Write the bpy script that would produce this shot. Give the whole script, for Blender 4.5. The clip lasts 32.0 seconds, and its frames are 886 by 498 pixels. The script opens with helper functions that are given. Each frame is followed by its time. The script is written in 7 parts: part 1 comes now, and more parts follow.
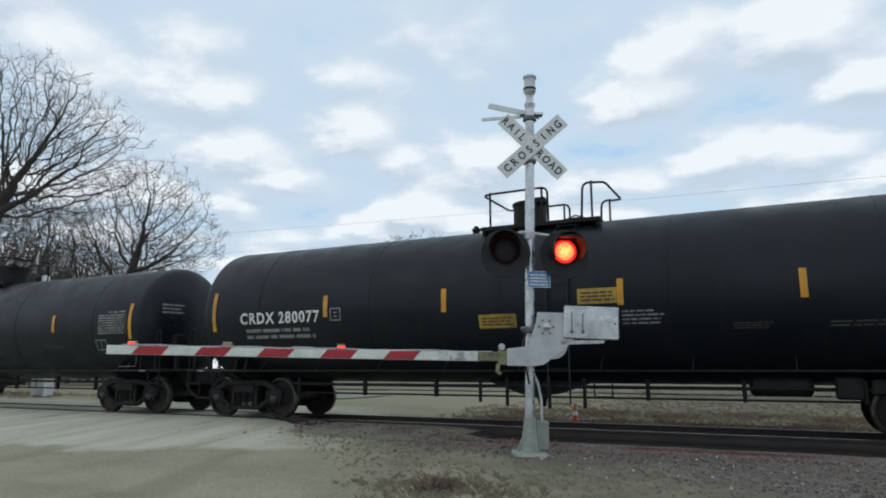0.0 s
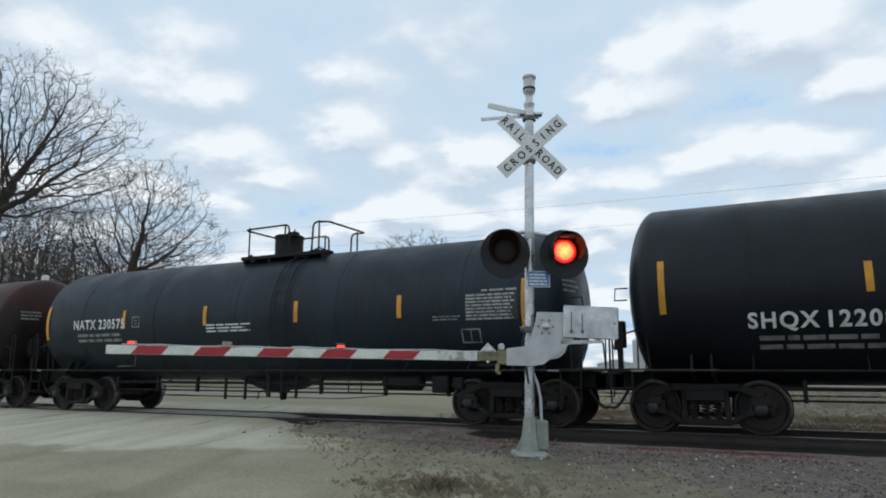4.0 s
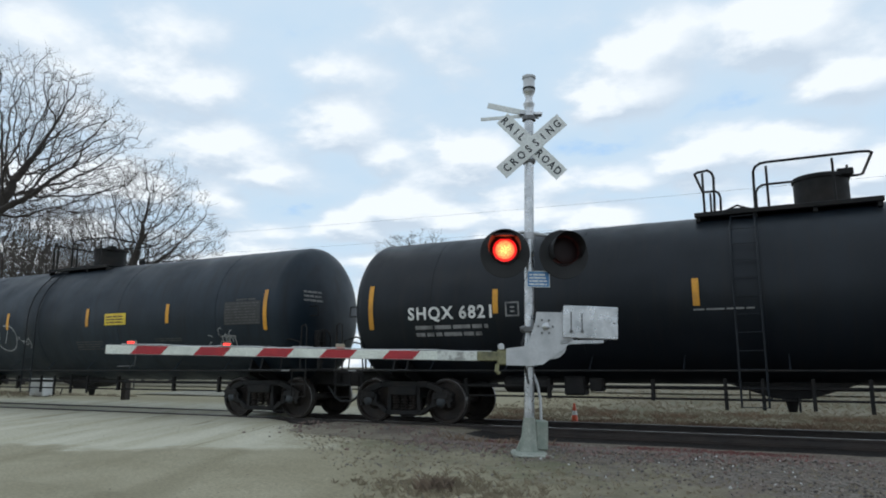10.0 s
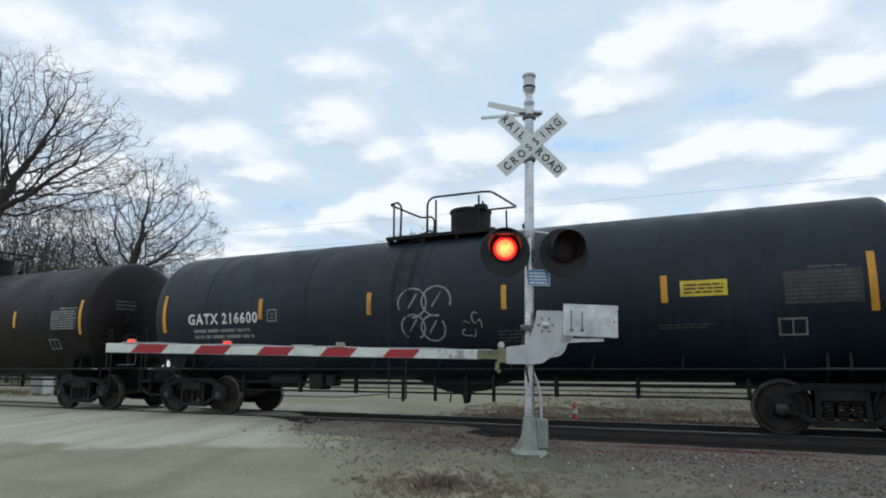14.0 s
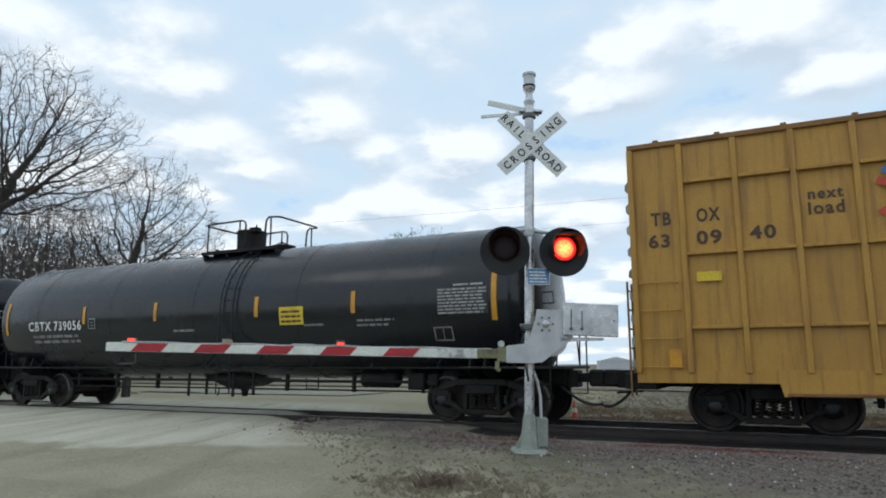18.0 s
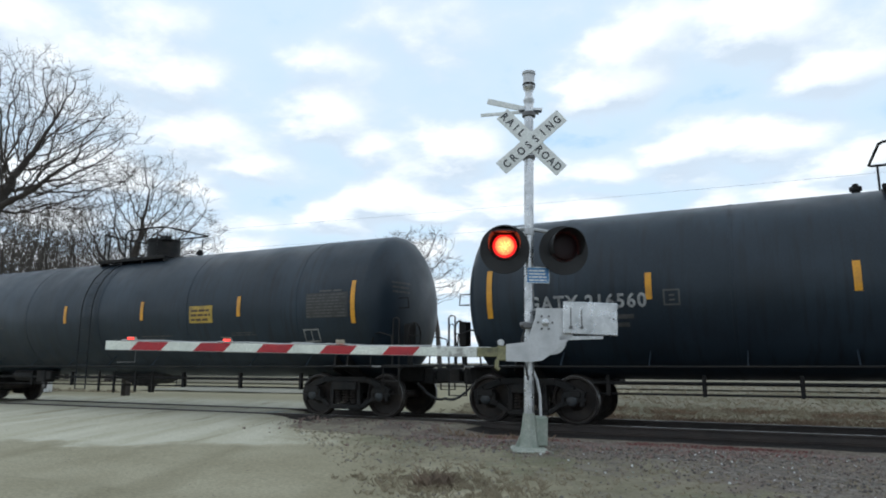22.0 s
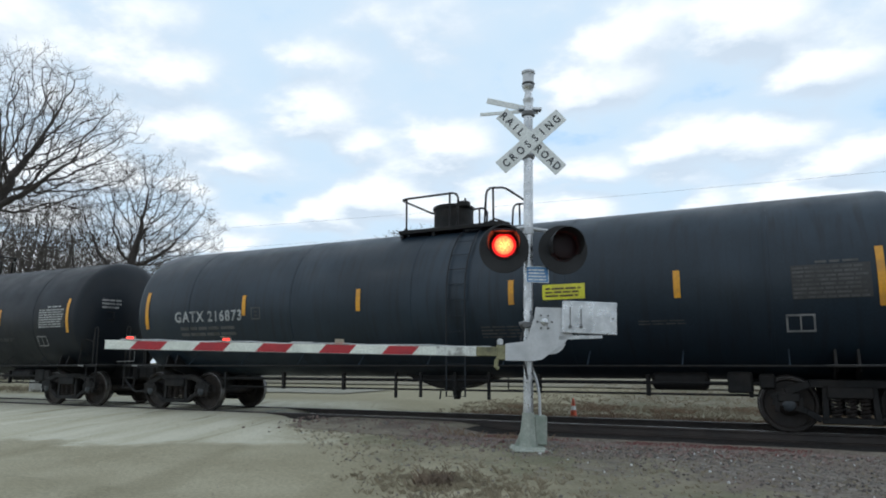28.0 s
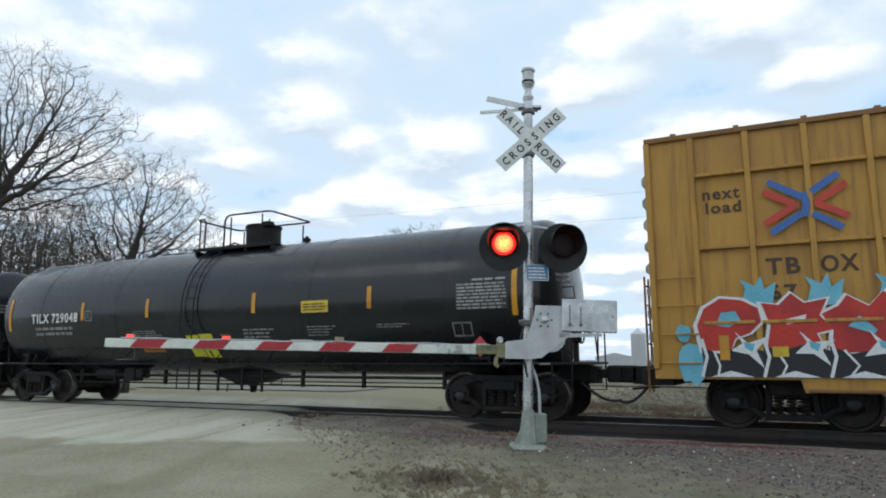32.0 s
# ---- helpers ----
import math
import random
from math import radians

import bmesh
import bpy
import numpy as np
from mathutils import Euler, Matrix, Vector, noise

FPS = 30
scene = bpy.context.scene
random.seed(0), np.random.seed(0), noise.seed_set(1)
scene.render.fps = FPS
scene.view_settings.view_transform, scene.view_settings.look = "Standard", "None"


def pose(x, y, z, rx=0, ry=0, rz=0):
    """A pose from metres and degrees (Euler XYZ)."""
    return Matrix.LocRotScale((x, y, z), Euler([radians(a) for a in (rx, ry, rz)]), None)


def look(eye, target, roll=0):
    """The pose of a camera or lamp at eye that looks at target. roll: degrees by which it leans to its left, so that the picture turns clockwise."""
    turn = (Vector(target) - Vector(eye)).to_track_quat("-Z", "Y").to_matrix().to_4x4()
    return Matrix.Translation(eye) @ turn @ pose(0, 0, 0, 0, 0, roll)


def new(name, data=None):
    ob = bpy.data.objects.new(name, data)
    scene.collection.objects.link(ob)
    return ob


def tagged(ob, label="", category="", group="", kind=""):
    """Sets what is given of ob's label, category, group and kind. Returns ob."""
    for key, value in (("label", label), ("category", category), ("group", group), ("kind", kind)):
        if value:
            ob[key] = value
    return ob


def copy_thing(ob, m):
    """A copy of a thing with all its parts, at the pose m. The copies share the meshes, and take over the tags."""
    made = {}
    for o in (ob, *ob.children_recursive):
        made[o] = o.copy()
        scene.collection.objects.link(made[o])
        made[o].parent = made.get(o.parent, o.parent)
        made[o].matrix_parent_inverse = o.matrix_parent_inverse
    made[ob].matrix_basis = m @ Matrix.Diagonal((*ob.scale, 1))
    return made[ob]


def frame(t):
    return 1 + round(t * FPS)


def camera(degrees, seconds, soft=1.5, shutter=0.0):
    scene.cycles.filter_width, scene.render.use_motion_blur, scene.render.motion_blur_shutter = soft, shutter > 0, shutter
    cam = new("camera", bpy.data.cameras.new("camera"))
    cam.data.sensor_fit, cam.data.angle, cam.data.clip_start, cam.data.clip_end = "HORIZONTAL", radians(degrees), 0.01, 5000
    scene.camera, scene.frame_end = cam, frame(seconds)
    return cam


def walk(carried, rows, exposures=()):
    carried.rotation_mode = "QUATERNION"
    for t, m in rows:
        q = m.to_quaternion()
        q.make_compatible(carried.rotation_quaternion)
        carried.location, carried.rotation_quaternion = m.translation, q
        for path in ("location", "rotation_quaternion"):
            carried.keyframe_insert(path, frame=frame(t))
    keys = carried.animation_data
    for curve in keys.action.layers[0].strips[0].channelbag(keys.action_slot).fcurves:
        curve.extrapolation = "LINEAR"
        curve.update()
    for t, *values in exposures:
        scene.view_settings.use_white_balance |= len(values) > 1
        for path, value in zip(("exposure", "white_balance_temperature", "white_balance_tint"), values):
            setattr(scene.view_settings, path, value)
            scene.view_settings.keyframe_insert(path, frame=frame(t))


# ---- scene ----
# ---- camera ----
# Held at a driver's eye height; it only nods down slowly. (seconds, tilt, turn) in thousandths of a degree.
NOD = ((0, 240, 48), (1, 263, 43), (2, 278, 43), (3, 230, 24), (4, 216, 10), (5.5, 172, -14), (7, 163, -5), (8, 153, -14), (9, 172, -14), (10, 216, -10), (11, 216, 0), (12, 182, 5), (13, 148, 10), (14, 91, 5), (16, 62, 0), (17, 19, 0), (18, 0, 0), (19, -5, 0), (20, -53, -24), (21, -96, -43), (22, -120, -29), (23, -201, -5), (24, -192, -10), (25, -235, -14), (26.5, -216, -57), (28, -177, -81), (29, -259, -91), (30, -283, -105), (31, -287, -105), (32, -340, -96))
EYE = (0.0, -13.712, 1.157)
cam = camera(66.5, 32.0, soft=1.9)
walk(cam, [(t, pose(*EYE, 90 + 9.685 + tilt / 1000, 0, 26.2 + turn / 1000) @ pose(0, 0, 0, 0, 0, -0.116)) for t, tilt, turn in NOD],
     exposures=[(t, stops, 6230, 8) for t, stops in ((0, -0.06), (3.5, -0.06), (6, 0.04), (14, 0.04), (17, 0.06), (18, 0.08), (19, 0.22), (20, 0.4), (21, 0.26), (23, 0.2), (25, 0.16), (32, 0.16))])

# ---- light ----
world = bpy.data.worlds.new("world")
scene.world = world
world.use_nodes = True
wn = world.node_tree.nodes
sky = wn.new("ShaderNodeTexSky")
sky.sky_type, sky.sun_disc = "NISHITA", False
sky.sun_elevation, sky.sun_rotation = radians(42), radians(-139)
sky.air_density, sky.dust_density = 1.0, 1.0
world.node_tree.links.new(sky.outputs[0], wn["Background"].inputs[0])
wn["Background"].inputs[1].default_value = 0.15
sun_data = bpy.data.lights.new("sun", "SUN")
sun_data.energy, sun_data.angle, sun_data.color = 1.5, radians(16), (1.0, 0.95, 0.88)
sun = new("sun", sun_data)
sun.matrix_world = look((-45, -52, 62), (0, 0, 0))


# ---- materials ----
def mix_rgb(nt, fac, a, b, mode="MIX"):
    n = nt.nodes.new("ShaderNodeMix")
    n.data_type, n.blend_type = "RGBA", mode
    for sock, v in ((n.inputs[0], fac), (n.inputs[6], a), (n.inputs[7], b)):
        if isinstance(v, bpy.types.NodeSocket):
            nt.links.new(v, sock)
        elif isinstance(v, (int, float)):
            sock.default_value = v
        else:
            sock.default_value = (*v, 1)
    return n.outputs[2]


def coords(nt, scale=(1, 1, 1), spread=True):
    """Object coordinates, shifted from object to object."""
    tc = nt.nodes.new("ShaderNodeTexCoord")
    mp = nt.nodes.new("ShaderNodeMapping")
    mp.inputs["Scale"].default_value = scale
    nt.links.new(tc.outputs["Object"], mp.inputs["Vector"])
    if spread:
        info = nt.nodes.new("ShaderNodeObjectInfo")
        mul = nt.nodes.new("ShaderNodeMath")
        mul.operation = "MULTIPLY"
        mul.inputs[1].default_value = 37.0
        nt.links.new(info.outputs["Random"], mul.inputs[0])
        nt.links.new(mul.outputs[0], mp.inputs["Location"])
    return mp.outputs[0]


def noise_fac(nt, vec, scale, detail=4.0, lo=0.4, hi=0.62, rough=0.55):
    n = nt.nodes.new("ShaderNodeTexNoise")
    n.inputs["Scale"].default_value, n.inputs["Detail"].default_value, n.inputs["Roughness"].default_value = scale, detail, rough
    nt.links.new(vec, n.inputs["Vector"])
    r = nt.nodes.new("ShaderNodeMapRange")
    r.inputs[1].default_value, r.inputs[2].default_value = lo, hi
    nt.links.new(n.outputs[0], r.inputs[0])
    return r.outputs[0]


def material(name, base, rough=0.6, metal=0.0, stain=None, stain_scale=1.2, stain_at=(0.45, 0.7), streak=None, streak_at=(0.5, 0.72), grain=0.12, grain_scale=40.0,
             bump=0.15, bump_scale=60.0, dent=0.0, dent_scale=1.0, coat=0.0, spec=0.5, runs=None):
    m = bpy.data.materials.new(name)
    m.use_nodes = True
    nt = m.node_tree
    b = nt.nodes["Principled BSDF"]
    v = coords(nt)
    col = mix_rgb(nt, noise_fac(nt, v, grain_scale, 3), tuple(c * (1 - grain) for c in base), tuple(min(1, c * (1 + grain)) for c in base))
    rough_fac = noise_fac(nt, v, stain_scale * 2.3, 5, 0.3, 0.7)
    if stain:
        col = mix_rgb(nt, noise_fac(nt, v, stain_scale, 6, *stain_at), col, stain)
    if streak:
        sv = coords(nt, (5.0, 1.0, 0.35))
        col = mix_rgb(nt, noise_fac(nt, sv, 1.6, 5, *streak_at), col, streak)
    if runs:
        # rust that has run down from the crown to an uneven line: (colour, highest, lowest)
        sep = nt.nodes.new("ShaderNodeSeparateXYZ")
        tc = nt.nodes.new("ShaderNodeTexCoord")
        nt.links.new(tc.outputs["Object"], sep.inputs[0])
        jag = nt.nodes.new("ShaderNodeMath")
        jag.operation = "MULTIPLY_ADD"
        jag.inputs[1].default_value = 1.3
        nt.links.new(noise_fac(nt, coords(nt, (1.6, 1.0, 0.3)), 1.1, 6, 0.2, 0.8), jag.inputs[0])
        nt.links.new(sep.outputs[2], jag.inputs[2])
        fall = nt.nodes.new("ShaderNodeMapRange")
        fall.interpolation_type = "SMOOTHSTEP"
        fall.inputs[1].default_value, fall.inputs[2].default_value = runs[2] + 0.65, runs[1] + 0.65
        nt.links.new(jag.outputs[0], fall.inputs[0])
        col = mix_rgb(nt, fall.outputs[0], col, mix_rgb(nt, noise_fac(nt, v, 1.7, 5), runs[0], tuple(c * 0.6 for c in runs[0])))
    nt.links.new(col, b.inputs["Base Color"])
    rr = nt.nodes.new("ShaderNodeMapRange")
    rr.inputs[3].default_value, rr.inputs[4].default_value = max(0.03, rough - 0.1), min(1, rough + 0.12)
    nt.links.new(rough_fac, rr.inputs[0])
    nt.links.new(rr.outputs[0], b.inputs["Roughness"])
    b.inputs["Metallic"].default_value = metal
    b.inputs["Coat Weight"].default_value = coat
    b.inputs["Specular IOR Level"].default_value = spec
    last = None
    for strength, scale, dist, detail in ((dent, dent_scale, 0.06, 1.5), (bump, bump_scale, 0.004, 4)):
        if strength:
            n = nt.nodes.new("ShaderNodeTexNoise")
            n.inputs["Scale"].default_value, n.inputs["Detail"].default_value = scale, detail
            nt.links.new(v, n.inputs["Vector"])
            bp = nt.nodes.new("ShaderNodeBump")
            bp.inputs["Strength"].default_value, bp.inputs["Distance"].default_value = strength, dist
            nt.links.new(n.outputs[0], bp.inputs["Height"])
            if last:
                nt.links.new(last, bp.inputs["Normal"])
            last = bp.outputs[0]
    if last:
        nt.links.new(last, b.inputs["Normal"])
    return m


def glow(name, colour, strength, dots=False):
    m = bpy.data.materials.new(name)
    m.use_nodes = True
    nt = m.node_tree
    b = nt.nodes["Principled BSDF"]
    b.inputs["Base Color"].default_value = (0.3, 0.02, 0.01, 1)
    b.inputs["Emission Strength"].default_value = strength
    b.inputs["Emission Color"].default_value = (*colour, 1)
    if dots:
        v = coords(nt, spread=False)
        vo = nt.nodes.new("ShaderNodeTexVoronoi")
        vo.inputs["Scale"].default_value = 60.0
        nt.links.new(v, vo.inputs["Vector"])
        r = nt.nodes.new("ShaderNodeMapRange")
        r.inputs[1].default_value, r.inputs[2].default_value = 0.25, 0.7
        nt.links.new(vo.outputs["Distance"], r.inputs[0])
        far = nt.nodes.new("ShaderNodeVectorMath")
        far.operation = "LENGTH"
        nt.links.new(v, far.inputs[0])
        ring = nt.nodes.new("ShaderNodeMapRange")
        ring.inputs[1].default_value, ring.inputs[2].default_value = 0.07, 0.15
        nt.links.new(far.outputs["Value"], ring.inputs[0])
        core = mix_rgb(nt, r.outputs[0], (1.0, 0.34, 0.09), (1.0, 0.12, 0.03))
        nt.links.new(mix_rgb(nt, ring.outputs[0], core, colour), b.inputs["Emission Color"])
    return m


BLACK_GLOSS = material("black_gloss_paint", (0.005, 0.0078, 0.0115), 0.26, stain=(0.009, 0.011, 0.014), stain_scale=0.5, grain=0.1, bump=0.03, dent=0.06, dent_scale=0.5, coat=0.15, spec=0.4)
BLACK_DULL = material("black_dull_paint", (0.0062, 0.0092, 0.0132), 0.42, stain=(0.0105, 0.0145, 0.02), stain_scale=0.7, streak=(0.011, 0.012, 0.014), dent=0.08, dent_scale=0.6, spec=0.25)
GREY_DUSTY = material("dusty_grey_black_paint", (0.0095, 0.0165, 0.0245), 0.46, stain=(0.0155, 0.026, 0.0385), stain_scale=0.6, streak=(0.009, 0.012, 0.016), dent=0.12, dent_scale=0.9, spec=0.27)
STREAKED = material("streaked_slate_paint", (0.02, 0.0275, 0.036), 0.28, stain=(0.034, 0.045, 0.058), stain_scale=0.6, streak=(0.013, 0.0135, 0.014), streak_at=(0.5, 0.62), dent=0.08, spec=0.5, coat=0.1)
GREY_PALE = material("bleached_grey_paint", (0.0125, 0.0215, 0.0315), 0.42, stain=(0.021, 0.034, 0.049), stain_scale=0.6, streak=(0.011, 0.015, 0.02), dent=0.12, dent_scale=0.9, spec=0.32)
RUST = material("rusted_black_paint", (0.0075, 0.0062, 0.006), 0.46, stain=(0.012, 0.0085, 0.0078), stain_scale=0.4, streak=(0.01, 0.0085, 0.008), dent=0.08, dent_scale=0.6, spec=0.25, runs=((0.04, 0.0135, 0.01), 3.2, 2.3))
BROWN = material("rust_brown_paint", (0.0125, 0.0068, 0.006), 0.5, stain=(0.0055, 0.005, 0.0053), stain_scale=0.4, stain_at=(0.38, 0.6), streak=(0.011, 0.0085, 0.008), dent=0.08, dent_scale=0.6, spec=0.22)
UNDER = material("oily_black_steel", (0.0095, 0.0095, 0.0098), 0.65, stain=(0.02, 0.017, 0.015), stain_scale=2.5, bump=0.3, spec=0.25)
WHEEL = material("brown_dusty_steel", (0.019, 0.0155, 0.014), 0.6, stain=(0.04, 0.03, 0.024), stain_scale=4.0, bump=0.3, spec=0.3)
TREAD = material("polished_wheel_steel", (0.16, 0.155, 0.15), 0.4, 0.8, stain=(0.05, 0.042, 0.037), stain_scale=6)
CAP = material("blue_grey_cap", (0.018, 0.024, 0.029), 0.5, stain=(0.03, 0.03, 0.03), stain_scale=9)
STRIPE = material("amber_reflective_tape", (0.62, 0.29, 0.015), 0.4, stain=(0.4, 0.19, 0.03), stain_scale=3)
WHITE_TXT = material("white_stencil_paint", (0.72, 0.72, 0.7), 0.6, stain=(0.45, 0.45, 0.43), stain_scale=5)
TABLE_TXT = material("printed_table_paint", (0.36, 0.37, 0.36), 0.65, stain=(0.2, 0.2, 0.2), stain_scale=6)
GREY_TXT = material("faded_stencil_paint", (0.24, 0.24, 0.235), 0.7, stain=(0.09, 0.09, 0.09), stain_scale=5)
DIM_TXT = material("worn_stencil_paint", (0.07, 0.07, 0.068), 0.7, stain=(0.035, 0.034, 0.032), stain_scale=5)
ORANGE_TXT = material("orange_stencil_paint", (0.55, 0.26, 0.03), 0.6, stain=(0.25, 0.13, 0.03), stain_scale=5)
PANEL_DARK = material("dark_panel_paint", (0.03, 0.03, 0.03), 0.6)
YELLOW = material("yellow_sticker", (0.68, 0.5, 0.03), 0.5, stain=(0.5, 0.33, 0.03), stain_scale=3)
GOLD = material("faded_gold_sticker", (0.42, 0.28, 0.04), 0.55, stain=(0.2, 0.14, 0.04), stain_scale=3)
LIME = material("lime_yellow_tape", (0.62, 0.6, 0.03), 0.5, stain=(0.5, 0.45, 0.05), stain_scale=3)
ORANGE_PANEL = material("orange_sticker", (0.5, 0.14, 0.01), 0.55, stain=(0.3, 0.1, 0.02), stain_scale=3)
PINK = material("red_placard", (0.5, 0.05, 0.06), 0.5)
CHALK = material("grey_chalk_paint", (0.32, 0.33, 0.33), 0.8, stain=(0.12, 0.12, 0.12), stain_scale=4)
OCHRE = material("weathered_ochre_yellow_paint", (0.46, 0.25, 0.04), 0.5, stain=(0.36, 0.185, 0.034), stain_scale=0.7, streak=(0.27, 0.135, 0.032), grain=0.07, bump=0.06)
OCHRE_DARK = material("rusty_ochre_paint", (0.24, 0.12, 0.035), 0.65, stain=(0.12, 0.06, 0.025), stain_scale=1.2)
END_WHITE = material("faded_white_end_paint", (0.4, 0.37, 0.31), 0.65, stain=(0.2, 0.13, 0.08), stain_scale=1.6, stain_at=(0.48, 0.66), streak=(0.22, 0.16, 0.11), streak_at=(0.52, 0.7))
DOOR_BLACK = material("black_door_paint", (0.0055, 0.006, 0.0072), 0.45, stain=(0.012, 0.012, 0.013), stain_scale=0.8, streak=(0.009, 0.009, 0.01), dent=0.08, spec=0.3)
DARK_TXT = material("dark_brown_lettering", (0.07, 0.04, 0.02), 0.6)
MARK_RED = material("faded_red_lettering", (0.33, 0.045, 0.03), 0.6, stain=(0.26, 0.05, 0.03), stain_scale=4)
RED = material("red_mark_paint", (0.55, 0.05, 0.03), 0.5, stain=(0.4, 0.05, 0.03), stain_scale=4)
BLUE = material("blue_mark_paint", (0.05, 0.14, 0.42), 0.5, stain=(0.06, 0.12, 0.3), stain_scale=4)
SPRAY_RED = material("red_spray_paint", (0.5, 0.035, 0.02), 0.5, stain=(0.3, 0.02, 0.02), stain_scale=1.5)
SPRAY_WHITE = material("white_spray_paint", (0.7, 0.72, 0.72), 0.6)
SPRAY_BLUE = material("light_blue_spray_paint", (0.13, 0.42, 0.55), 0.5, stain=(0.2, 0.5, 0.6), stain_scale=2)
SPRAY_BLACK = material("black_spray_paint", (0.012, 0.014, 0.018), 0.5)
GALV = material("galvanised_steel", (0.56, 0.57, 0.58), 0.3, 0.8, stain=(0.35, 0.36, 0.37), stain_scale=5, grain=0.06)
ALU = material("light_grey_aluminium_paint", (0.52, 0.53, 0.54), 0.45, 0.3, stain=(0.4, 0.41, 0.42), stain_scale=3, grain=0.05)
SIGN_WHITE = material("white_reflective_sheet", (0.72, 0.74, 0.72), 0.45, stain=(0.6, 0.62, 0.6), stain_scale=4)
SIGN_BLACK = material("black_sign_letters", (0.03, 0.035, 0.04), 0.5)
ARM_WHITE = material("white_gate_tape", (0.72, 0.75, 0.68), 0.4, stain=(0.55, 0.58, 0.52), stain_scale=4)
ARM_RED = material("red_gate_tape", (0.4, 0.022, 0.03), 0.4, stain=(0.28, 0.02, 0.03), stain_scale=4)
ARM_WORN = material("peeling_white_tape", (0.6, 0.62, 0.58), 0.6, stain=(0.3, 0.3, 0.28), stain_scale=9, stain_at=(0.5, 0.6))
BRASS = material("dirty_brass_fitting", (0.24, 0.23, 0.13), 0.5, 0.5, stain=(0.1, 0.1, 0.07), stain_scale=8)
LAMP_BLACK = material("matt_black_lamp_paint", (0.008, 0.008, 0.009), 0.6)
LENS_OFF = material("unlit_dark_red_lens", (0.014, 0.004, 0.005), 0.45, spec=0.25)
LENS_RING = material("grey_lens_ring", (0.1, 0.1, 0.1), 0.35)
LENS_LIT = glow("lit_red_lens", (1.0, 0.02, 0.012), 4.0, True)
# halo of red light round the lens, drawn as a weakly emitting ring
LENS_HALO = glow("lens_halo_glow", (1.0, 0.012, 0.012), 0.9)
ARM_LIT = glow("lit_red_arm_lamp", (1.0, 0.045, 0.035), 2.2)
ARM_OFF = material("unlit_arm_lamp", (0.3, 0.26, 0.2), 0.35)
SIGN_BLUE = material("blue_notice_plate", (0.06, 0.19, 0.42), 0.45, stain=(0.1, 0.25, 0.45), stain_scale=6)
CONCRETE = material("mossy_concrete", (0.3, 0.32, 0.28), 0.85, stain=(0.2, 0.24, 0.2), stain_scale=4, bump=0.4)
CABLE = material("black_cable", (0.015, 0.015, 0.016), 0.6)
CONE_RED = material("orange_cone_plastic", (0.6, 0.09, 0.035), 0.5, stain=(0.45, 0.07, 0.03), stain_scale=6)
RAIL_SIDE = material("rusty_rail_steel", (0.032, 0.024, 0.02), 0.6, stain=(0.018, 0.015, 0.014), stain_scale=2)
TIE = material("old_tie_wood", (0.03, 0.025, 0.021), 0.85, stain=(0.05, 0.042, 0.036), stain_scale=3, bump=0.4)
BARK = material("grey_brown_bark", (0.045, 0.038, 0.034), 0.9, stain=(0.05, 0.042, 0.037), stain_scale=2, bump=0.4, bump_scale=20)
TWIG = material("pale_brown_twigs", (0.075, 0.062, 0.053), 0.95, stain=(0.045, 0.038, 0.034), stain_scale=0.6)
FAR_TWIG = material("far_grey_twigs", (0.085, 0.073, 0.063), 0.95, stain=(0.05, 0.043, 0.038), stain_scale=0.4)
DRY_GRASS = material("dry_tan_grass", (0.27, 0.232, 0.162), 0.9, stain=(0.19, 0.158, 0.11), stain_scale=2)
RED_GRASS = material("reddish_dead_weeds", (0.235, 0.165, 0.112), 0.9, stain=(0.14, 0.095, 0.065), stain_scale=2)
BUSH = material("grey_brown_dead_stems", (0.2, 0.152, 0.11), 0.9, stain=(0.13, 0.098, 0.072), stain_scale=2)
STONE_PINK = material("pink_ballast_stone", (0.19, 0.135, 0.118), 0.85, stain=(0.12, 0.095, 0.085), stain_scale=5)
STONE_GREY = material("grey_ballast_stone", (0.18, 0.162, 0.145), 0.85, stain=(0.11, 0.1, 0.09), stain_scale=5)
STONE_RED = material("rust_red_stone", (0.17, 0.07, 0.06), 0.85, stain=(0.11, 0.06, 0.052), stain_scale=5)
STONE_TAN = material("tan_gravel_stone", (0.22, 0.19, 0.16), 0.85, stain=(0.13, 0.11, 0.1), stain_scale=5)
STONE_DARK = material("dark_gravel_stone", (0.085, 0.074, 0.068), 0.85, stain=(0.13, 0.105, 0.093), stain_scale=5)
STEEL_BIN = material("galvanised_bin_steel", (0.55, 0.57, 0.58), 0.5, 0.4)
BIN_ROOF = material("bin_roof_steel", (0.6, 0.62, 0.63), 0.4, 0.5)
FAR_WHITE = material("white_painted_box", (0.6, 0.61, 0.6), 0.6, stain=(0.45, 0.45, 0.43), stain_scale=2)
FAR_WALL = material("pale_shed_siding", (0.55, 0.57, 0.58), 0.7)


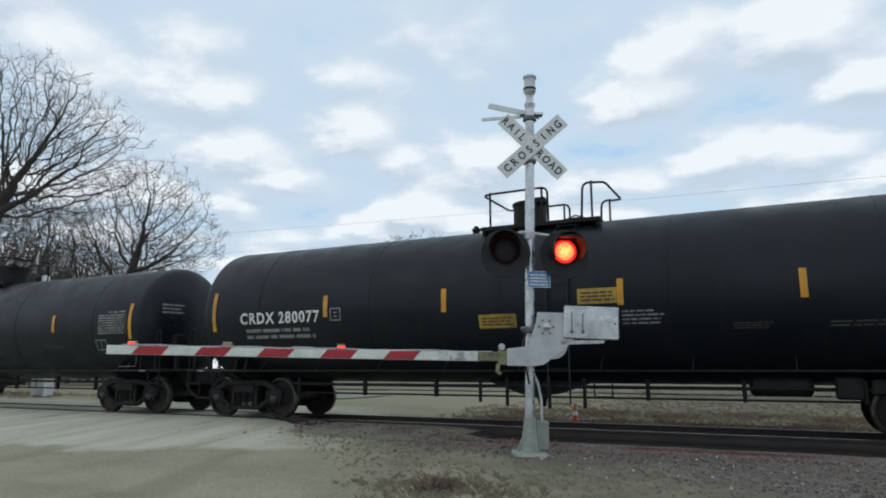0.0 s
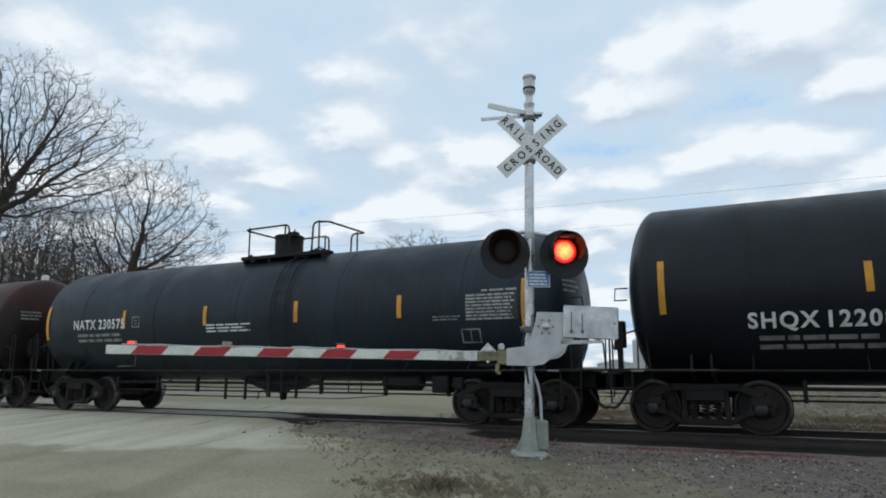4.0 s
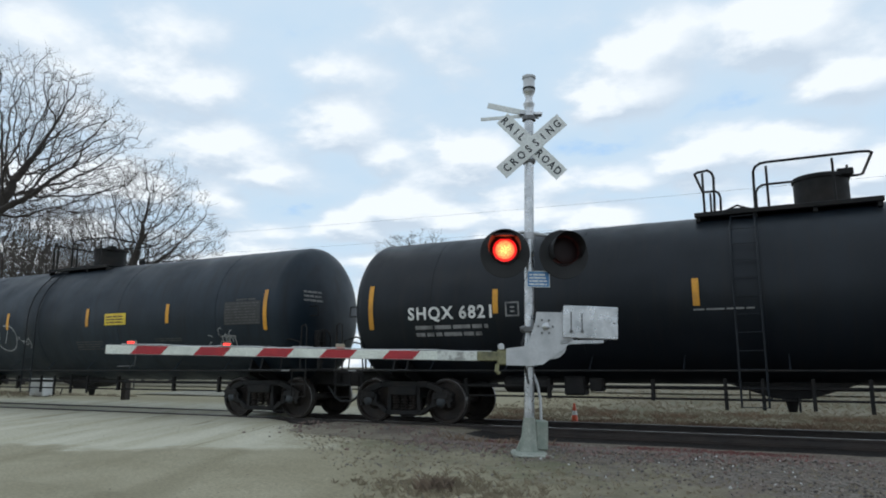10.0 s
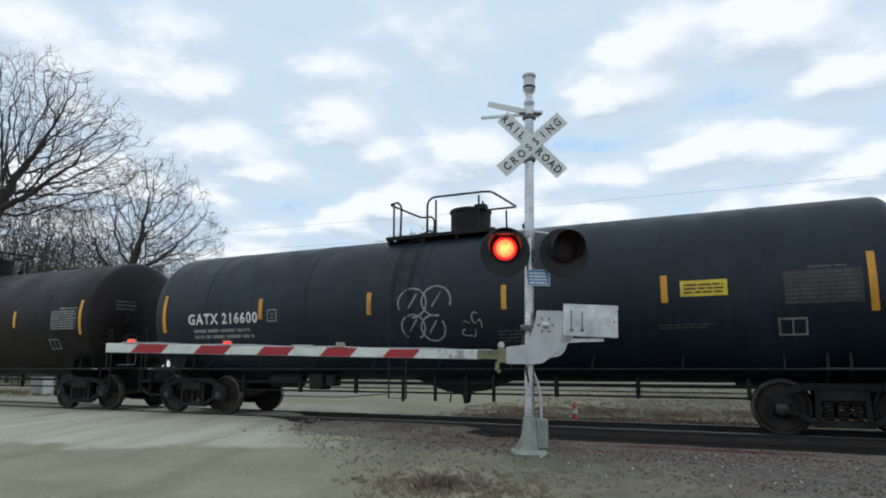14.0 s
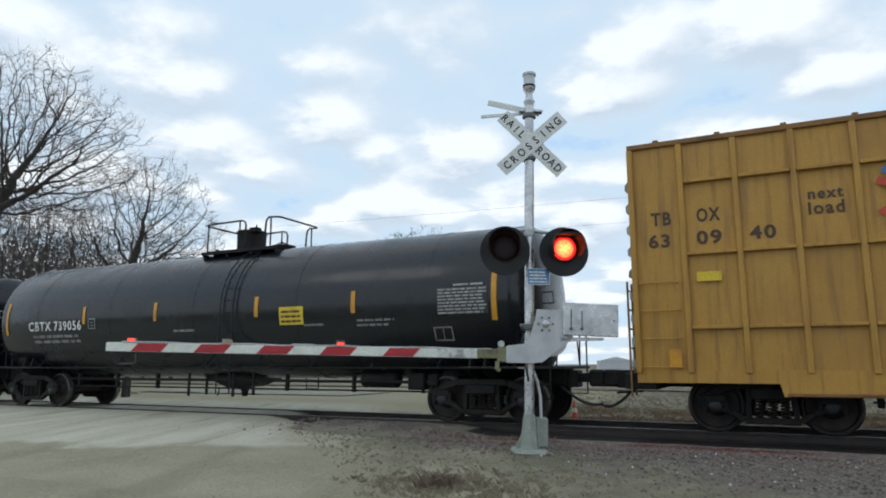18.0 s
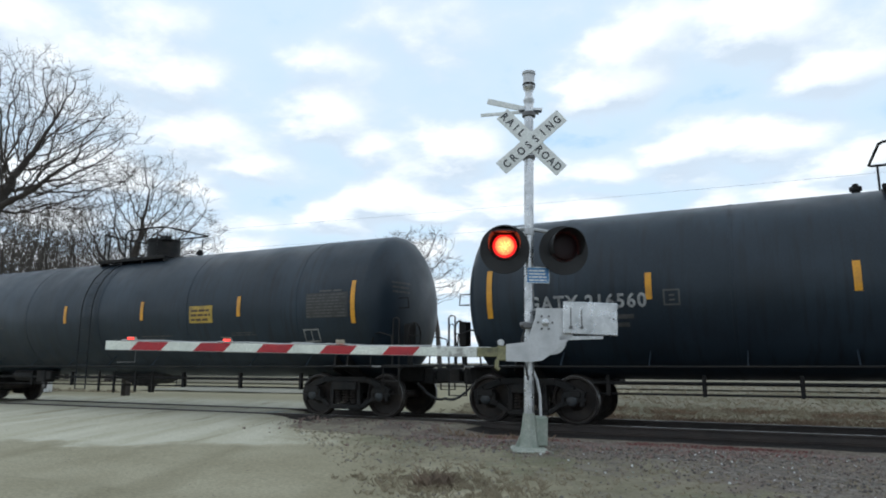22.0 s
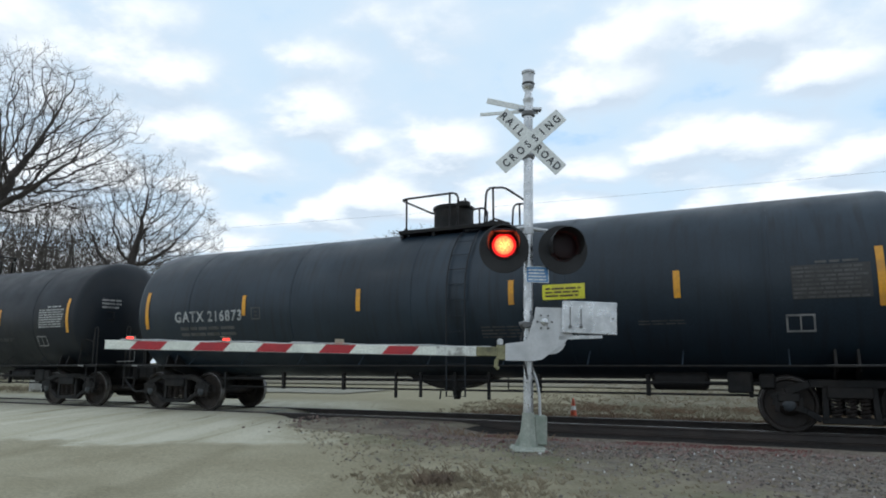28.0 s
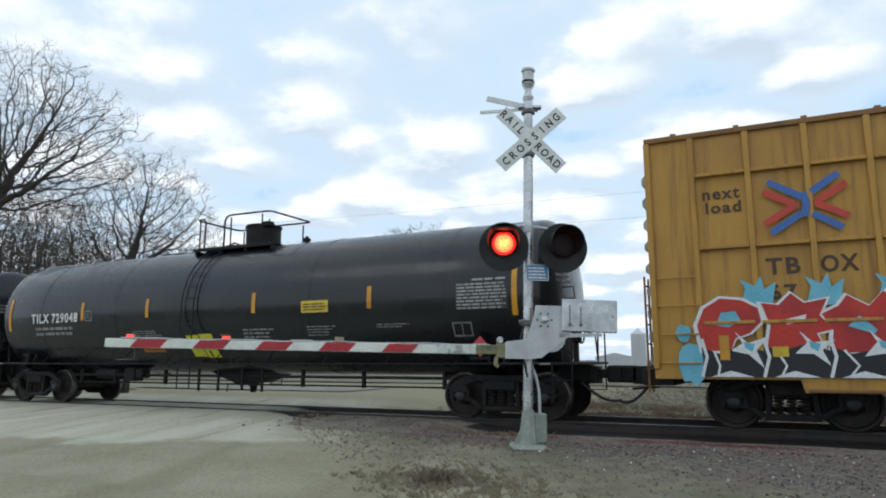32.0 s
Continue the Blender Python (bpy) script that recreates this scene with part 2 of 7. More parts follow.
def ground_material(name, base, other, patch, scale, patch_scale, bump=0.5, at=(0.48, 0.6)):
    m = bpy.data.materials.new(name)
    m.use_nodes = True
    nt = m.node_tree
    b = nt.nodes["Principled BSDF"]
    v = coords(nt, spread=False)
    col = mix_rgb(nt, noise_fac(nt, v, scale, 6, 0.38, 0.62), base, other)
    col = mix_rgb(nt, noise_fac(nt, v, patch_scale, 6, *at), col, patch)
    fine = noise_fac(nt, v, 28.0, 4, 0.3, 0.7)
    col = mix_rgb(nt, fine, mix_rgb(nt, 1.0, col, (0.68, 0.68, 0.68), "MULTIPLY"), mix_rgb(nt, 1.0, col, (1.25, 1.25, 1.25), "MULTIPLY"))
    nt.links.new(col, b.inputs["Base Color"])
    b.inputs["Roughness"].default_value = 0.95
    b.inputs["Specular IOR Level"].default_value = 0.2
    n = nt.nodes.new("ShaderNodeTexNoise")
    n.inputs["Scale"].default_value, n.inputs["Detail"].default_value = 18.0, 6.0
    nt.links.new(v, n.inputs["Vector"])
    bp = nt.nodes.new("ShaderNodeBump")
    bp.inputs["Strength"].default_value, bp.inputs["Distance"].default_value = bump, 0.03
    nt.links.new(n.outputs[0], bp.inputs["Height"])
    nt.links.new(bp.outputs[0], b.inputs["Normal"])
    return m


def earth_material():
    """Verge, gravel road, limestone dust and cinders as one ground whose kinds run into one another."""
    m = bpy.data.materials.new("gravel_and_dry_verge")
    m.use_nodes = True
    nt = m.node_tree
    b = nt.nodes["Principled BSDF"]
    v = coords(nt, spread=False)
    sep = nt.nodes.new("ShaderNodeSeparateXYZ")
    nt.links.new(v, sep.inputs[0])

    def calc(op, a, c, d=None):
        n = nt.nodes.new("ShaderNodeMath")
        n.operation = op
        for sock, val in zip(n.inputs, (a, c, d)):
            if isinstance(val, bpy.types.NodeSocket):
                nt.links.new(val, sock)
            elif val is not None:
                sock.default_value = val
        return n.outputs[0]

    def ramp(val, lo, hi):
        r = nt.nodes.new("ShaderNodeMapRange")
        r.interpolation_type = "SMOOTHSTEP"
        r.inputs[1].default_value, r.inputs[2].default_value = lo, hi
        nt.links.new(val, r.inputs[0])
        return r.outputs[0]

    x, y = sep.outputs[0], sep.outputs[1]
    wander = calc("ADD", calc("MULTIPLY", noise_fac(nt, v, 0.55, 4, 0.3, 0.7), 2.2), calc("MULTIPLY", noise_fac(nt, v, 3.1, 5, 0.3, 0.7), 1.3))
    wander = calc("SUBTRACT", wander, 1.75)
    edge = calc("SUBTRACT", calc("MULTIPLY", calc("MINIMUM", calc("MAXIMUM", y, 0.0), 9.0), 0.33), calc("ADD", calc("MINIMUM", y, 0.0), 10.5))
    beside = calc("ADD", calc("SUBTRACT", x, edge), wander)
    on_lane = ramp(beside, 2.5, -0.8)
    # verge: olive turf, bare brown soil, stony patches
    col = mix_rgb(nt, noise_fac(nt, v, 2.6, 6, 0.36, 0.64), (0.165, 0.15, 0.102), (0.235, 0.215, 0.152))
    col = mix_rgb(nt, noise_fac(nt, v, 0.42, 5, 0.46, 0.6), col, (0.138, 0.142, 0.086))
    col = mix_rgb(nt, noise_fac(nt, v, 5.5, 5, 0.56, 0.68), col, (0.21, 0.19, 0.15))
    # brown gravel towards the ballast
    cinder = calc("MAXIMUM", ramp(calc("ADD", calc("ADD", y, calc("MULTIPLY", x, 0.62)), calc("ADD", wander, 6.6)), -0.7, 0.9), calc("MULTIPLY", ramp(calc("ADD", y, calc("MULTIPLY", wander, 0.4)), -3.9, -2.9), ramp(calc("ADD", x, calc("MULTIPLY", wander, 0.6)), -6.2, -4.2)))
    cinder = calc("MULTIPLY", cinder, ramp(y, 1.5, 0.0))
    ash = mix_rgb(nt, noise_fac(nt, v, 9.0, 6, 0.38, 0.62), (0.105, 0.093, 0.082), (0.215, 0.192, 0.17))
    ash = mix_rgb(nt, noise_fac(nt, v, 0.9, 5, 0.48, 0.62), ash, (0.16, 0.13, 0.113))
    col = mix_rgb(nt, calc("MULTIPLY", cinder, 0.92), col, ash)
    # reddened stone dust spilt beside the rail
    spill = calc("MULTIPLY", ramp(calc("ADD", y, calc("MULTIPLY", wander, 0.35)), -4.3, -3.4), calc("MULTIPLY", ramp(x, -6.5, -4.0), ramp(x, 0.8, -1.2)))
    spill = calc("MULTIPLY", calc("MULTIPLY", spill, ramp(y, -0.8, -1.6)), noise_fac(nt, v, 3.2, 5, 0.3, 0.5))
    col = mix_rgb(nt, calc("MULTIPLY", spill, 0.8), col, (0.135, 0.068, 0.058))
    # rough pasture beyond the track
    turf = mix_rgb(nt, noise_fac(nt, v, 1.7, 6, 0.36, 0.64), (0.15, 0.135, 0.096), (0.2, 0.178, 0.128))
    turf = mix_rgb(nt, noise_fac(nt, v, 0.35, 5, 0.46, 0.62), turf, (0.125, 0.122, 0.078))
    col = mix_rgb(nt, ramp(y, 1.6, 3.0), col, turf)
    # road: tan gravel with streaks along the traffic, paler dust towards the track
    swing = nt.nodes.new("ShaderNodeMapping")
    swing.inputs["Rotation"].default_value = (0, 0, radians(-114))
    nt.links.new(v, swing.inputs["Vector"])
    turn = nt.nodes.new("ShaderNodeMapping")
    turn.inputs["Scale"].default_value = (0.14, 1.3, 1)
    nt.links.new(swing.outputs[0], turn.inputs["Vector"])
    lane = mix_rgb(nt, noise_fac(nt, v, 0.8, 6, 0.36, 0.64), (0.28, 0.255, 0.175), (0.34, 0.312, 0.222))
    lane = mix_rgb(nt, noise_fac(nt, turn.outputs[0], 0.8, 5, 0.46, 0.7), lane, (0.235, 0.213, 0.142))
    dust = mix_rgb(nt, noise_fac(nt, turn.outputs[0], 1.2, 6, 0.4, 0.66), (0.52, 0.5, 0.4), (0.41, 0.385, 0.285))
    # wheel ruts across the dust
    rut_sep = nt.nodes.new("ShaderNodeSeparateXYZ")
    nt.links.new(swing.outputs[0], rut_sep.inputs[0])
    bent = calc("ADD", rut_sep.outputs[1], calc("MULTIPLY", noise_fac(nt, turn.outputs[0], 0.7, 2, 0.2, 0.8), 1.4))
    saw = calc("ABSOLUTE", calc("SUBTRACT", calc("FRACT", calc("MULTIPLY", bent, 0.62), 0.0), 0.5), 0.0)
    rut = calc("MULTIPLY", ramp(saw, 0.05, 0.015), noise_fac(nt, v, 0.5, 4, 0.46, 0.6))
    dust = mix_rgb(nt, calc("MULTIPLY", rut, 0.6), dust, (0.2, 0.185, 0.13))
    front = calc("ADD", calc("SUBTRACT", y, calc("MULTIPLY", x, 0.37)), calc("MULTIPLY", wander, 0.35))
    near_track = calc("MULTIPLY", ramp(front, -3.0, -2.3), ramp(beside, 1.0, -2.2))
    lane = mix_rgb(nt, near_track, lane, dust)
    lane = mix_rgb(nt, ramp(y, 1.5, 5.0), lane, (0.26, 0.235, 0.155))
    col = mix_rgb(nt, on_lane, col, lane)
    fine = noise_fac(nt, v, 30.0, 5, 0.3, 0.7)
    col = mix_rgb(nt, fine, mix_rgb(nt, 1.0, col, (0.74, 0.74, 0.74), "MULTIPLY"), mix_rgb(nt, 1.0, col, (1.2, 1.2, 1.2), "MULTIPLY"))
    nt.links.new(col, b.inputs["Base Color"])
    b.inputs["Roughness"].default_value = 0.95
    b.inputs["Specular IOR Level"].default_value = 0.15
    n = nt.nodes.new("ShaderNodeTexNoise")
    n.inputs["Scale"].default_value, n.inputs["Detail"].default_value = 16.0, 7.0
    nt.links.new(v, n.inputs["Vector"])
    bp = nt.nodes.new("ShaderNodeBump")
    bp.inputs["Distance"].default_value = 0.03
    nt.links.new(calc("SUBTRACT", 0.75, calc("MULTIPLY", on_lane, 0.45)), bp.inputs["Strength"])
    nt.links.new(n.outputs[0], bp.inputs["Height"])
    nt.links.new(bp.outputs[0], b.inputs["Normal"])
    return m


EARTH = earth_material()
LANE = ground_material("pale_far_lane", (0.24, 0.23, 0.185), (0.27, 0.26, 0.21), (0.2, 0.19, 0.145), 0.8, 0.25, 0.3)
FIELD = ground_material("dry_stubble_field", (0.19, 0.172, 0.122), (0.225, 0.2, 0.145), (0.155, 0.142, 0.098), 0.6, 0.05)
BALLAST = ground_material("ballast_bed", (0.15, 0.13, 0.108), (0.225, 0.195, 0.16), (0.165, 0.118, 0.104), 7.0, 0.5, 0.8)
DUSTY_BED = ground_material("dust_filled_ballast", (0.19, 0.168, 0.128), (0.25, 0.224, 0.172), (0.15, 0.125, 0.104), 5.0, 0.7, 0.8)
# stone bed at the rails, its shadow painted in as a near-black colour
SHADED_BED = ground_material("painted_shade_ballast", (0.02, 0.0185, 0.0175), (0.034, 0.03, 0.028), (0.026, 0.021, 0.019), 9.0, 0.8, 0.9)


# ---- building blocks ----
class Shape:
    """Gathers vertices and faces of one mesh."""

    def __init__(self):
        self.v, self.f = [], []

    def add(self, verts, faces):
        n = len(self.v)
        self.v += [tuple(p) for p in verts]
        self.f += [tuple(n + i for i in f) for f in faces]
        return self

    def box(self, x0, x1, y0, y1, z0, z1, c=0.0):
        """A box with chamfered edges."""
        if c <= 0:
            vs = [(x, y, z) for x in (x0, x1) for y in (y0, y1) for z in (z0, z1)]
            return self.add(vs, [(0, 1, 3, 2), (4, 6, 7, 5), (0, 4, 5, 1), (2, 3, 7, 6), (0, 2, 6, 4), (1, 5, 7, 3)])
        lo, hi, vs, ix = (x0, y0, z0), (x1, y1, z1), [], {}
        for s in ((a, b, d) for a in (0, 1) for b in (0, 1) for d in (0, 1)):
            for axis in range(3):
                p = [(lo[k] + c if not s[k] else hi[k] - c) for k in range(3)]
                p[axis] = hi[axis] if s[axis] else lo[axis]
                ix[s, axis] = len(vs)
                vs.append(p)
        faces = []
        for axis in range(3):
            o = [k for k in range(3) if k != axis]
            for side in (0, 1):
                ring = []
                for u, w in ((0, 0), (1, 0), (1, 1), (0, 1)):
                    s = [0, 0, 0]
                    s[axis], s[o[0]], s[o[1]] = side, u, w
                    ring.append(ix[tuple(s), axis])
                faces.append(ring)
            for u, w in ((0, 0), (1, 0), (1, 1), (0, 1)):
                a, b = [0, 0, 0], [0, 0, 0]
                a[o[0]] = b[o[0]] = u
                a[o[1]] = b[o[1]] = w
                b[axis] = 1
                a, b = tuple(a), tuple(b)
                faces.append((ix[a, o[0]], ix[b, o[0]], ix[b, o[1]], ix[a, o[1]]))
        for s in ((a, b, d) for a in (0, 1) for b in (0, 1) for d in (0, 1)):
            faces.append((ix[s, 0], ix[s, 1], ix[s, 2]))
        return self.add(vs, faces)

    def beam(self, p, q, w, h, c=0.0):
        """A bar of width w and height h from p to q."""
        p, q = Vector(p), Vector(q)
        d = q - p
        turn = d.to_track_quat("X", "Z").to_matrix()
        s = Shape().box(0, d.length, -w / 2, w / 2, -h / 2, h / 2, c)
        return self.add([p + turn @ Vector(v) for v in s.v], s.f)

    def tube(self, pts, r, n=6, r1=None):
        """A round bar along a line of points."""
        pts = [Vector(p) for p in pts]
        k = len(pts)
        verts, faces, up = [], [], None
        for i, p in enumerate(pts):
            d = (pts[min(i + 1, k - 1)] - pts[max(i - 1, 0)]).normalized()
            if up is None:
                up = d.orthogonal().normalized()
            side = d.cross(up)
            side = side.normalized() if side.length > 1e-6 else d.orthogonal().normalized()
            up = side.cross(d).normalized()
            rad = r if r1 is None else r + (r1 - r) * i / (k - 1)
            verts += [p + rad * (math.cos(a) * side + math.sin(a) * up) for a in (2 * math.pi * j / n for j in range(n))]
        for i in range(k - 1):
            for j in range(n):
                a, b = i * n + j, i * n + (j + 1) % n
                faces.append((a, b, b + n, a + n))
        faces += [tuple(range(n)), tuple(range((k - 1) * n, k * n))]
        return self.add(verts, faces)

    def lathe(self, profile, axis="X", n=32, at=(0, 0, 0)):
        """Turns (along, radius) pairs round an axis through at."""
        verts, faces = [], []
        for a, r in profile:
            for j in range(n):
                t = 2 * math.pi * j / n
                u, w = r * math.cos(t), r * math.sin(t)
                p = {"X": (a, u, w), "Y": (u, a, w), "Z": (u, w, a)}[axis]
                verts.append((p[0] + at[0], p[1] + at[1], p[2] + at[2]))
        for i in range(len(profile) - 1):
            for j in range(n):
                a, b = i * n + j, i * n + (j + 1) % n
                faces.append((a, b, b + n, a + n))
        faces += [tuple(range(n)), tuple(range((len(profile) - 1) * n, len(profile) * n))]
        return self.add(verts, faces)

    def slab(self, outline, y0, y1):
        """An outline in x and z, thickened from y0 to y1."""
        n = len(outline)
        vs = [(x, y0, z) for x, z in outline] + [(x, y1, z) for x, z in outline]
        fs = [tuple(range(n)), tuple(range(n, 2 * n))] + [(i, (i + 1) % n, n + (i + 1) % n, n + i) for i in range(n)]
        return self.add(vs, fs)

    def moved(self, m):
        self.v = [tuple(m @ Vector(p)) for p in self.v]
        return self


MESHES = {}


def mesh_of(key, shape, mat, smooth=True):
    me = bpy.data.meshes.new(key)
    me.from_pydata(shape.v, [], shape.f)
    bm = bmesh.new()
    bm.from_mesh(me)
    bmesh.ops.recalc_face_normals(bm, faces=bm.faces)
    bm.to_mesh(me)
    bm.free()
    if smooth:
        me.polygons.foreach_set("use_smooth", [True] * len(me.polygons))
        me.set_sharp_from_angle(angle=radians(35))
    me.materials.append(mat)
    return me


def part(name, shape, mat, parent, label="", m=None, smooth=True):
    """One mesh object under a thing or a part. shape: a Shape, or a mesh that others share."""
    me = shape if isinstance(shape, bpy.types.Mesh) else mesh_of(name, shape, mat, smooth)
    ob = new(name, me)
    ob.parent = parent
    if m is not None:
        ob.matrix_basis = m
    if label:
        ob["label"] = label
    return ob


def shared(key, mat, build):
    """A mesh built once and used again."""
    k = (key, mat.name)
    if k not in MESHES:
        MESHES[k] = mesh_of(key, build(), mat)
    return MESHES[k]


def thing(name, label, category, m=None, group="", kind=""):
    ob = new(name)
    ob.empty_display_size = 0.3
    if m is not None:
        ob.matrix_basis = m
    return tagged(ob, label, category, group, kind)


def solid(name, shape, mat, label, category, m=None, group="", kind="", smooth=True):
    ob = new(name, mesh_of(name, shape, mat, smooth))
    if m is not None:
        ob.matrix_basis = m
    return tagged(ob, label, category, group, kind)


GLYPHS = {}


def letters(text):
    """Vertices and faces of a line of built-in type, one unit high, starting at x = 0, and its width."""
    if text not in GLYPHS:
        cu = bpy.data.curves.new("type", "FONT")
        cu.body, cu.size, cu.resolution_u, cu.offset, cu.space_character = text, 1.0, 3, 0.028, 1.18
        ob = bpy.data.objects.new("type", cu)
        scene.collection.objects.link(ob)
        bpy.context.view_layer.update()
        me = bpy.data.meshes.new_from_object(ob.evaluated_get(bpy.context.evaluated_depsgraph_get()))
        vs = [v.co.copy() for v in me.vertices]
        fs = [tuple(p.vertices) for p in me.polygons]
        bpy.data.objects.remove(ob)
        bpy.data.curves.remove(cu)
        bpy.data.meshes.remove(me)
        x0, x1 = min(v.x for v in vs), max(v.x for v in vs)
        z1 = max(v.y for v in vs)
        GLYPHS[text] = ([((v.x - x0) / z1, v.y / z1) for v in vs], fs, (x1 - x0) / z1)
    return GLYPHS[text]


def type_on(text, x0, x1, z0, z1, skin):
    """Lettering laid on a surface: skin(x, z) gives y."""
    vs, fs, w = letters(text)
    out = []
    for u, h in vs:
        x, z = x0 + u / w * (x1 - x0), z0 + h * (z1 - z0)
        out.append((x, skin(x, z), z))
    return Shape().add(out, fs)


def letter_parts(line, mat, parent, label="painted letter"):
    """A line of type as one part for each letter."""
    root = list(range(len(line.v)))

    def find(i):
        while root[i] != i:
            root[i] = root[root[i]]
            i = root[i]
        return i

    for f in line.f:
        for i in f[1:]:
            root[find(i)] = find(f[0])
    spans = {}
    for i, p in enumerate(line.v):
        a, b = spans.get(find(i), (1e9, -1e9))
        spans[find(i)] = (min(a, p[0]), max(b, p[0]))
    runs = []
    for k, (a, b) in sorted(spans.items(), key=lambda e: e[1]):
        if runs and a < runs[-1][1] - 0.6 * (b - a):
            runs[-1][1] = max(b, runs[-1][1])
            runs[-1][2].add(k)
        else:
            runs.append([a, b, {k}])
    for _, _, roots in runs:
        keep = [i for i in range(len(line.v)) if find(i) in roots]
        at_ = {q: n for n, q in enumerate(keep)}
        part("letter", Shape().add([line.v[i] for i in keep], [tuple(at_[i] for i in f) for f in line.f if find(f[0]) in roots]), mat, parent, label, smooth=False)


def patch_on(rects, skin, seg=1):
    """Thin plates laid on a surface: (x0, x1, z0, z1)."""
    s = Shape()
    for x0, x1, z0, z1 in rects:
        vs, fs = [], []
        for i in range(seg + 1):
            z = z0 + (z1 - z0) * i / seg
            vs += [(x0, skin(x0, z), z), (x1, skin(x1, z), z)]
        for i in range(seg):
            fs.append((2 * i, 2 * i + 1, 2 * i + 3, 2 * i + 2))
        s.add(vs, fs)
    return s


def bars(x0, x1, z0, z1, rows, cols, seed, fill=0.8, ragged=0.25):
    """Rows of short bars that stand for small print."""
    rnd = random.Random(seed)
    out = []
    dz = (z1 - z0) / rows
    for r in range(rows):
        a = x0
        end = x1 - rnd.random() * ragged * (x1 - x0)
        while a < end - 0.01:
            b = min(end, a + (x1 - x0) / cols * (0.5 + rnd.random()))
            out.append((a, b, z0 + r * dz, z0 + (r + fill * 0.62) * dz))
            a = b + (x1 - x0) / cols * 0.16
    return out


def stroke_on(pts, w, skin):
    """A painted line along (x, z) points."""
    vs, fs = [], []
    k = len(pts)
    for i, (x, z) in enumerate(pts):
        x2, z2 = pts[min(i + 1, k - 1)]
        x1, z1 = pts[max(i - 1, 0)]
        d = math.hypot(x2 - x1, z2 - z1) or 1
        nx, nz = -(z2 - z1) / d * w / 2, (x2 - x1) / d * w / 2
        for s in (1, -1):
            vs.append((x + s * nx, skin(x + s * nx, z + s * nz), z + s * nz))
        if i:
            fs.append((2 * i - 2, 2 * i - 1, 2 * i + 1, 2 * i))
    return Shape().add(vs, fs)


def ring_pts(cx, cz, rx, rz, a0=0, a1=360, n=14):
    return [(cx + rx * math.cos(radians(a0 + (a1 - a0) * i / n)), cz + rz * math.sin(radians(a0 + (a1 - a0) * i / n))) for i in range(n + 1)]


# ---- ground ----
def road_edge(y):
    """The gravel road's verge beside the signal, as an x for each y."""
    if y < 0:
        return -11.2 - y
    return -11.2 + min(y, 9) * 0.33


def ground_height(x, y):
    near = max(0.0, min(1.0, (-2.3 - y) / 1.5))
    z = -0.2 + 0.17 * near
    off = max(0.0, min(1.0, (road_edge(y) + 1.2 - x) / 2.2)) if -9 < y < 6 else 0.0
    z = z * (1 - off) + (-0.03 - 0.01 * max(0, -y - 1)) * off
    if y > 2:
        z -= 0.1 * min(1, (y - 2) / 3) * (1 - off)
    if abs(y) < 2.0:
        z = min(z, -0.31) if x > -9.0 else min(z, -0.17 if x > -9.5 else -0.1)
    return z


def sheet(xs, ys, height):
    nx = len(xs)
    vs = [(x, y, height(x, y)) for y in ys for x in xs]
    fs = [(j * nx + i, j * nx + i + 1, (j + 1) * nx + i + 1, (j + 1) * nx + i) for j in range(len(ys) - 1) for i in range(nx - 1)]
    return Shape().add(vs, fs)


def steps(a, b, n):
    return [a + (b - a) * i / n for i in range(n + 1)]


def rough_ground(x, y):
    z = ground_height(x, y)
    if -30 < x < 12 and -16 < y < 20 and x > road_edge(y) - 0.6:
        z += 0.02 * noise.noise((x * 1.3, y * 1.3, 0)) + 0.012 * noise.noise((x * 4, y * 4, 3))
    return z


gx = [-4500, -1500, -500, -160, -80, -50] + steps(-38, 14, 130) + [22, 40, 90, 200, 600, 1500, 4500]
gy = [-1500, -400, -100, -40, -24] + steps(-17, 12, 96) + steps(13, 30, 14)[0:] + [40, 70, 150, 400, 1200, 4500]
ground = solid("ground", sheet(gx, gy, rough_ground), EARTH, "dry brown verge with sparse dead grass", "ground", kind="structure")
field = solid("field", sheet([-4500, -900, -300, -120, -60, -20, 20, 80, 300, 900, 4500], [24, 26, 40, 80, 200, 700, 4500],
                             lambda x, y: -0.22), FIELD, "flat pale stubble field reaching the horizon", "field", kind="structure")


def road_sheet():
    vs, fs = [], []
    ys = steps(-24, 26, 150)
    for y in ys:
        r = road_edge(y) + 0.35 * noise.noise((y * 0.6, 7, 0)) + 0.12 * noise.noise((y * 2.7, 1, 0))
        l = r - 15 + 0.6 * noise.noise((y * 0.4, 2, 5))
        for i in range(25):
            x = l + (r - l) * i / 24
            z = max(-0.03 - 0.01 * max(0, -y - 1), rough_ground(x, y) + 0.006) if y < -1 else -0.03
            if y > 2:
                z = rough_ground(x, y) + 0.02
            if i in (0, 24):
                z -= 0.05
            z += 0.008 * noise.noise((x * 2, y * 2, 9))
            vs.append((x, y, z))
    for j in range(len(ys) - 1):
        for i in range(24):
            fs.append((j * 25 + i, j * 25 + i + 1, (j + 1) * 25 + i + 1, (j + 1) * 25 + i))
    return Shape().add(vs, fs)


road = solid("road", road_sheet(), EARTH, "pale dusty gravel road crossing the track", "road", kind="structure")
side_road = solid("side_road", sheet(steps(-32, -18, 14), steps(12.6, 17, 8), lambda x, y: -0.24 + 0.03 * noise.noise((x * 0.5, y, 1))),
                  LANE, "pale gravel lane beyond the track", "road", kind="structure")

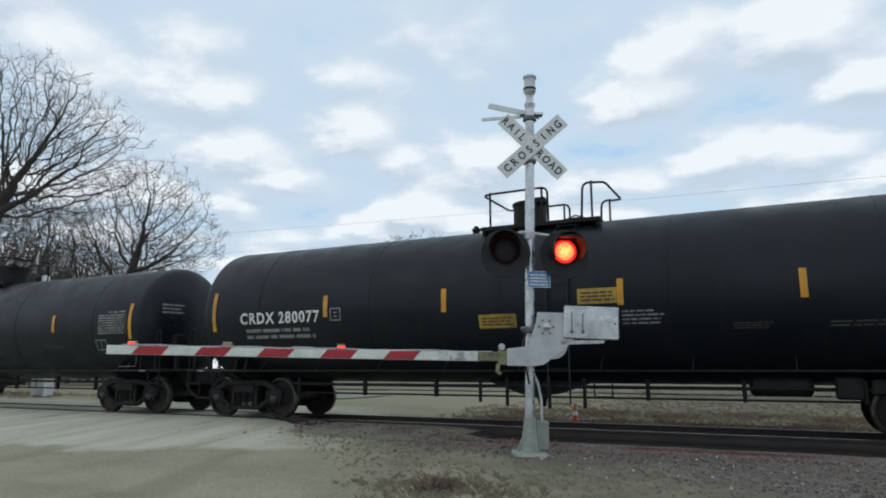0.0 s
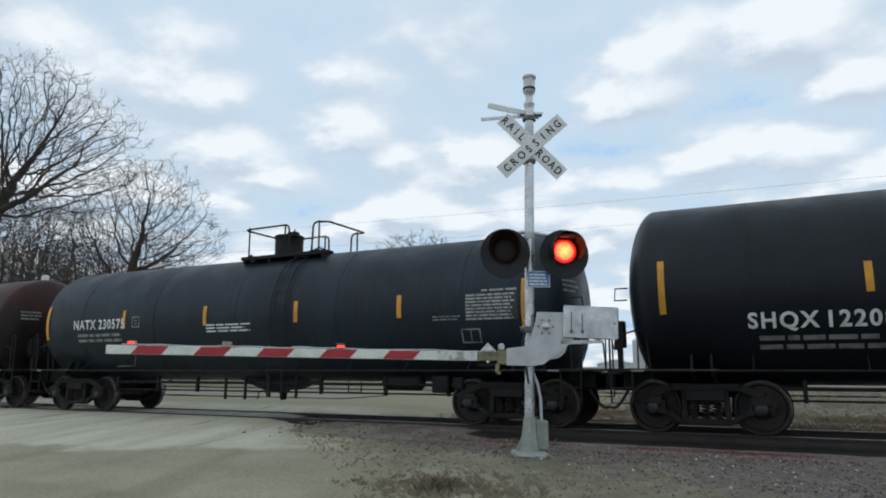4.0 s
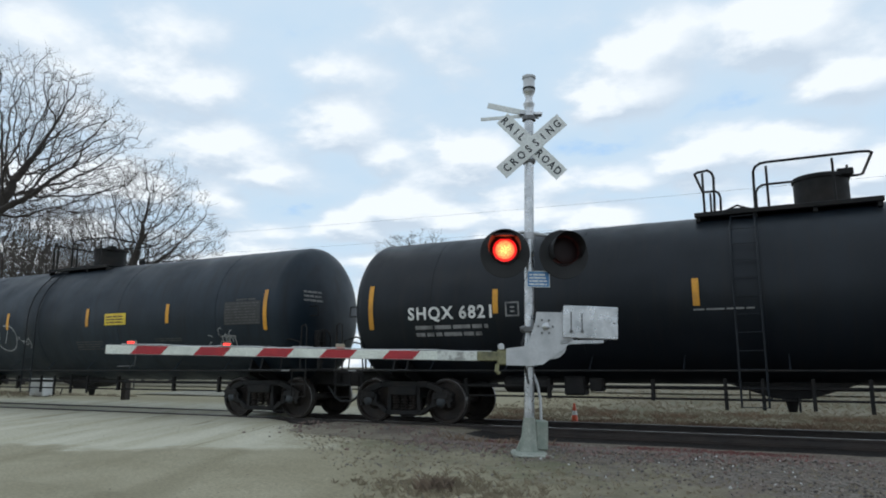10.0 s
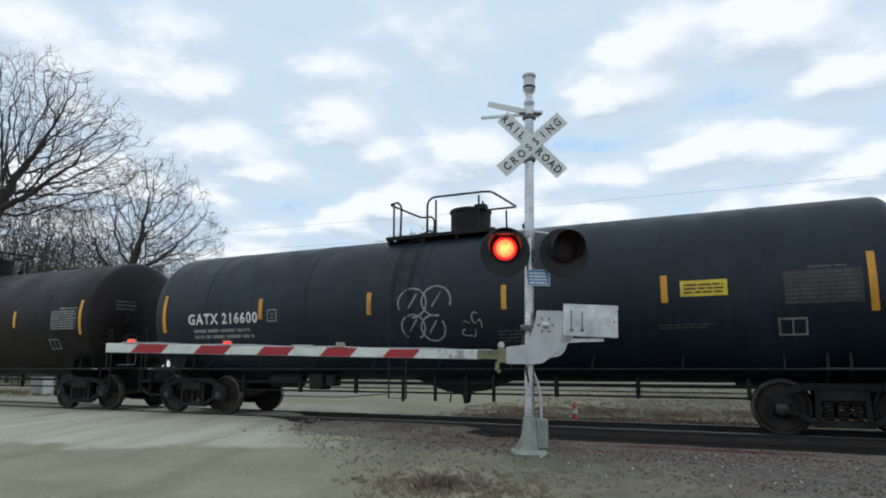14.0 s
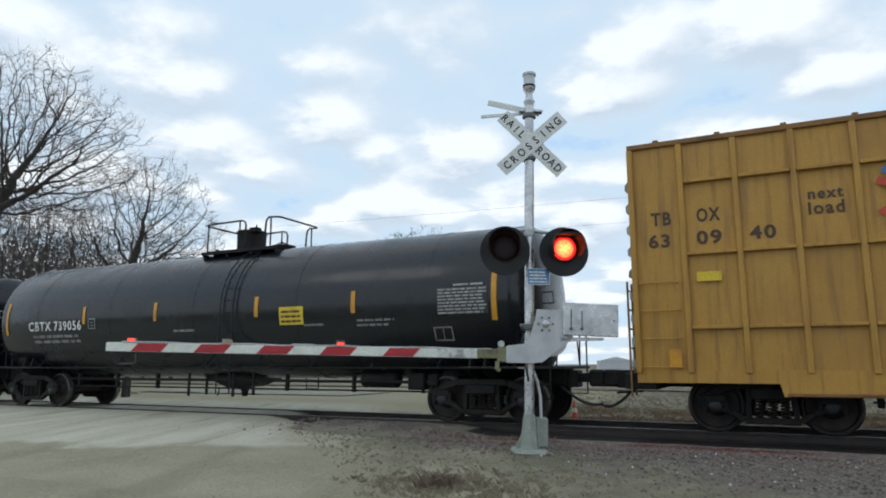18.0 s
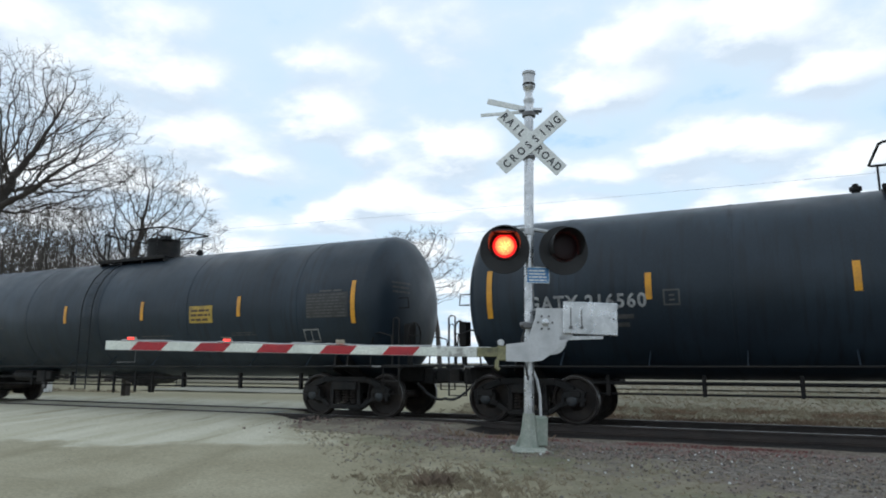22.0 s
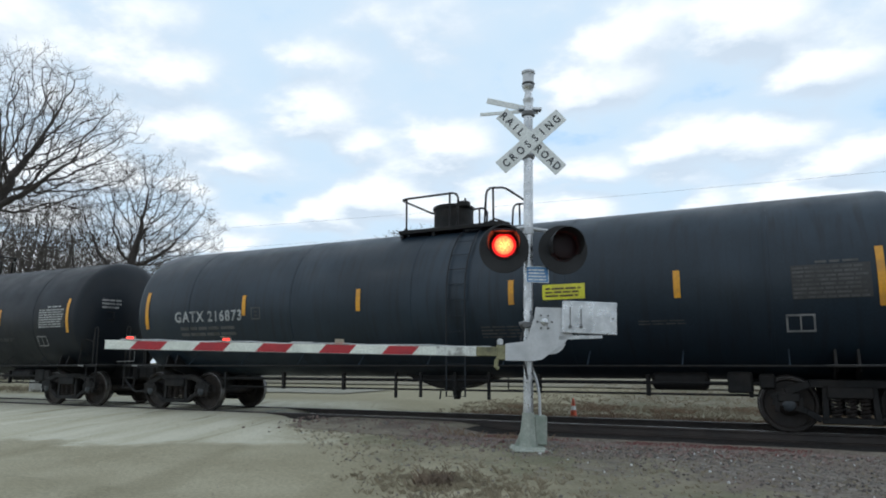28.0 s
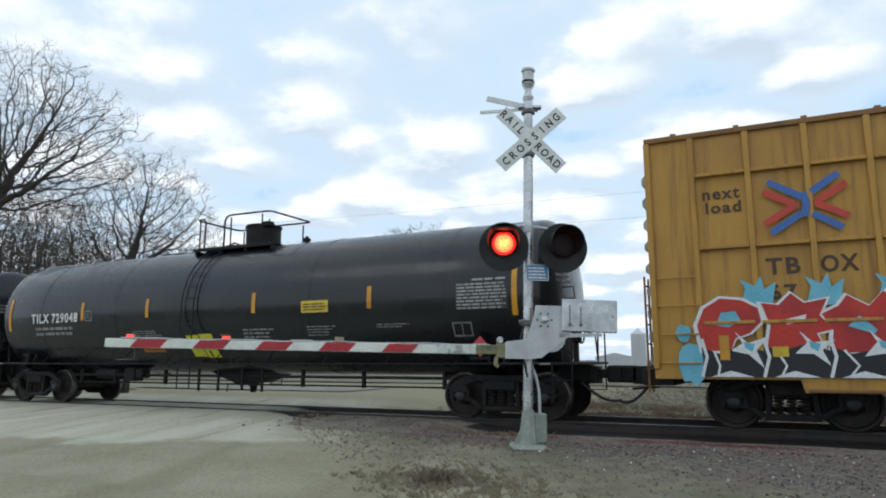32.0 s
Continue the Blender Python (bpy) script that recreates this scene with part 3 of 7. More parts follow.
# ---- track ----
RAIL_OUT = [(-0.07, -0.17), (0.07, -0.17), (0.07, -0.155), (0.012, -0.135), (0.012, -0.045), (0.036, -0.035), (0.036, -0.006), (0.028, 0.0),
            (-0.028, 0.0), (-0.036, -0.006), (-0.036, -0.035), (-0.012, -0.045), (-0.012, -0.135), (-0.07, -0.155)]
track = thing("railway_track", "single rusty railway track on pink stone ballast", "railway track", kind="structure")
for side in (-0.755, 0.755):
    rail = Shape()
    k = len(RAIL_OUT)
    for i, x in enumerate((-420, 420)):
        rail.add([(x, side + a, b) for a, b in RAIL_OUT], [tuple(range(k))])
    rail.f += [(i, (i + 1) % k, k + (i + 1) % k, k + i) for i in range(k)]
    part("rail", rail, RAIL_SIDE, track)
    part("rail_head", Shape().box(-420, 420, side - 0.027, side + 0.027, 0.0, 0.003), TREAD, track, "worn shiny running surface")


def bed_height(x, y):
    """The stone bed: open beside the rails, filled to the rail heads towards the road."""
    if abs(y) < 0.6 and x < -9.5:
        return -0.19
    z = -0.165 + 0.015 * noise.noise((x * 3, y * 3, 0)) - 0.09 * max(0, abs(y) - 2.1)
    if y < 0:
        z -= 0.1 * max(0.0, min(1.0, (abs(y) - 1.6) * 2))
    fill = max(0.0, min(1.0, (-4.9 - x + 0.5 * noise.noise((x * 0.9, y * 0.9, 4))) / 1.0))
    if y > -0.6:
        fill *= 0.5
    return z * (1 - fill) + fill * (-0.045 - 0.03 * max(0, abs(y) - 1.5) + 0.012 * noise.noise((x * 4, y * 4, 1))) if x > -9.5 else -0.19


bed_x = steps(-430, -32, 4) + steps(-31.5, 12, 87) + steps(13, 430, 4)
near_y = [-3.1, -2.9, -2.6, -2.4, -2.2, -2.0, -1.8, -1.6]
part("ballast_bed", sheet([v for v in bed_x if v > -6.1], near_y, bed_height), BALLAST, track, "pink and grey crushed stone shoulder")
part("ballast_bed", sheet([v for v in bed_x if v < -5.9], near_y, bed_height), DUSTY_BED, track, "dust-filled stone shoulder at the crossing")
# strip from the shoulder across both rails; right of the crossing shade is coloured in
rail_bed_y = [-1.6, -1.5, -1.3, -1.1, -0.9, -0.6, 0, 0.6, 1.1, 1.5, 1.8]
part("ballast_bed", sheet([v for v in bed_x if v > -5.6], rail_bed_y, bed_height), SHADED_BED, track, "oil-blackened stone bed between the rails")
part("ballast_bed", sheet([v for v in bed_x if v < -5.4], rail_bed_y, bed_height), DUSTY_BED, track, "dust-filled stone bed at the crossing")
part("ballast_bed", sheet(bed_x, [1.8, 2.0, 2.3, 2.6], bed_height), BALLAST, track, "pink and grey crushed stone shoulder")
tie_mesh = shared("tie", TIE, lambda: Shape().box(-0.115, 0.115, -1.3, 1.3, -0.33, -0.185, 0.015))
for i in range(110):
    part("tie", tie_mesh, TIE, track, m=pose(-42 + i * 0.53, random.uniform(-0.03, 0.03), random.uniform(-0.006, 0.004), 0, 0, random.uniform(-1, 1)))
plank = shared("crossing_plank", CONCRETE, lambda: Shape().box(-1.2, 1.2, -0.16, 0.16, -0.12, 0.0, 0.012))
for i in range(6):
    for y in (-1.05, -0.36, 0.0, 0.36, 1.05):
        part("crossing_plank", plank, CONCRETE, track, "dusty concrete crossing panel", m=pose(-12.6 - i * 2.42, y, -0.035 + random.uniform(-0.006, 0.003)))


# ---- train ----
# the run of slack through the couplings, in metres
SLACK_T = (0, 1, 2, 3, 6, 8, 10, 14, 17, 18, 19, 20, 21, 22, 24, 25, 28, 32)
SLACK = (0.17, 0.13, 0.05, -0.04, 0.04, 0.03, 0.0, 0.01, -0.02, 0.03, -0.04, 0.06, 0.11, 0.06, 0.06, 0.11, 0.07, 0.07)


def travel(t):
    """Metres that the train has gone by at t seconds."""
    q = t / 16
    return 167.743 * q + 3.174 * q * q - 0.948 * q ** 3 - float(np.interp(t, SLACK_T, SLACK))


CARS, WHEELS = [], []
WHEEL_R = 0.457


def wheelset_shape():
    s = Shape()
    s.tube([(0, -0.95, 0), (0, 0.95, 0)], 0.085, 12)
    for side in (-1, 1):
        prof = [(0.70, 0.12), (0.70, 0.16), (0.735, 0.2), (0.745, 0.37), (0.70, 0.40), (0.685, 0.47), (0.695, 0.485), (0.715, 0.475), (0.73, 0.46), (0.82, WHEEL_R - 0.004),
                (0.835, 0.44), (0.835, 0.40), (0.775, 0.375), (0.77, 0.2), (0.82, 0.15), (0.86, 0.14), (0.86, 0.1)]
        s.lathe([(side * a, r) for a, r in prof], "Y", 28)
        s.lathe([(side * a, r) for a, r in ((0.9, 0.1), (0.9, 0.13), (1.05, 0.13), (1.07, 0.115), (1.07, 0.02))], "Y", 14)
        for a in range(3):
            s.box(-0.025, 0.025, side * 1.085 - 0.018, side * 1.085 + 0.018, 0.045, 0.09, 0.006).v[-24:] = [
                tuple(Matrix.Rotation(radians(a * 120), 3, "Y") @ Vector(p)) for p in s.v[-24:]]
    return s


def tread_shape(side):
    """The worn band round one wheel."""
    s = Shape()
    s.lathe([(side * a, r) for a, r in ((0.735, WHEEL_R + 0.004), (0.815, WHEEL_R + 0.001), (0.832, WHEEL_R - 0.006), (0.8375, WHEEL_R - 0.016))], "Y", 36)
    s.f = [f for f in s.f if len(f) < 5]
    return s


def side_frame_shape(y):
    """A cast side frame with its pedestals, struts and window openings."""
    s = Shape()
    w = 0.13
    top = [(-1.12, 0.55), (-0.92, 0.66), (-0.55, 0.80), (0.55, 0.80), (0.92, 0.66), (1.12, 0.55)]
    for a, b in zip(top, top[1:]):
        s.beam((a[0], y, a[1]), (b[0], y, b[1]), w, 0.13, 0.015)
    low = [(-1.12, 0.5), (-0.62, 0.36), (-0.42, 0.22), (0.42, 0.22), (0.62, 0.36), (1.12, 0.5)]
    for a, b in zip(low, low[1:]):
        s.beam((a[0], y, a[1]), (b[0], y, b[1]), w, 0.10, 0.015)
    for x in (-0.36, 0.36):
        s.beam((x, y, 0.22), (x * 0.92, y, 0.78), w, 0.09, 0.012)
    for x in (-0.875, 0.875):
        s.box(x - 0.17, x + 0.17, y - 0.09, y + 0.09, 0.5, 0.64, 0.02)
        s.box(x - 0.21, x - 0.14, y - 0.07, y + 0.07, 0.34, 0.58, 0.012)
        s.box(x + 0.14, x + 0.21, y - 0.07, y + 0.07, 0.34, 0.58, 0.012)
    return s


def spring_shape(y):
    s = Shape()
    return s.tube([(0.075 * math.cos(a * 0.9), y + 0.075 * math.sin(a * 0.9), 0.27 + 0.3 * a / 36) for a in range(37)], 0.018, 5)


def add_truck(car, x):
    truck = part("truck", shared("bolster", UNDER, lambda: Shape().box(-0.2, 0.2, -0.98, 0.98, 0.5, 0.78, 0.03).box(-0.16, 0.16, -0.32, 0.32, 0.76, 0.9, 0.02)
                                 .beam((-0.6, -0.72, 0.36), (-0.6, 0.72, 0.36), 0.1, 0.12, 0.01).beam((0.6, -0.72, 0.36), (0.6, 0.72, 0.36), 0.1, 0.12, 0.01)),
                 UNDER, car, "oily black bogie", m=pose(x, 0, 0))
    for y in (-1.0, 1.0):
        part("side_frame", shared("side_frame_%d" % (y > 0), UNDER, lambda: side_frame_shape(y)), UNDER, truck)
        part("bolster_end", shared("bolster_end_%d" % (y > 0), UNDER, lambda: Shape().box(-0.32, 0.32, y - 0.12, y + 0.12, 0.57, 0.76, 0.02)), UNDER, truck)
        for dx in (-0.2, 0.0, 0.2):
            part("spring", shared("spring_%d" % (y > 0), WHEEL, lambda: spring_shape(y)), WHEEL, truck, m=pose(dx, 0, 0))
    for dx in (-0.875, 0.875):
        ws = part("wheelset", shared("wheelset", WHEEL, wheelset_shape), WHEEL, truck, m=pose(dx, 0, WHEEL_R))
        for side in (-1, 1):
            part("tread", shared("tread_%d" % side, TREAD, lambda: tread_shape(side)), TREAD, ws, "worn bright tread")
            part("bearing_cap", shared("bearing_cap_%d" % side, CAP, lambda: Shape().lathe([(side * 1.074, 0.1), (side * 1.085, 0.085), (side * 1.09, 0.02)], "Y", 12)), CAP, ws, "grey bearing cap")
        WHEELS.append((ws, dx, car))
    return truck


def coupler_shape(end, x0, x1):
    """Draft gear, shank and knuckle from x0 to x1."""
    s = Shape()
    e = 1 if x1 > x0 else -1
    s.box(min(x0, x0 + e * 0.5), max(x0, x0 + e * 0.5), -0.2, 0.2, 0.7, 1.04, 0.02)
    s.box(*sorted((x0 + e * 0.45, x1 - e * 0.12)), -0.09, 0.09, 0.8, 0.98, 0.02)
    s.box(*sorted((x1 - e * 0.3, x1 + e * 0.02)), -0.2, 0.06, 0.72, 1.05, 0.04)
    s.tube([(x1 - e * 0.02, 0.1, 0.74), (x1 - e * 0.02, 0.1, 1.04)], 0.08, 10)
    return s


def hose_pts(x0, x1, y, z, drop):
    return [(x0 + (x1 - x0) * i / 10, y, z - drop * math.sin(math.pi * min(1, i / 10) * 0.62)) for i in range(11)]


# railings seen from the side: ((x, height) of the near half of a loop, x of the bar across the car), and posts
TOP_LOOPS = {
    1: ((((-0.66, -0.05), (-0.65, 0.62), (-0.61, 0.71), (-0.53, 0.76), (-0.43, 0.77)), 0.86), (((-1.33, -0.05), (-1.31, 0.6), (-1.34, 0.69), (-1.41, 0.75)), -1.64)),
    2: ((((0.27, -0.05), (0.29, 0.58), (0.25, 0.66), (0.17, 0.7)), -1.13), (((0.9, -0.05), (0.94, 0.58), (0.97, 0.66), (1.04, 0.71)), 1.35)),
    4: ((((0.49, -0.05), (0.48, 0.58), (0.44, 0.65), (0.36, 0.68)), -0.93), (((1.17, -0.05), (1.2, 0.56), (1.23, 0.63), (1.3, 0.67)), 1.64)),
}
TOP_POSTS = {1: (-0.44, 0.58, -1.5), 2: (0.09, -0.98, 1.1), 4: (0.36, -0.77, 1.38)}
TOP_DECK = {1: (-1.68, 0.95), 2: (-1.16, 1.32), 4: (-0.98, 1.54)}
PRESSURE_RAILS = (((-1.47, 0), (-1.47, 0.78), (-1.42, 0.82), (-0.52, 0.86), (-0.46, 0.8), (-0.46, 0)), ((0.17, 0), (0.17, 0.82), (0.22, 0.88), (1.86, 0.9), (1.94, 0.84), (1.95, -0.1)),
                  ((1.95, 0.4), (0.6, 0.38), (0.5, 0.32), (0.5, 0)))
BONNET_X = {1: 0.03, 2: -0.2, 3: 0.0, 4: -0.17}
LADDER_X = {1: -0.88, 2: 0.62, 3: 0.42, 4: 0.87}


def add_top_fittings(car, z, style, r, shift, bonnet_at, extra):
    """Platform, bonnet, guard rails round it and small valves on the crown of the tank."""
    if style == 3:
        for side in (-1, 1):
            part("deck_plate", Shape().box(-1.45, 2.15, *sorted((side * 0.1, side * 0.8)), z - 0.05, z, 0.008), UNDER, car)
        for i in range(4):
            x = -1.42 + 3.4 * i / 3
            part("deck_bearer", Shape().box(x - 0.04, x + 0.04, -0.76, 0.76, z - 0.2, z - 0.05, 0.005), UNDER, car)
        for y in (-0.75, 0.75):
            for run in PRESSURE_RAILS:
                part("railing", Shape().tube([(x + 0.12, y, z - 0.08 + h) for x, h in run], 0.022, 6), UNDER, car)
        part("railing", Shape().tube([(-1.35, -0.75, z + 0.72), (-1.35, 0.75, z + 0.72)], 0.022), UNDER, car)
        part("pressure_plate", Shape().lathe([(z - 0.3, 0.42), (z + 0.1, 0.42), (z + 0.11, 0.3), (z + 0.22, 0.24), (z + 0.23, 0.02)], "Z", 20), UNDER, car)
        part("deck_box", Shape().box(0.4, 2.0, -0.45, 0.45, z, z + 0.16, 0.02), UNDER, car)
        part("valve", Shape().lathe([(z - 0.3, 0.1), (z + 0.06, 0.1), (z + 0.08, 0.14), (z + 0.26, 0.14), (z + 0.27, 0.02)], "Z", 14, (2.45, 0, 0)), UNDER, car)
        return
    w, top = 0.82, z
    x0, x1 = (v + shift for v in TOP_DECK[style])
    x1 += extra
    for side in (-1, 1):
        part("deck_rail", Shape().box(x0, x1, *sorted((side * (w - 0.03), side * (w + 0.05))), top - 0.12, top - 0.035, 0.01), UNDER, car, "dark platform edge beam")
        part("deck_plate", Shape().box(x0 + 0.04, x1 - 0.04, *sorted((side * 0.3, side * (w - 0.03))), top - 0.06, top - 0.04), UNDER, car)
    for i in range(4):
        x = x0 + 0.06 + (x1 - x0 - 0.12) * i / 3
        part("deck_bearer", Shape().box(x - 0.04, x + 0.04, -w, w, top - 0.2, top - 0.1, 0.005), UNDER, car)
    for k, (half_loop, bar) in enumerate(TOP_LOOPS[style]):
        grow = extra if k == 0 and bar > 0 else 0.0
        bar += shift + grow
        e = 1 if bar > half_loop[0][0] + shift else -1
        near = [(x + shift, -w, top + h) for x, h in half_loop]
        hh = half_loop[-1][1]
        near += [(bar - e * 0.2, -w, top + hh - 0.01), (bar - e * 0.05, -w + 0.03, top + hh - 0.015), (bar, -w + 0.12, top + hh - 0.02)]
        far = [(x, -y, h) for x, y, h in reversed(near)]
        part("guard_rail", Shape().tube(near + far, 0.024, 7), UNDER, car)
    for x in TOP_POSTS[style]:
        for y in (-w, w):
            part("rail_post", Shape().tube([(x + shift, y, top - 0.08), (x + shift, y, top + 0.7)], 0.022, 6), UNDER, car)
    bx = BONNET_X[style] + shift + bonnet_at
    bonnet = part("bonnet", Shape().lathe([(z - 0.3, r), (z + 0.5, r), (z + 0.505, r + 0.025), (z + 0.56, r + 0.025), (z + 0.58, r), (z + 0.6, r * 0.6), (z + 0.615, 0.1)], "Z", 28, (bx, 0, 0)), UNDER, car, "round black valve bonnet")
    hx = bx + r * 0.8
    part("hinge", Shape().box(hx - 0.12, hx + 0.14, -r * 0.6 - 0.1, -r * 0.6 + 0.1, z + 0.5, z + 0.63, 0.02).tube([(hx + 0.05, -r * 0.6, z + 0.6), (hx + 0.05, -r * 0.6, z + 0.7)], 0.02), UNDER, bonnet)
    part("bonnet_flange", Shape().lathe([(z - 0.1, r + 0.05), (z + 0.03, r + 0.05), (z + 0.035, r)], "Z", 28, (bx, 0, 0)), UNDER, bonnet)
    mx = shift + (0.85 if style in (2, 4) else -0.98)
    part("manway_cover", Shape().lathe([(z - 0.2, 0.26), (z + 0.05, 0.26), (z + 0.06, 0.31), (z + 0.11, 0.31), (z + 0.14, 0.05)], "Z", 18, (mx, 0, 0)).tube([(mx - 0.2, -0.1, z + 0.12), (mx, -0.1, z + 0.2), (mx + 0.2, -0.1, z + 0.12)], 0.02), UNDER, car)
    vx = shift + extra + (-1.45 if style in (2, 4) else 1.35)
    part("relief_valve", Shape().lathe([(z - 0.15, 0.07), (z + 0.06, 0.07), (z + 0.07, 0.1), (z + 0.14, 0.1), (z + 0.15, 0.05), (z + 0.19, 0.05), (z + 0.2, 0.02)], "Z", 10, (vx, 0, 0)), UNDER, car)


def build_tank_car(spec):
    """A loaded-crude tank car: shell, end sills, bogies, ladders, top fittings and markings."""
    s0, s1, crown = spec["s0"], spec["s1"], spec["crown"]
    mid, half = (s0 + s1) / 2, (s1 - s0) / 2
    belly = spec.get("belly", 0.83)
    R = (crown - belly) / 1.978
    zm = (crown - 1.07) / 1.978 + 1.07      # height of the middle of the markings
    zc = R + belly
    paint, flip, rnd = spec["paint"], spec.get("flip", 1), random.Random(int(s0 * 10) + 999)
    car = thing("tank_car", spec["label"], "tank car", pose(mid, 0, 0), "tank cars of the train")
    CARS.append((car, mid))

    straight, head = half + 0.22, 0.55
    prof = [(-(straight + head), 0.02)]
    for i in range(1, 11):
        a = radians(90 * i / 10)
        prof.append((-(straight + head * math.cos(a)), R * math.sin(a) ** 0.95))
    rings = [x * straight for x in spec.get("rings", (-0.8, -0.42, -0.04, 0.36, 0.78))]
    for x in rings:
        prof += [(x - 0.031, R), (x - 0.03, R + 0.006), (x + 0.03, R + 0.006), (x + 0.031, R)]
    prof += [(-a, r) for a, r in reversed(prof[:11])]
    part("tank", Shape().lathe(prof, "X", 72, (0, 0, zc)), paint, car)

    def skin(lift):
        return lambda x, z: -math.sqrt(max(0.02, R * R - (z - zc) ** 2)) - lift

    # conspicuity tape: a tall strip by each head and short ones between
    slide = spec.get("slide", 0.0)
    for i, k in enumerate(spec.get("tape", (-1, -0.59, -0.22, 0.22, 0.6, 1))):
        tall = abs(k) > 0.98
        k += 0 if tall else slide / half
        z0, z1 = (zm - 0.58, zm + 0.34) if tall else (zm - 0.34, zm + 0.13)
        w = 0.055
        part("reflective_strip", patch_on([(k * half - w, k * half + w, z0, z1)], skin(0.012), 6), spec.get("tape_paint", STRIPE), car, "faded amber reflective strip", smooth=False)
        part("reflective_strip", patch_on([(k * half - w, k * half + w, z0, z1)], lambda x, z: -skin(0.012)(x, z), 6), STRIPE, car, smooth=False)

    # reporting mark and small print
    ink = spec.get("ink", WHITE_TXT)
    tx0, tx1, tdz = spec.get("text", (-half + 0.85, -half * 0.6, -0.3))
    th = spec.get("text_h", 0.25)
    tx0, tx1 = tx0 + slide, tx1 + slide
    tz = zm + tdz - th / 2
    if spec["mark"]:
        words = spec["mark"].split(" ")
        widths = [letters(w)[2] for w in words]
        unit = (tx1 - tx0) / (sum(widths) + 0.5 * (len(words) - 1))
        x = tx0
        for w, wide in zip(words, widths):
            letter_parts(type_on(w, x, x + wide * unit, tz, tz + th, skin(0.012)), ink, car)
            x += (wide + 0.5) * unit
        small = spec.get("small", GREY_TXT)
        part("small_print", patch_on(bars(tx0 + 0.15, tx1 - 0.1, tz - 0.34, tz - 0.06, 2, 6, s0, 0.85, 0.1), skin(0.011)), small, car, smooth=False)
        part("class_box", patch_on([(tx1 + 0.28, tx1 + 0.56, tz + 0.25, tz + 0.28), (tx1 + 0.28, tx1 + 0.56, tz, tz + 0.03), (tx1 + 0.28, tx1 + 0.31, tz, tz + 0.28),
                                    (tx1 + 0.53, tx1 + 0.56, tz, tz + 0.28), (tx1 + 0.38, tx1 + 0.47, tz + 0.08, tz + 0.11), (tx1 + 0.38, tx1 + 0.47, tz + 0.16, tz + 0.19)], skin(0.012)), small, car, smooth=False)
    px1 = half - 0.13
    px0 = px1 - 1.1
    panel = part("data_panel", patch_on([(px0, px1, zm - 0.44, zm + 0.1)], skin(0.007), 4), PANEL_DARK, car, "faded test data panel", smooth=False)
    part("table_print", patch_on(bars(px0 + 0.02, px1 - 0.02, zm - 0.43, zm + 0.1, 8, 7, s1, 0.85, 0.12), skin(0.012)), spec.get("table", GREY_TXT), panel, smooth=False)
    part("caption", patch_on(bars(px0 + 0.35, px1, zm + 0.12, zm + 0.2, 1, 3, s1 + 1), skin(0.012)), spec.get("table", GREY_TXT), panel, smooth=False)
    for x0, x1, dz0, dz1, mat_ in spec.get("plates", ((2.42, 3.22, -0.33, -0.03, YELLOW),)):
        x0, x1 = x0 + slide, x1 + slide
        plate = part("sticker", patch_on([(x0, x1, zm + dz0, zm + dz1)], skin(0.009), 3), mat_, car, "printed sticker", smooth=False)
        if dz1 - dz0 < 0.45:
            part("sticker_print", patch_on(bars(x0 + 0.06, x1 - 0.06, zm + dz0 + 0.05, zm + dz1 - 0.03, 3, 4, x0, 0.8, 0.1), skin(0.013)), DARK_TXT, plate, smooth=False)
    for x0, x1, dz0, dz1, rows_, mat_ in spec.get("notes", ((1.2, 2.3, -0.95, -0.7, 4, DIM_TXT), (4.2, 5.2, -0.78, -0.68, 2, DIM_TXT))):
        x0, x1 = x0 + slide, x1 + slide
        part("small_print", patch_on(bars(x0, x1, zm + dz0, zm + dz1, rows_, 5, x0 * 3, 0.75, 0.3), skin(0.011)), mat_, car, smooth=False)
    if spec.get("diamond"):
        dx, dz = spec["diamond_at"] if "diamond_at" in spec else (half - 0.75, 1.42)
        holder = part("placard_holder", Shape().box(dx - 0.22, dx + 0.22, -1.54, -1.52, dz - 0.25, dz - 0.2).box(dx - 0.02, dx + 0.02, -1.52, -1.1, dz - 0.24, dz - 0.2), UNDER, car)
        part("placard", Shape().slab([(dx, dz - 0.2), (dx + 0.2, dz), (dx, dz + 0.2), (dx - 0.2, dz)], -1.545, -1.541), WHITE_TXT if spec["diamond"] == 1 else PINK, holder, "diamond placard", smooth=False)
        part("placard_print", Shape().box(dx - 0.13, dx + 0.13, -1.551, -1.546, dz - 0.05, dz + 0.05), GREY_TXT if spec["diamond"] == 1 else WHITE_TXT, holder, smooth=False)

    # boarded frame for certificates
    cx = half - 1.35
    part("card_frame", patch_on([(cx, cx + 0.42, 1.62, 1.65), (cx, cx + 0.42, 1.87, 1.9), (cx, cx + 0.03, 1.62, 1.9), (cx + 0.39, cx + 0.42, 1.62, 1.9), (cx + 0.2, cx + 0.22, 1.62, 1.9)], skin(0.02)), GREY_TXT, car, smooth=False)

    # small print high on the trailing head
    rows_ = bars(-1.05, -0.4, zc + 0.22, zc + 0.52, 3, 5, s1 + 3, 0.8, 0.3)
    bulge = lambda y, z: straight + head * math.sqrt(max(0.0, 1 - (math.hypot(y, z - zc) / R) ** 2.105)) + 0.012
    print_ = Shape()
    for y0, y1, z0, z1 in rows_:
        print_.add([(bulge(y, z), y, z) for y, z in ((y0, z0), (y1, z0), (y1, z1), (y0, z1))], [(0, 1, 2, 3)])
    part("head_print", print_, spec.get("small", GREY_TXT) if spec.get("small") is not ORANGE_TXT else GREY_TXT, car, smooth=False)

    # sills, saddles, end platforms
    bol = half - 0.53
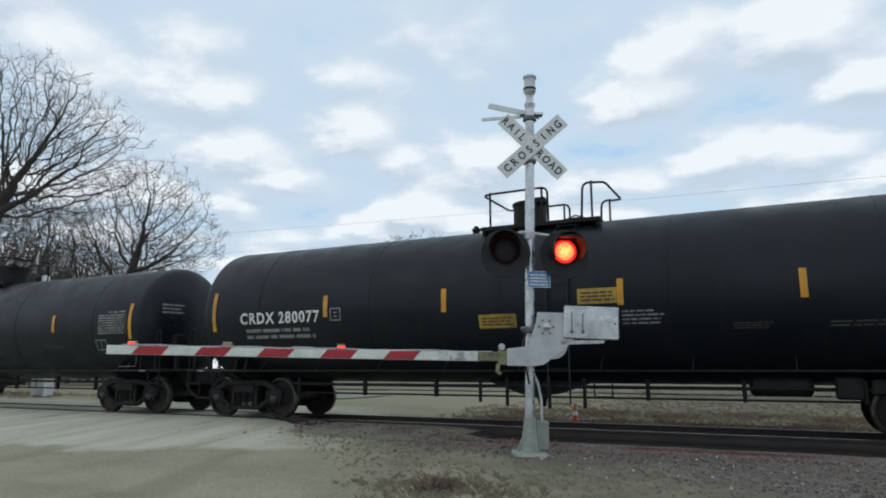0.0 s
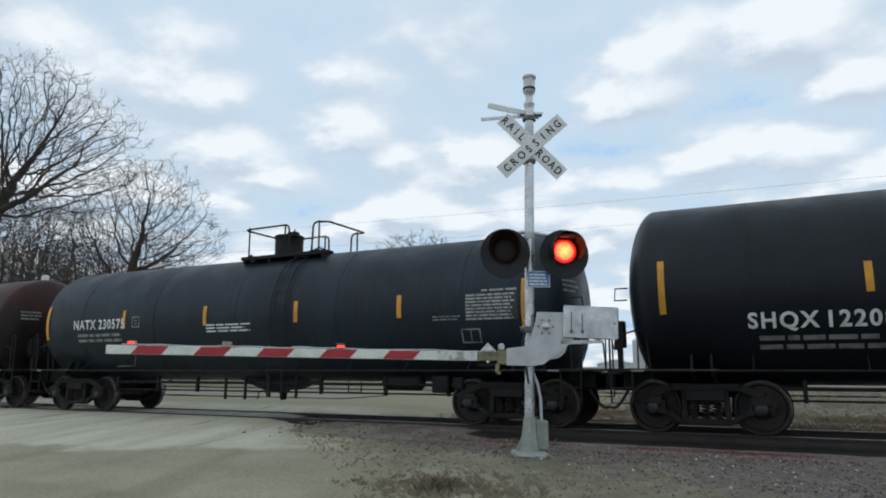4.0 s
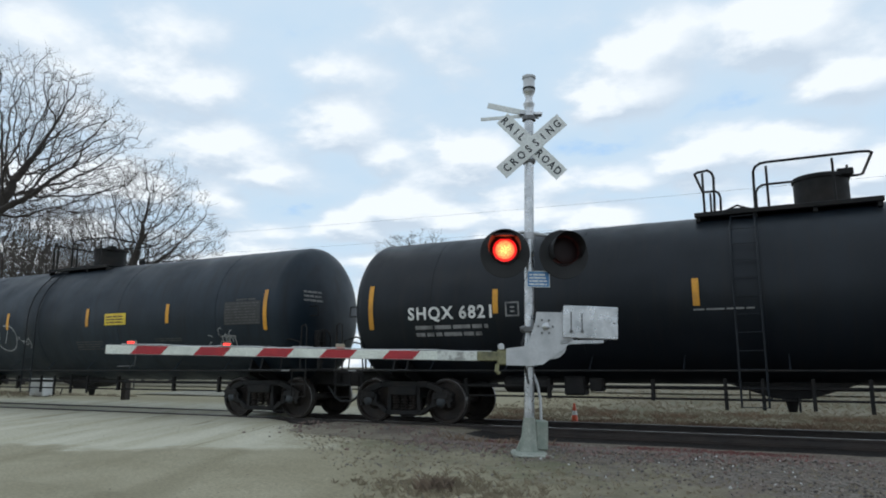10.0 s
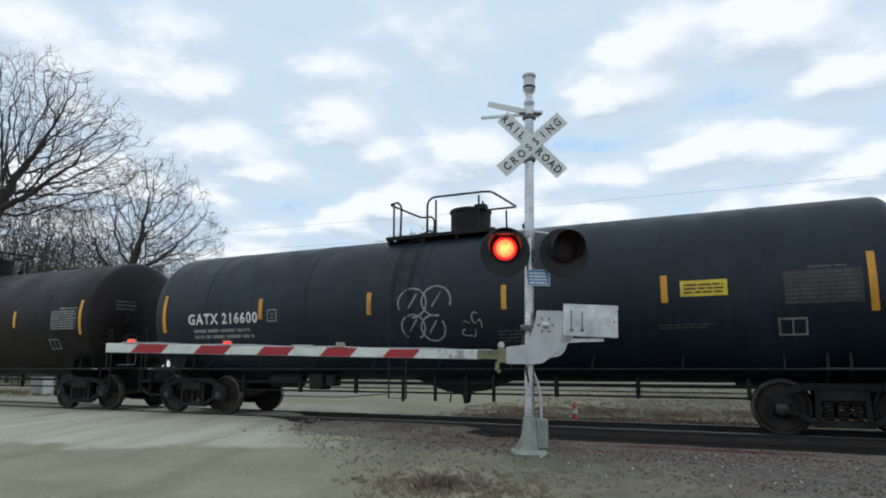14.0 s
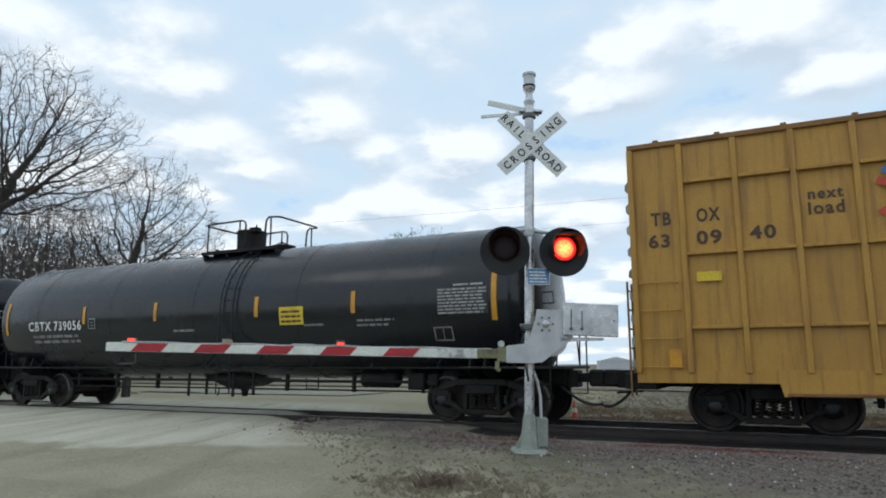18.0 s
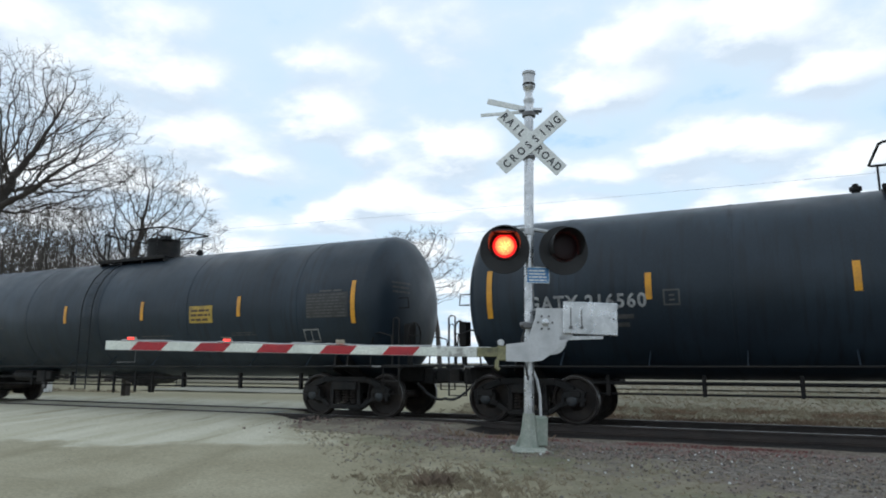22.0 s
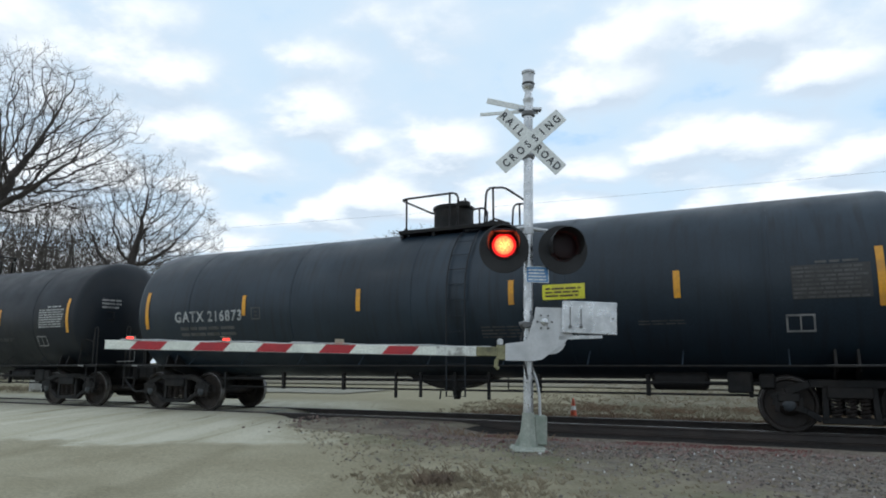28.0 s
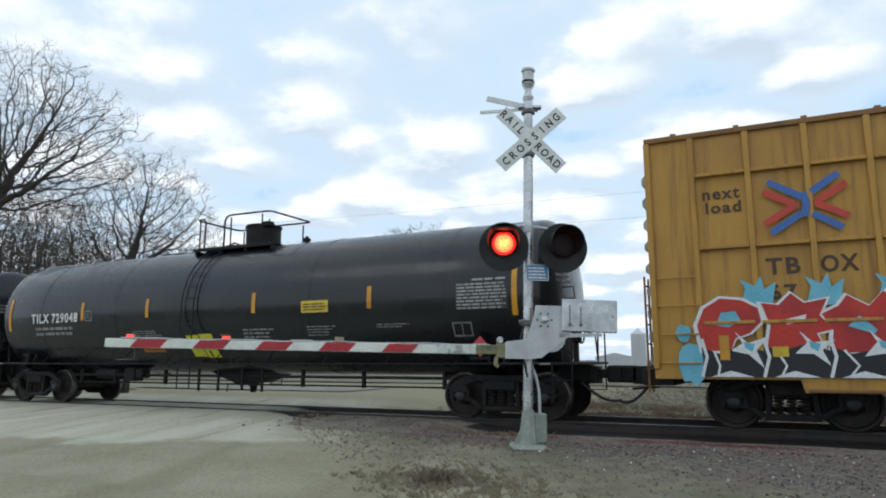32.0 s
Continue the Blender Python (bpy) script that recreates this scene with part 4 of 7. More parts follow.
    for e in (-1, 1):
        part("end_sill", Shape().box(*sorted((e * (bol - 1.6), e * (half + 1.0))), -0.3, 0.3, 0.74, 1.06, 0.02), UNDER, car)
        saddle = [(-R * 0.74, zc - R * 0.68), (-R * 0.5, zc - R * 0.87), (-0.3, zc - R * 0.985), (0.3, zc - R * 0.985), (R * 0.5, zc - R * 0.87), (R * 0.74, zc - R * 0.68), (1.3, 1.0), (0.8, 0.82), (-0.8, 0.82), (-1.3, 1.0)]
        sh = Shape()
        for x in (bol - 0.16, bol + 0.16):
            n = len(saddle)
            vs = [(e * (x - 0.02), y, z) for y, z in saddle] + [(e * (x + 0.02), y, z) for y, z in saddle]
            sh.add(vs, [tuple(range(n)), tuple(range(n, 2 * n))] + [(i, (i + 1) % n, n + (i + 1) % n, n + i) for i in range(n)])
        part("saddle", sh, UNDER, car)
        part("end_platform", Shape().box(*sorted((e * (half + 0.55), e * (half + 1.06))), -1.38, 1.38, 1.06, 1.12, 0.01)
             .box(*sorted((e * (bol - 0.3), e * (half + 0.6))), -1.44, -1.2, 1.06, 1.11, 0.01)
             .box(*sorted((e * (bol - 0.3), e * (half + 0.6))), 1.2, 1.44, 1.06, 1.11, 0.01), UNDER, car)
        part("platform_edge", Shape().box(*sorted((e * (bol - 0.3), e * (half + 0.62))), -1.462, -1.444, 1.07, 1.105), GREY_TXT, car, "worn pale platform edge")
        for y in (-1.36, 1.36):
            hx = half + 1.0
            part("grab_rail", Shape().tube([(e * hx, y, 1.1), (e * hx, y, 2.05), (e * (hx - 0.05), y, 2.1), (e * (hx - 0.14), y, 2.08), (e * (hx - 0.16), y, 1.1)], 0.018), UNDER, car)
            part("grab_rail", Shape().tube([(e * (half + 0.3), y, 1.1), (e * (half + 0.36), y, 1.75), (e * (half + 0.5), y * 0.98, 1.8), (e * (half + 0.8), y * 0.98, 1.72), (e * (half + 0.84), y, 1.1)], 0.018), UNDER, car)
            part("step", Shape().tube([(e * (half + 0.62), y, 1.06), (e * (half + 0.62), y, 0.52), (e * (half + 1.0), y, 0.52), (e * (half + 1.0), y, 1.06)], 0.02)
                 .tube([(e * (half + 0.62), y, 0.78), (e * (half + 1.0), y, 0.78)], 0.018), UNDER, car)
        reach = spec["front"] if e < 0 else spec["back"]
        part("coupler", coupler_shape(e, e * (half + 0.7), e * reach), UNDER, car)
        part("air_hose", Shape().tube(hose_pts(e * (half + 0.9), e * (reach + 0.01), -0.35, 0.72, 0.34), 0.028), CABLE, car, "black rubber air hose")
        part("head_grab", Shape().tube([(e * (half + 0.72), -0.9, zc + 0.1), (e * (half + 0.95), -0.9, zc + 0.1), (e * (half + 0.97), -0.9, zc - 0.12), (e * (half + 0.74), -0.9, zc - 0.12)], 0.016), UNDER, car)
        add_truck(car, e * bol)
    bw = half + 1.03
    part("brake_wheel", Shape().tube([(flip * bw, -0.75 + 0.28 * math.cos(a * 0.4189), 1.75 + 0.28 * math.sin(a * 0.4189)) for a in range(16)], 0.018, 5)
         .tube([(flip * bw, -1.03, 1.75), (flip * bw, -0.47, 1.75)], 0.012, 5).tube([(flip * bw, -0.75, 1.47), (flip * bw, -0.75, 2.03)], 0.012, 5)
         .box(*sorted((flip * (bw - 0.2), flip * (bw - 0.02))), -0.87, -0.63, 1.5, 2.0, 0.02).box(*sorted((flip * (bw - 0.14), flip * (bw - 0.06))), -0.8, -0.7, 1.1, 1.5), UNDER, car)
    # side handrails, brake pipe and hangers
    for y in (-1.46, 1.46):
        part("side_handrail", Shape().tube([(-half - 0.4, y, 1.085), (half + 0.4, y, 1.085)], 0.02, 6), UNDER, car)
        for k in range(9):
            x = -bol + 2 * bol * (k + 0.5) / 9
            hang = Shape().beam((x, y * 0.995, 1.085), (x, -math.copysign(math.sqrt(max(0, R * R - (1.35 - zc) ** 2)), -y), 1.35), 0.022, 0.016)
            part("handrail_bracket", hang, paint, car)
    low = bol - 1.5
    part("brake_pipe", Shape().tube([(-low - 0.4, -0.75, 0.78), (low + 0.4, -0.75, 0.78)], 0.034, 7), UNDER, car)
    part("brake_pipe", Shape().tube([(-low - 0.4, -0.72, 0.585), (low + 0.4, -0.72, 0.585)], 0.02, 6), UNDER, car)
    for k in (-1.0, -0.72, -0.4, 0.38, 0.7, 1.0):
        x = low * k + rnd.uniform(-0.2, 0.2)
        part("pipe_hanger", Shape().box(x - 0.035, x + 0.035, -0.79, -0.7, 0.55, 0.93, 0.006), UNDER, car)
    valve = part("outlet_valve", Shape().lathe([(0.36, 0.03), (0.36, 0.07), (0.46, 0.09), (0.52, 0.1), (0.56, 0.16), (0.64, 0.16), (0.66, 0.22), (0.8, 0.26)], "Z", 16), UNDER, car)
    part("valve_handle", Shape().tube([(0.1, -0.2, 0.6), (0.1, -1.0, 0.6), (0.1, -1.05, 0.42)], 0.018), UNDER, valve)
    for x in (-1.02, -0.36, 0.38, 1.06):
        x += rnd.uniform(-0.07, 0.07)
        part("drop_rod", Shape().box(x - 0.03, x + 0.03, -0.93, -0.88, 0.37 + rnd.uniform(0, 0.1), 0.95, 0.006), UNDER, car)
    part("skid", Shape().slab([(-1.25, 0.95), (-0.75, 0.76), (-0.26, 0.6), (0.26, 0.6), (0.75, 0.76), (1.25, 0.95)], -0.4, 0.4), UNDER, car, "sloping steel skid round the outlet")
    bx = -flip * (low - 1.1)
    part("air_reservoir", Shape().lathe([(-0.5, 0.02), (-0.48, 0.12), (-0.42, 0.17), (0.42, 0.17), (0.48, 0.12), (0.5, 0.02)], "X", 16, (bx, -0.6, 0.82)), UNDER, car)
    part("brake_valve", Shape().box(bx + 0.8, bx + 1.2, -0.85, -0.5, 0.62, 0.98, 0.03).box(bx + 1.3, bx + 1.55, -0.9, -0.6, 0.7, 0.95, 0.03), UNDER, car)
    # ladders to the walkway on both sides
    style = spec.get("style", 1 if flip > 0 else 2)
    lx = LADDER_X[style] + spec.get("fit", 0.0)
    for side in (-1, 1):
        lad = Shape()
        path = []
        for i in range(11):
            z = 1.0 + (zc + R * 0.985 - 1.0) * i / 10
            y = -math.sqrt(max(0.05, (R + 0.07) ** 2 - (max(z, zc - 0.2) - zc) ** 2)) if z > zc - 0.2 else -(R + 0.07)
            path.append((max(abs(y), 0.42), z))
        for x in (lx - 0.2, lx + 0.2):
            lad.tube([(x, side * y, z) for y, z in [(path[0][0], 0.5)] + path], 0.018, 5)
        for i in range(12):
            z = 0.51 + (zc + R * 0.9 - 0.51) * i / 11
            y = math.sqrt(max(0.05, (R + 0.07) ** 2 - (max(z, zc - 0.2) - zc) ** 2)) if z > zc - 0.2 else R + 0.07
            lad.tube([(lx - 0.2, side * y, z), (lx + 0.2, side * y, z)], 0.009, 4)
        part("ladder", lad, BLACK_DULL, car)
    add_top_fittings(car, zc + R, style, spec.get("bonnet", 0.45), spec.get("fit", 0.0), spec.get("bonnet_at", 0.0), spec.get("extra", 0.0))
    # sprayed scribbles
    for i, (kind, x0, z0, w, h) in enumerate(spec.get("spray", ())):
        rr = random.Random(i + 5)
        x0 += slide
        if kind == "bubbles":
            n = max(2, round(w / 0.75))
            for k in range(n):
                cx_, cz_ = x0 + w * (k + 0.5) / n, z0 + h * (0.5 + 0.12 * rr.uniform(-1, 1))
                a = rr.uniform(0, 360)
                st = stroke_on(ring_pts(cx_, cz_, w / n * 0.6, h * 0.5, a, a + 300, 16), 0.035, skin(0.011))
                part("sprayed_loop", st, CHALK, car, "pale sprayed outline", smooth=False)
                st = stroke_on([(cx_ - 0.1, cz_ - h * 0.2), (cx_ + 0.02, cz_ + 0.05), (cx_ + 0.1, cz_ + h * 0.3)], 0.03, skin(0.014))
                part("sprayed_stroke", st, CHALK, car, smooth=False)
        else:
            for k in range(int(w * 9)):
                cx_, cz_ = x0 + rr.random() * w, z0 + rr.random() * h
                a = rr.uniform(0, 360)
                st = stroke_on(ring_pts(cx_, cz_, rr.uniform(0.04, 0.16), rr.uniform(0.05, 0.14), a, a + rr.uniform(90, 260), 7), 0.022, skin(0.009 + 0.0006 * k))
                part("sprayed_stroke", st, CHALK, car, "pale sprayed stroke", smooth=False)
    return car


def build_box_car(x_left, length, back, front, label, marks, spray):
    """A high box car with ribbed sides, double plug doors and ribbed ends."""
    mid, h = x_left + length / 2, length / 2
    car = thing("box_car", label, "box car", pose(mid, 0, 0), "box cars of the train")
    CARS.append((car, mid))
    W, top, sill = 1.55, 5.08, 0.84
    d0, d1, dm = 6.9 - h, 11.88 - h, 9.36 - h
    part("wall", Shape().box(-h + 0.02, h - 0.02, -W, W, sill + 0.02, top - 0.02, 0.01), OCHRE, car)
    roof = Shape().slab([(-W - 0.03, top - 0.05), (-W - 0.03, top), (0, top + 0.14), (W + 0.03, top), (W + 0.03, top - 0.05)], -h, h)
    part("roof", roof.moved(Matrix.Rotation(radians(90), 4, "Z")), OCHRE_DARK, car, "weathered steel roof with rust-brown edge")
    for k in range(18):
        x = -h + 0.5 + k * (length - 1) / 17
        for sgn in (-1, 1):
            part("roof_rib", Shape().beam((x, sgn * 0.03, top + 0.15), (x, sgn * W, top + 0.02), 0.09, 0.05), OCHRE_DARK, car)
    part("eave_rail", Shape().box(-h, h, -W - 0.06, -W - 0.002, top - 0.1, top - 0.01, 0.01), OCHRE_DARK, car, "rust-streaked eave rail")
    part("eave_rail", Shape().box(-h, h, W + 0.002, W + 0.06, top - 0.1, top - 0.01, 0.01), OCHRE_DARK, car)
    for sgn in (-1, 1):
        y0, y1 = sorted((sgn * (W + 0.002), sgn * (W + 0.07)))
        posts = [-h + 0.04] + [-h + marks["bay"] + 0.882 * k for k in range(7)] + [d0 - 0.06, d1 + 0.06] + [h - 0.89 - 0.882 * k for k in range(6, -1, -1)] + [h - 0.04]
        for i, x in enumerate(posts):
            part("side_post", shared("side_post_%d" % sgn, OCHRE, lambda: Shape().box(-0.05, 0.05, y0, y1, 1.0, top - 0.1, 0.012)), OCHRE, car, m=pose(x, 0, 0))
            if 0 < i < len(posts) - 2 and not (d0 - 0.2 < x < d1):
                for z in (4.29, 3.02, 1.76):
                    part("panel_ledge", Shape().box(x + 0.052, posts[i + 1] - 0.052, *sorted((sgn * (W + 0.002), sgn * (W + 0.1))), z - 0.03, z + 0.025, 0.008), OCHRE, car)
        part("side_sill", Shape().slab([(-h, sill), (-h + 2.2, sill), (-h + 2.25, 0.64), (h - 2.25, 0.64), (h - 2.2, sill), (h, sill), (h, 1.05), (-h, 1.05)], *sorted((sgn * (W - 0.06), sgn * (W + 0.03)))), OCHRE, car)
        part("door_track", Shape().box(d0 - 2.9, d1 + 2.9, *sorted((sgn * (W + 0.032), sgn * (W + 0.19))), 0.93, 0.985, 0.01), OCHRE, car)
        part("sill_flange", Shape().box(-h + 2.3, h - 2.3, *sorted((sgn * (W + 0.032), sgn * (W + 0.11))), 0.65, 0.7, 0.008), OCHRE_DARK, car, "rust-edged lower sill flange")
        for a, b in ((d0 + 0.01, dm - 0.015), (dm + 0.015, d1 - 0.01)):
            yo = sorted((sgn * (W + 0.003), sgn * (W + 0.09)))
            door = part("door", Shape().box(a, b, *yo, 1.1, 4.94, 0.02), DOOR_BLACK, car, "black steel plug door")
            yr = sorted((sgn * (W + 0.091), sgn * (W + 0.125)))
            for x in (a + 0.16, a + 0.7, b - 0.6, b - 0.14):
                part("door_rib", Shape().box(x - 0.035, x + 0.035, *yr, 1.15, 4.88, 0.01), DOOR_BLACK, door)
            for z in (1.22, 2.37, 2.97, 3.65, 4.84):
                part("door_ledge", Shape().box(a + 0.2, b - 0.2, *yr, z - 0.03, z + 0.03, 0.01), DOOR_BLACK, door)
            part("lock_rod", Shape().tube([((a + b) / 2 + 0.12, sgn * (W + 0.15), 1.12), ((a + b) / 2 + 0.12, sgn * (W + 0.15), 4.9)], 0.022), DOOR_BLACK, door)
            for x in (a + 0.4, b - 0.4):
                part("roller_hanger", Shape().box(x - 0.16, x + 0.16, *sorted((sgn * (W + 0.02), sgn * (W + 0.16))), 0.98, 1.13, 0.02), UNDER, door)
    # ends with pressed horizontal ribs
    for e in (-1, 1):
        for k in range(9):
            z = 1.15 + k * 0.4
            part("end_rib", shared("end_rib_%d" % e, END_WHITE, lambda: Shape().add(
                [(e * (h - 0.02), y, z_) for y in (-1.48, 1.48) for z_ in (-0.14, 0.14)] + [(e * (h + 0.11), y, z_) for y in (-1.36, 1.36) for z_ in (-0.05, 0.05)],
                [(0, 1, 5, 4), (2, 3, 7, 6), (0, 2, 6, 4), (1, 3, 7, 5), (4, 5, 7, 6)])), END_WHITE, car, "faded white end rib", m=pose(0, 0, z))
        part("end_band", Shape().box(*sorted((e * (h - 0.01), e * (h + 0.015))), -1.5, 1.5, 4.62, 4.98), FAR_WHITE, car, "faded white end band")
        part("end_wall", Shape().box(*sorted((e * (h - 0.018), e * (h + 0.004))), -1.545, 1.545, 0.9, 4.6), OCHRE_DARK, car)
        part("corner_ladder", Shape().tube([(e * (h + 0.12), -1.5, 0.6), (e * (h + 0.12), -1.5, 2.6)], 0.02).tube([(e * (h + 0.12), -1.1, 0.6), (e * (h + 0.12), -1.1, 2.6)], 0.02), OCHRE_DARK, car)
        for k in range(6):
            part("ladder_rung", Shape().tube([(e * (h + 0.12), -1.5, 0.75 + k * 0.34), (e * (h + 0.12), -1.1, 0.75 + k * 0.34)], 0.016), OCHRE_DARK, car)
        for k in range(4):
            part("side_grab", Shape().tube([(e * (h - 0.75), -W - 0.02, 1.1 + k * 0.48), (e * (h - 0.75), -W - 0.1, 1.1 + k * 0.48), (e * (h - 0.12), -W - 0.1, 1.1 + k * 0.48), (e * (h - 0.12), -W - 0.02, 1.1 + k * 0.48)], 0.014), OCHRE, car)
        part("end_sill", Shape().box(*sorted((e * (h - 0.3), e * (h + 0.25))), -1.45, 1.45, 0.72, 1.0, 0.02), UNDER, car)
        reach = front if e < 0 else back
        part("coupler", coupler_shape(e, e * (h + 0.15), e * reach), UNDER, car)
        part("air_hose", Shape().tube(hose_pts(e * (h + 0.3), e * (reach + 0.01), -0.4, 0.7, 0.34), 0.028), CABLE, car, "black rubber air hose")
        part("brake_beam", Shape().tube([(e * (h + 0.1), -0.5, 0.66), (e * (h + 0.6), -0.5, 0.62)], 0.02), UNDER, car)
        add_truck(car, e * (h - 2.05))
    part("centre_sill", Shape().box(-h, h, -0.35, 0.35, 0.74, 0.86, 0.02).box(-h + 3.4, h - 3.4, -0.9, 0.9, 0.7, 0.84, 0.02), UNDER, car)
    part("brake_pipe", Shape().tube([(-h + 3.5, -0.9, 0.55), (-1, -0.9, 0.52), (h - 3.6, -0.9, 0.55)], 0.02), UNDER, car)
    for k in range(8):
        x = -h + 3.6 + k * 1.6
        part("pipe_hanger", Shape().box(x - 0.05, x + 0.05, -0.93, -0.87, 0.46, 0.72, 0.004), UNDER, car)
    part("brake_cylinder", Shape().lathe([(-0.6, 0.02), (-0.55, 0.16), (0.5, 0.16), (0.6, 0.05)], "X", 16, (3.2, -0.7, 0.56)), UNDER, car)

    def flat(lift):
        return lambda x, z: -W - lift

    for text, x0, x1, z0, z1, mat_ in marks["type"]:
        letter_parts(type_on(text, x0 - h, x1 - h, z0, z1, flat(0.012)), mat_, car)
    if "slogan" in marks:
        text, x0, x1, z0, z1, mat_ = marks["slogan"]
        letter_parts(type_on(text, x0 - h, x1 - h, z0, z1, flat(0.073)), mat_, car)
    # crossed arrows in red and blue
    cx, cz, lift = marks["cross"][0] - h, marks["cross"][1], 0.073
    for a, b, mat_ in (((-0.6, 0.27), (-0.12, -0.01), RED), ((-0.6, -0.27), (-0.12, 0.01), RED), ((0.6, 0.3), (0.14, 0.01), RED), ((0.6, -0.24), (0.14, 0.01), RED),
                       ((-0.52, 0.43), (-0.04, 0.13), BLUE), ((0.5, 0.46), (0.1, 0.2), BLUE), ((-0.52, -0.43), (-0.04, -0.13), BLUE), ((0.5, -0.42), (0.1, -0.16), BLUE), ((-0.02, 0.2), (0.02, 0.0), BLUE), ((0.02, 0.0), (-0.02, -0.2), BLUE)):
        lift += 0.0012
        part("emblem", stroke_on([(cx + a[0], cz + a[1]), (cx + b[0], cz + b[1])], 0.108, flat(lift)), mat_, car, smooth=False)
    for x0, x1, z0, z1 in marks.get("badge", ()):
        part("emblem_bar", patch_on([(x0 - h, x1 - h, z0, z1)], flat(0.074)), MARK_RED, car, smooth=False)
    if "badge" in marks:
        for a, b, up in (((15.62, 3.9), (16.22, 4.55), 0.0755), ((16.22, 3.9), (15.62, 4.55), 0.077)):
            part("emblem_bar", stroke_on([(a[0] - h, a[1]), (b[0] - h, b[1])], 0.17, flat(up)), MARK_RED, car, smooth=False)
    for x0, x1, z0, z1, rows_, mat_ in marks["notes"]:
        part("small_print", patch_on(bars(x0 - h, x1 - h, z0, z1, rows_, 4, x0, 0.8, 0.15), flat(0.13 if mat_ is WHITE_TXT else 0.012)), mat_, car, smooth=False)
    for x0, x1, z0, z1, mat_ in marks["plates"]:
        part("sticker", patch_on([(x0 - h, x1 - h, z0, z1)], flat(0.132 if d0 < x0 - h < d1 else (0.09 if spray else 0.073))), mat_, car, smooth=False)
    if spray:
        rnd = random.Random(8)

        def cut(pts, mat_, lift):
            part("sprayed_paint", Shape().add([(a - h, -W - lift, b) for a, b in pts], [tuple(range(len(pts)))]), mat_, car, "bright sprayed abstract paint", smooth=False)

        def wavy(x, z, rx, rz, n=14):
            return [(x + rx * (1 + 0.15 * rnd.uniform(-1, 1)) * math.cos(6.2832 * i / n), z + rz * (1 + 0.15 * rnd.uniform(-1, 1)) * math.sin(6.2832 * i / n)) for i in range(n)]
        for k in range(6):
            a = 1.62 + 0.95 * k
            cut([(a - 0.2, 2.0), (a - 0.12, 2.3), (a - 0.2, 2.46), (a + 0.02, 2.34), (a + 0.12, 2.5), (a + 0.16, 2.28), (a + 0.34, 2.4), (a + 0.26, 2.0)], SPRAY_BLUE, 0.0725)
        cut(wavy(0.62, 1.1, 0.26, 0.34), SPRAY_BLUE, 0.0725)
        cut(wavy(0.5, 1.6, 0.12, 0.14), SPRAY_BLUE, 0.0725)
        faces = (
            ((0.0, 1.3), (-0.08, 1.72), (0.04, 2.0), (0.3, 2.16), (0.62, 2.12), (0.86, 1.98), (0.9, 1.76), (0.72, 1.58), (0.5, 1.5), (0.42, 1.3)),
            ((0.02, 1.28), (0.1, 1.7), (-0.02, 2.06), (0.24, 2.02), (0.42, 2.2), (0.6, 2.04), (0.92, 2.1), (0.8, 1.84), (0.98, 1.62), (0.74, 1.56), (0.86, 1.28)),
            ((0.0, 1.26), (0.04, 1.6), (-0.1, 1.86), (0.14, 1.98), (0.26, 2.14), (0.54, 1.96), (0.74, 2.18), (0.98, 2.02), (0.88, 1.7), (1.0, 1.42), (0.92, 1.26)),
            ((-0.04, 1.3), (0.06, 1.62), (0.0, 2.1), (0.2, 2.2), (0.36, 1.92), (0.56, 1.84), (0.66, 2.16), (0.9, 2.08), (0.94, 1.66), (0.84, 1.3)))
        cores = (((0.22, 1.72), (0.3, 1.92), (0.52, 1.94), (0.6, 1.78), (0.4, 1.68)), ((0.3, 1.78), (0.62, 1.86), (0.6, 1.78), (0.34, 1.7)),
                 ((0.24, 1.66), (0.4, 1.82), (0.62, 1.6), (0.58, 1.54)), ((0.26, 1.6), (0.3, 1.78), (0.52, 1.7), (0.56, 1.56)))
        for k in range(7):
            x, j, lift = 0.8 + 0.93 * k, k % 4, 0.0006 * (k % 3)
            face = faces[j]
            mx_, mz_ = sum(a for a, _ in face) / len(face), sum(b for _, b in face) / len(face)
            cut([(x + mx_ + (a - mx_) * 1.13, mz_ + (b - mz_) * 1.1) for a, b in face], SPRAY_WHITE, 0.074 + lift)
            cut([(x + a, b) for a, b in face], SPRAY_RED, 0.077 + lift)
            cut([(x, 0.88), (x - 0.03, 1.36), (x + 0.26, 1.24 + 0.06 * (j == 1)), (x + 0.58, 1.4 - 0.1 * (j == 2)), (x + 0.93, 1.28), (x + 0.93, 0.88)], SPRAY_BLACK, 0.079 + lift)
            cut([(x + a, b) for a, b in cores[j]], SPRAY_WHITE if j % 2 else SPRAY_BLUE, 0.0815)
            cut([(x + 0.5, 1.6), (x + 0.68, 1.42), (x + 0.98, 1.52 - 0.06 * j), (x + 0.8, 1.3), (x + 0.9, 1.02 + 0.04 * j), (x + 0.68, 1.24), (x + 0.42, 1.3 - 0.05 * j), (x + 0.6, 1.42)], SPRAY_WHITE, 0.083)
            cut([(x + 0.62, 1.44), (x + 0.78, 1.4), (x + 0.74, 1.28), (x + 0.64, 1.34)], SPRAY_BLUE, 0.085)
            part("sprayed_line", stroke_on([(x - h - 0.02, 1.5), (x - h + 0.05, 1.2), (x - h - 0.04, 0.88)], 0.05, flat(0.0835)), SPRAY_WHITE, car, smooth=False)
            part("sprayed_line", stroke_on([(x - h + 0.16, 1.3), (x - h + 0.24 + 0.05 * j, 1.06), (x - h + 0.2, 0.88)], 0.035, flat(0.084)), SPRAY_WHITE, car, smooth=False)
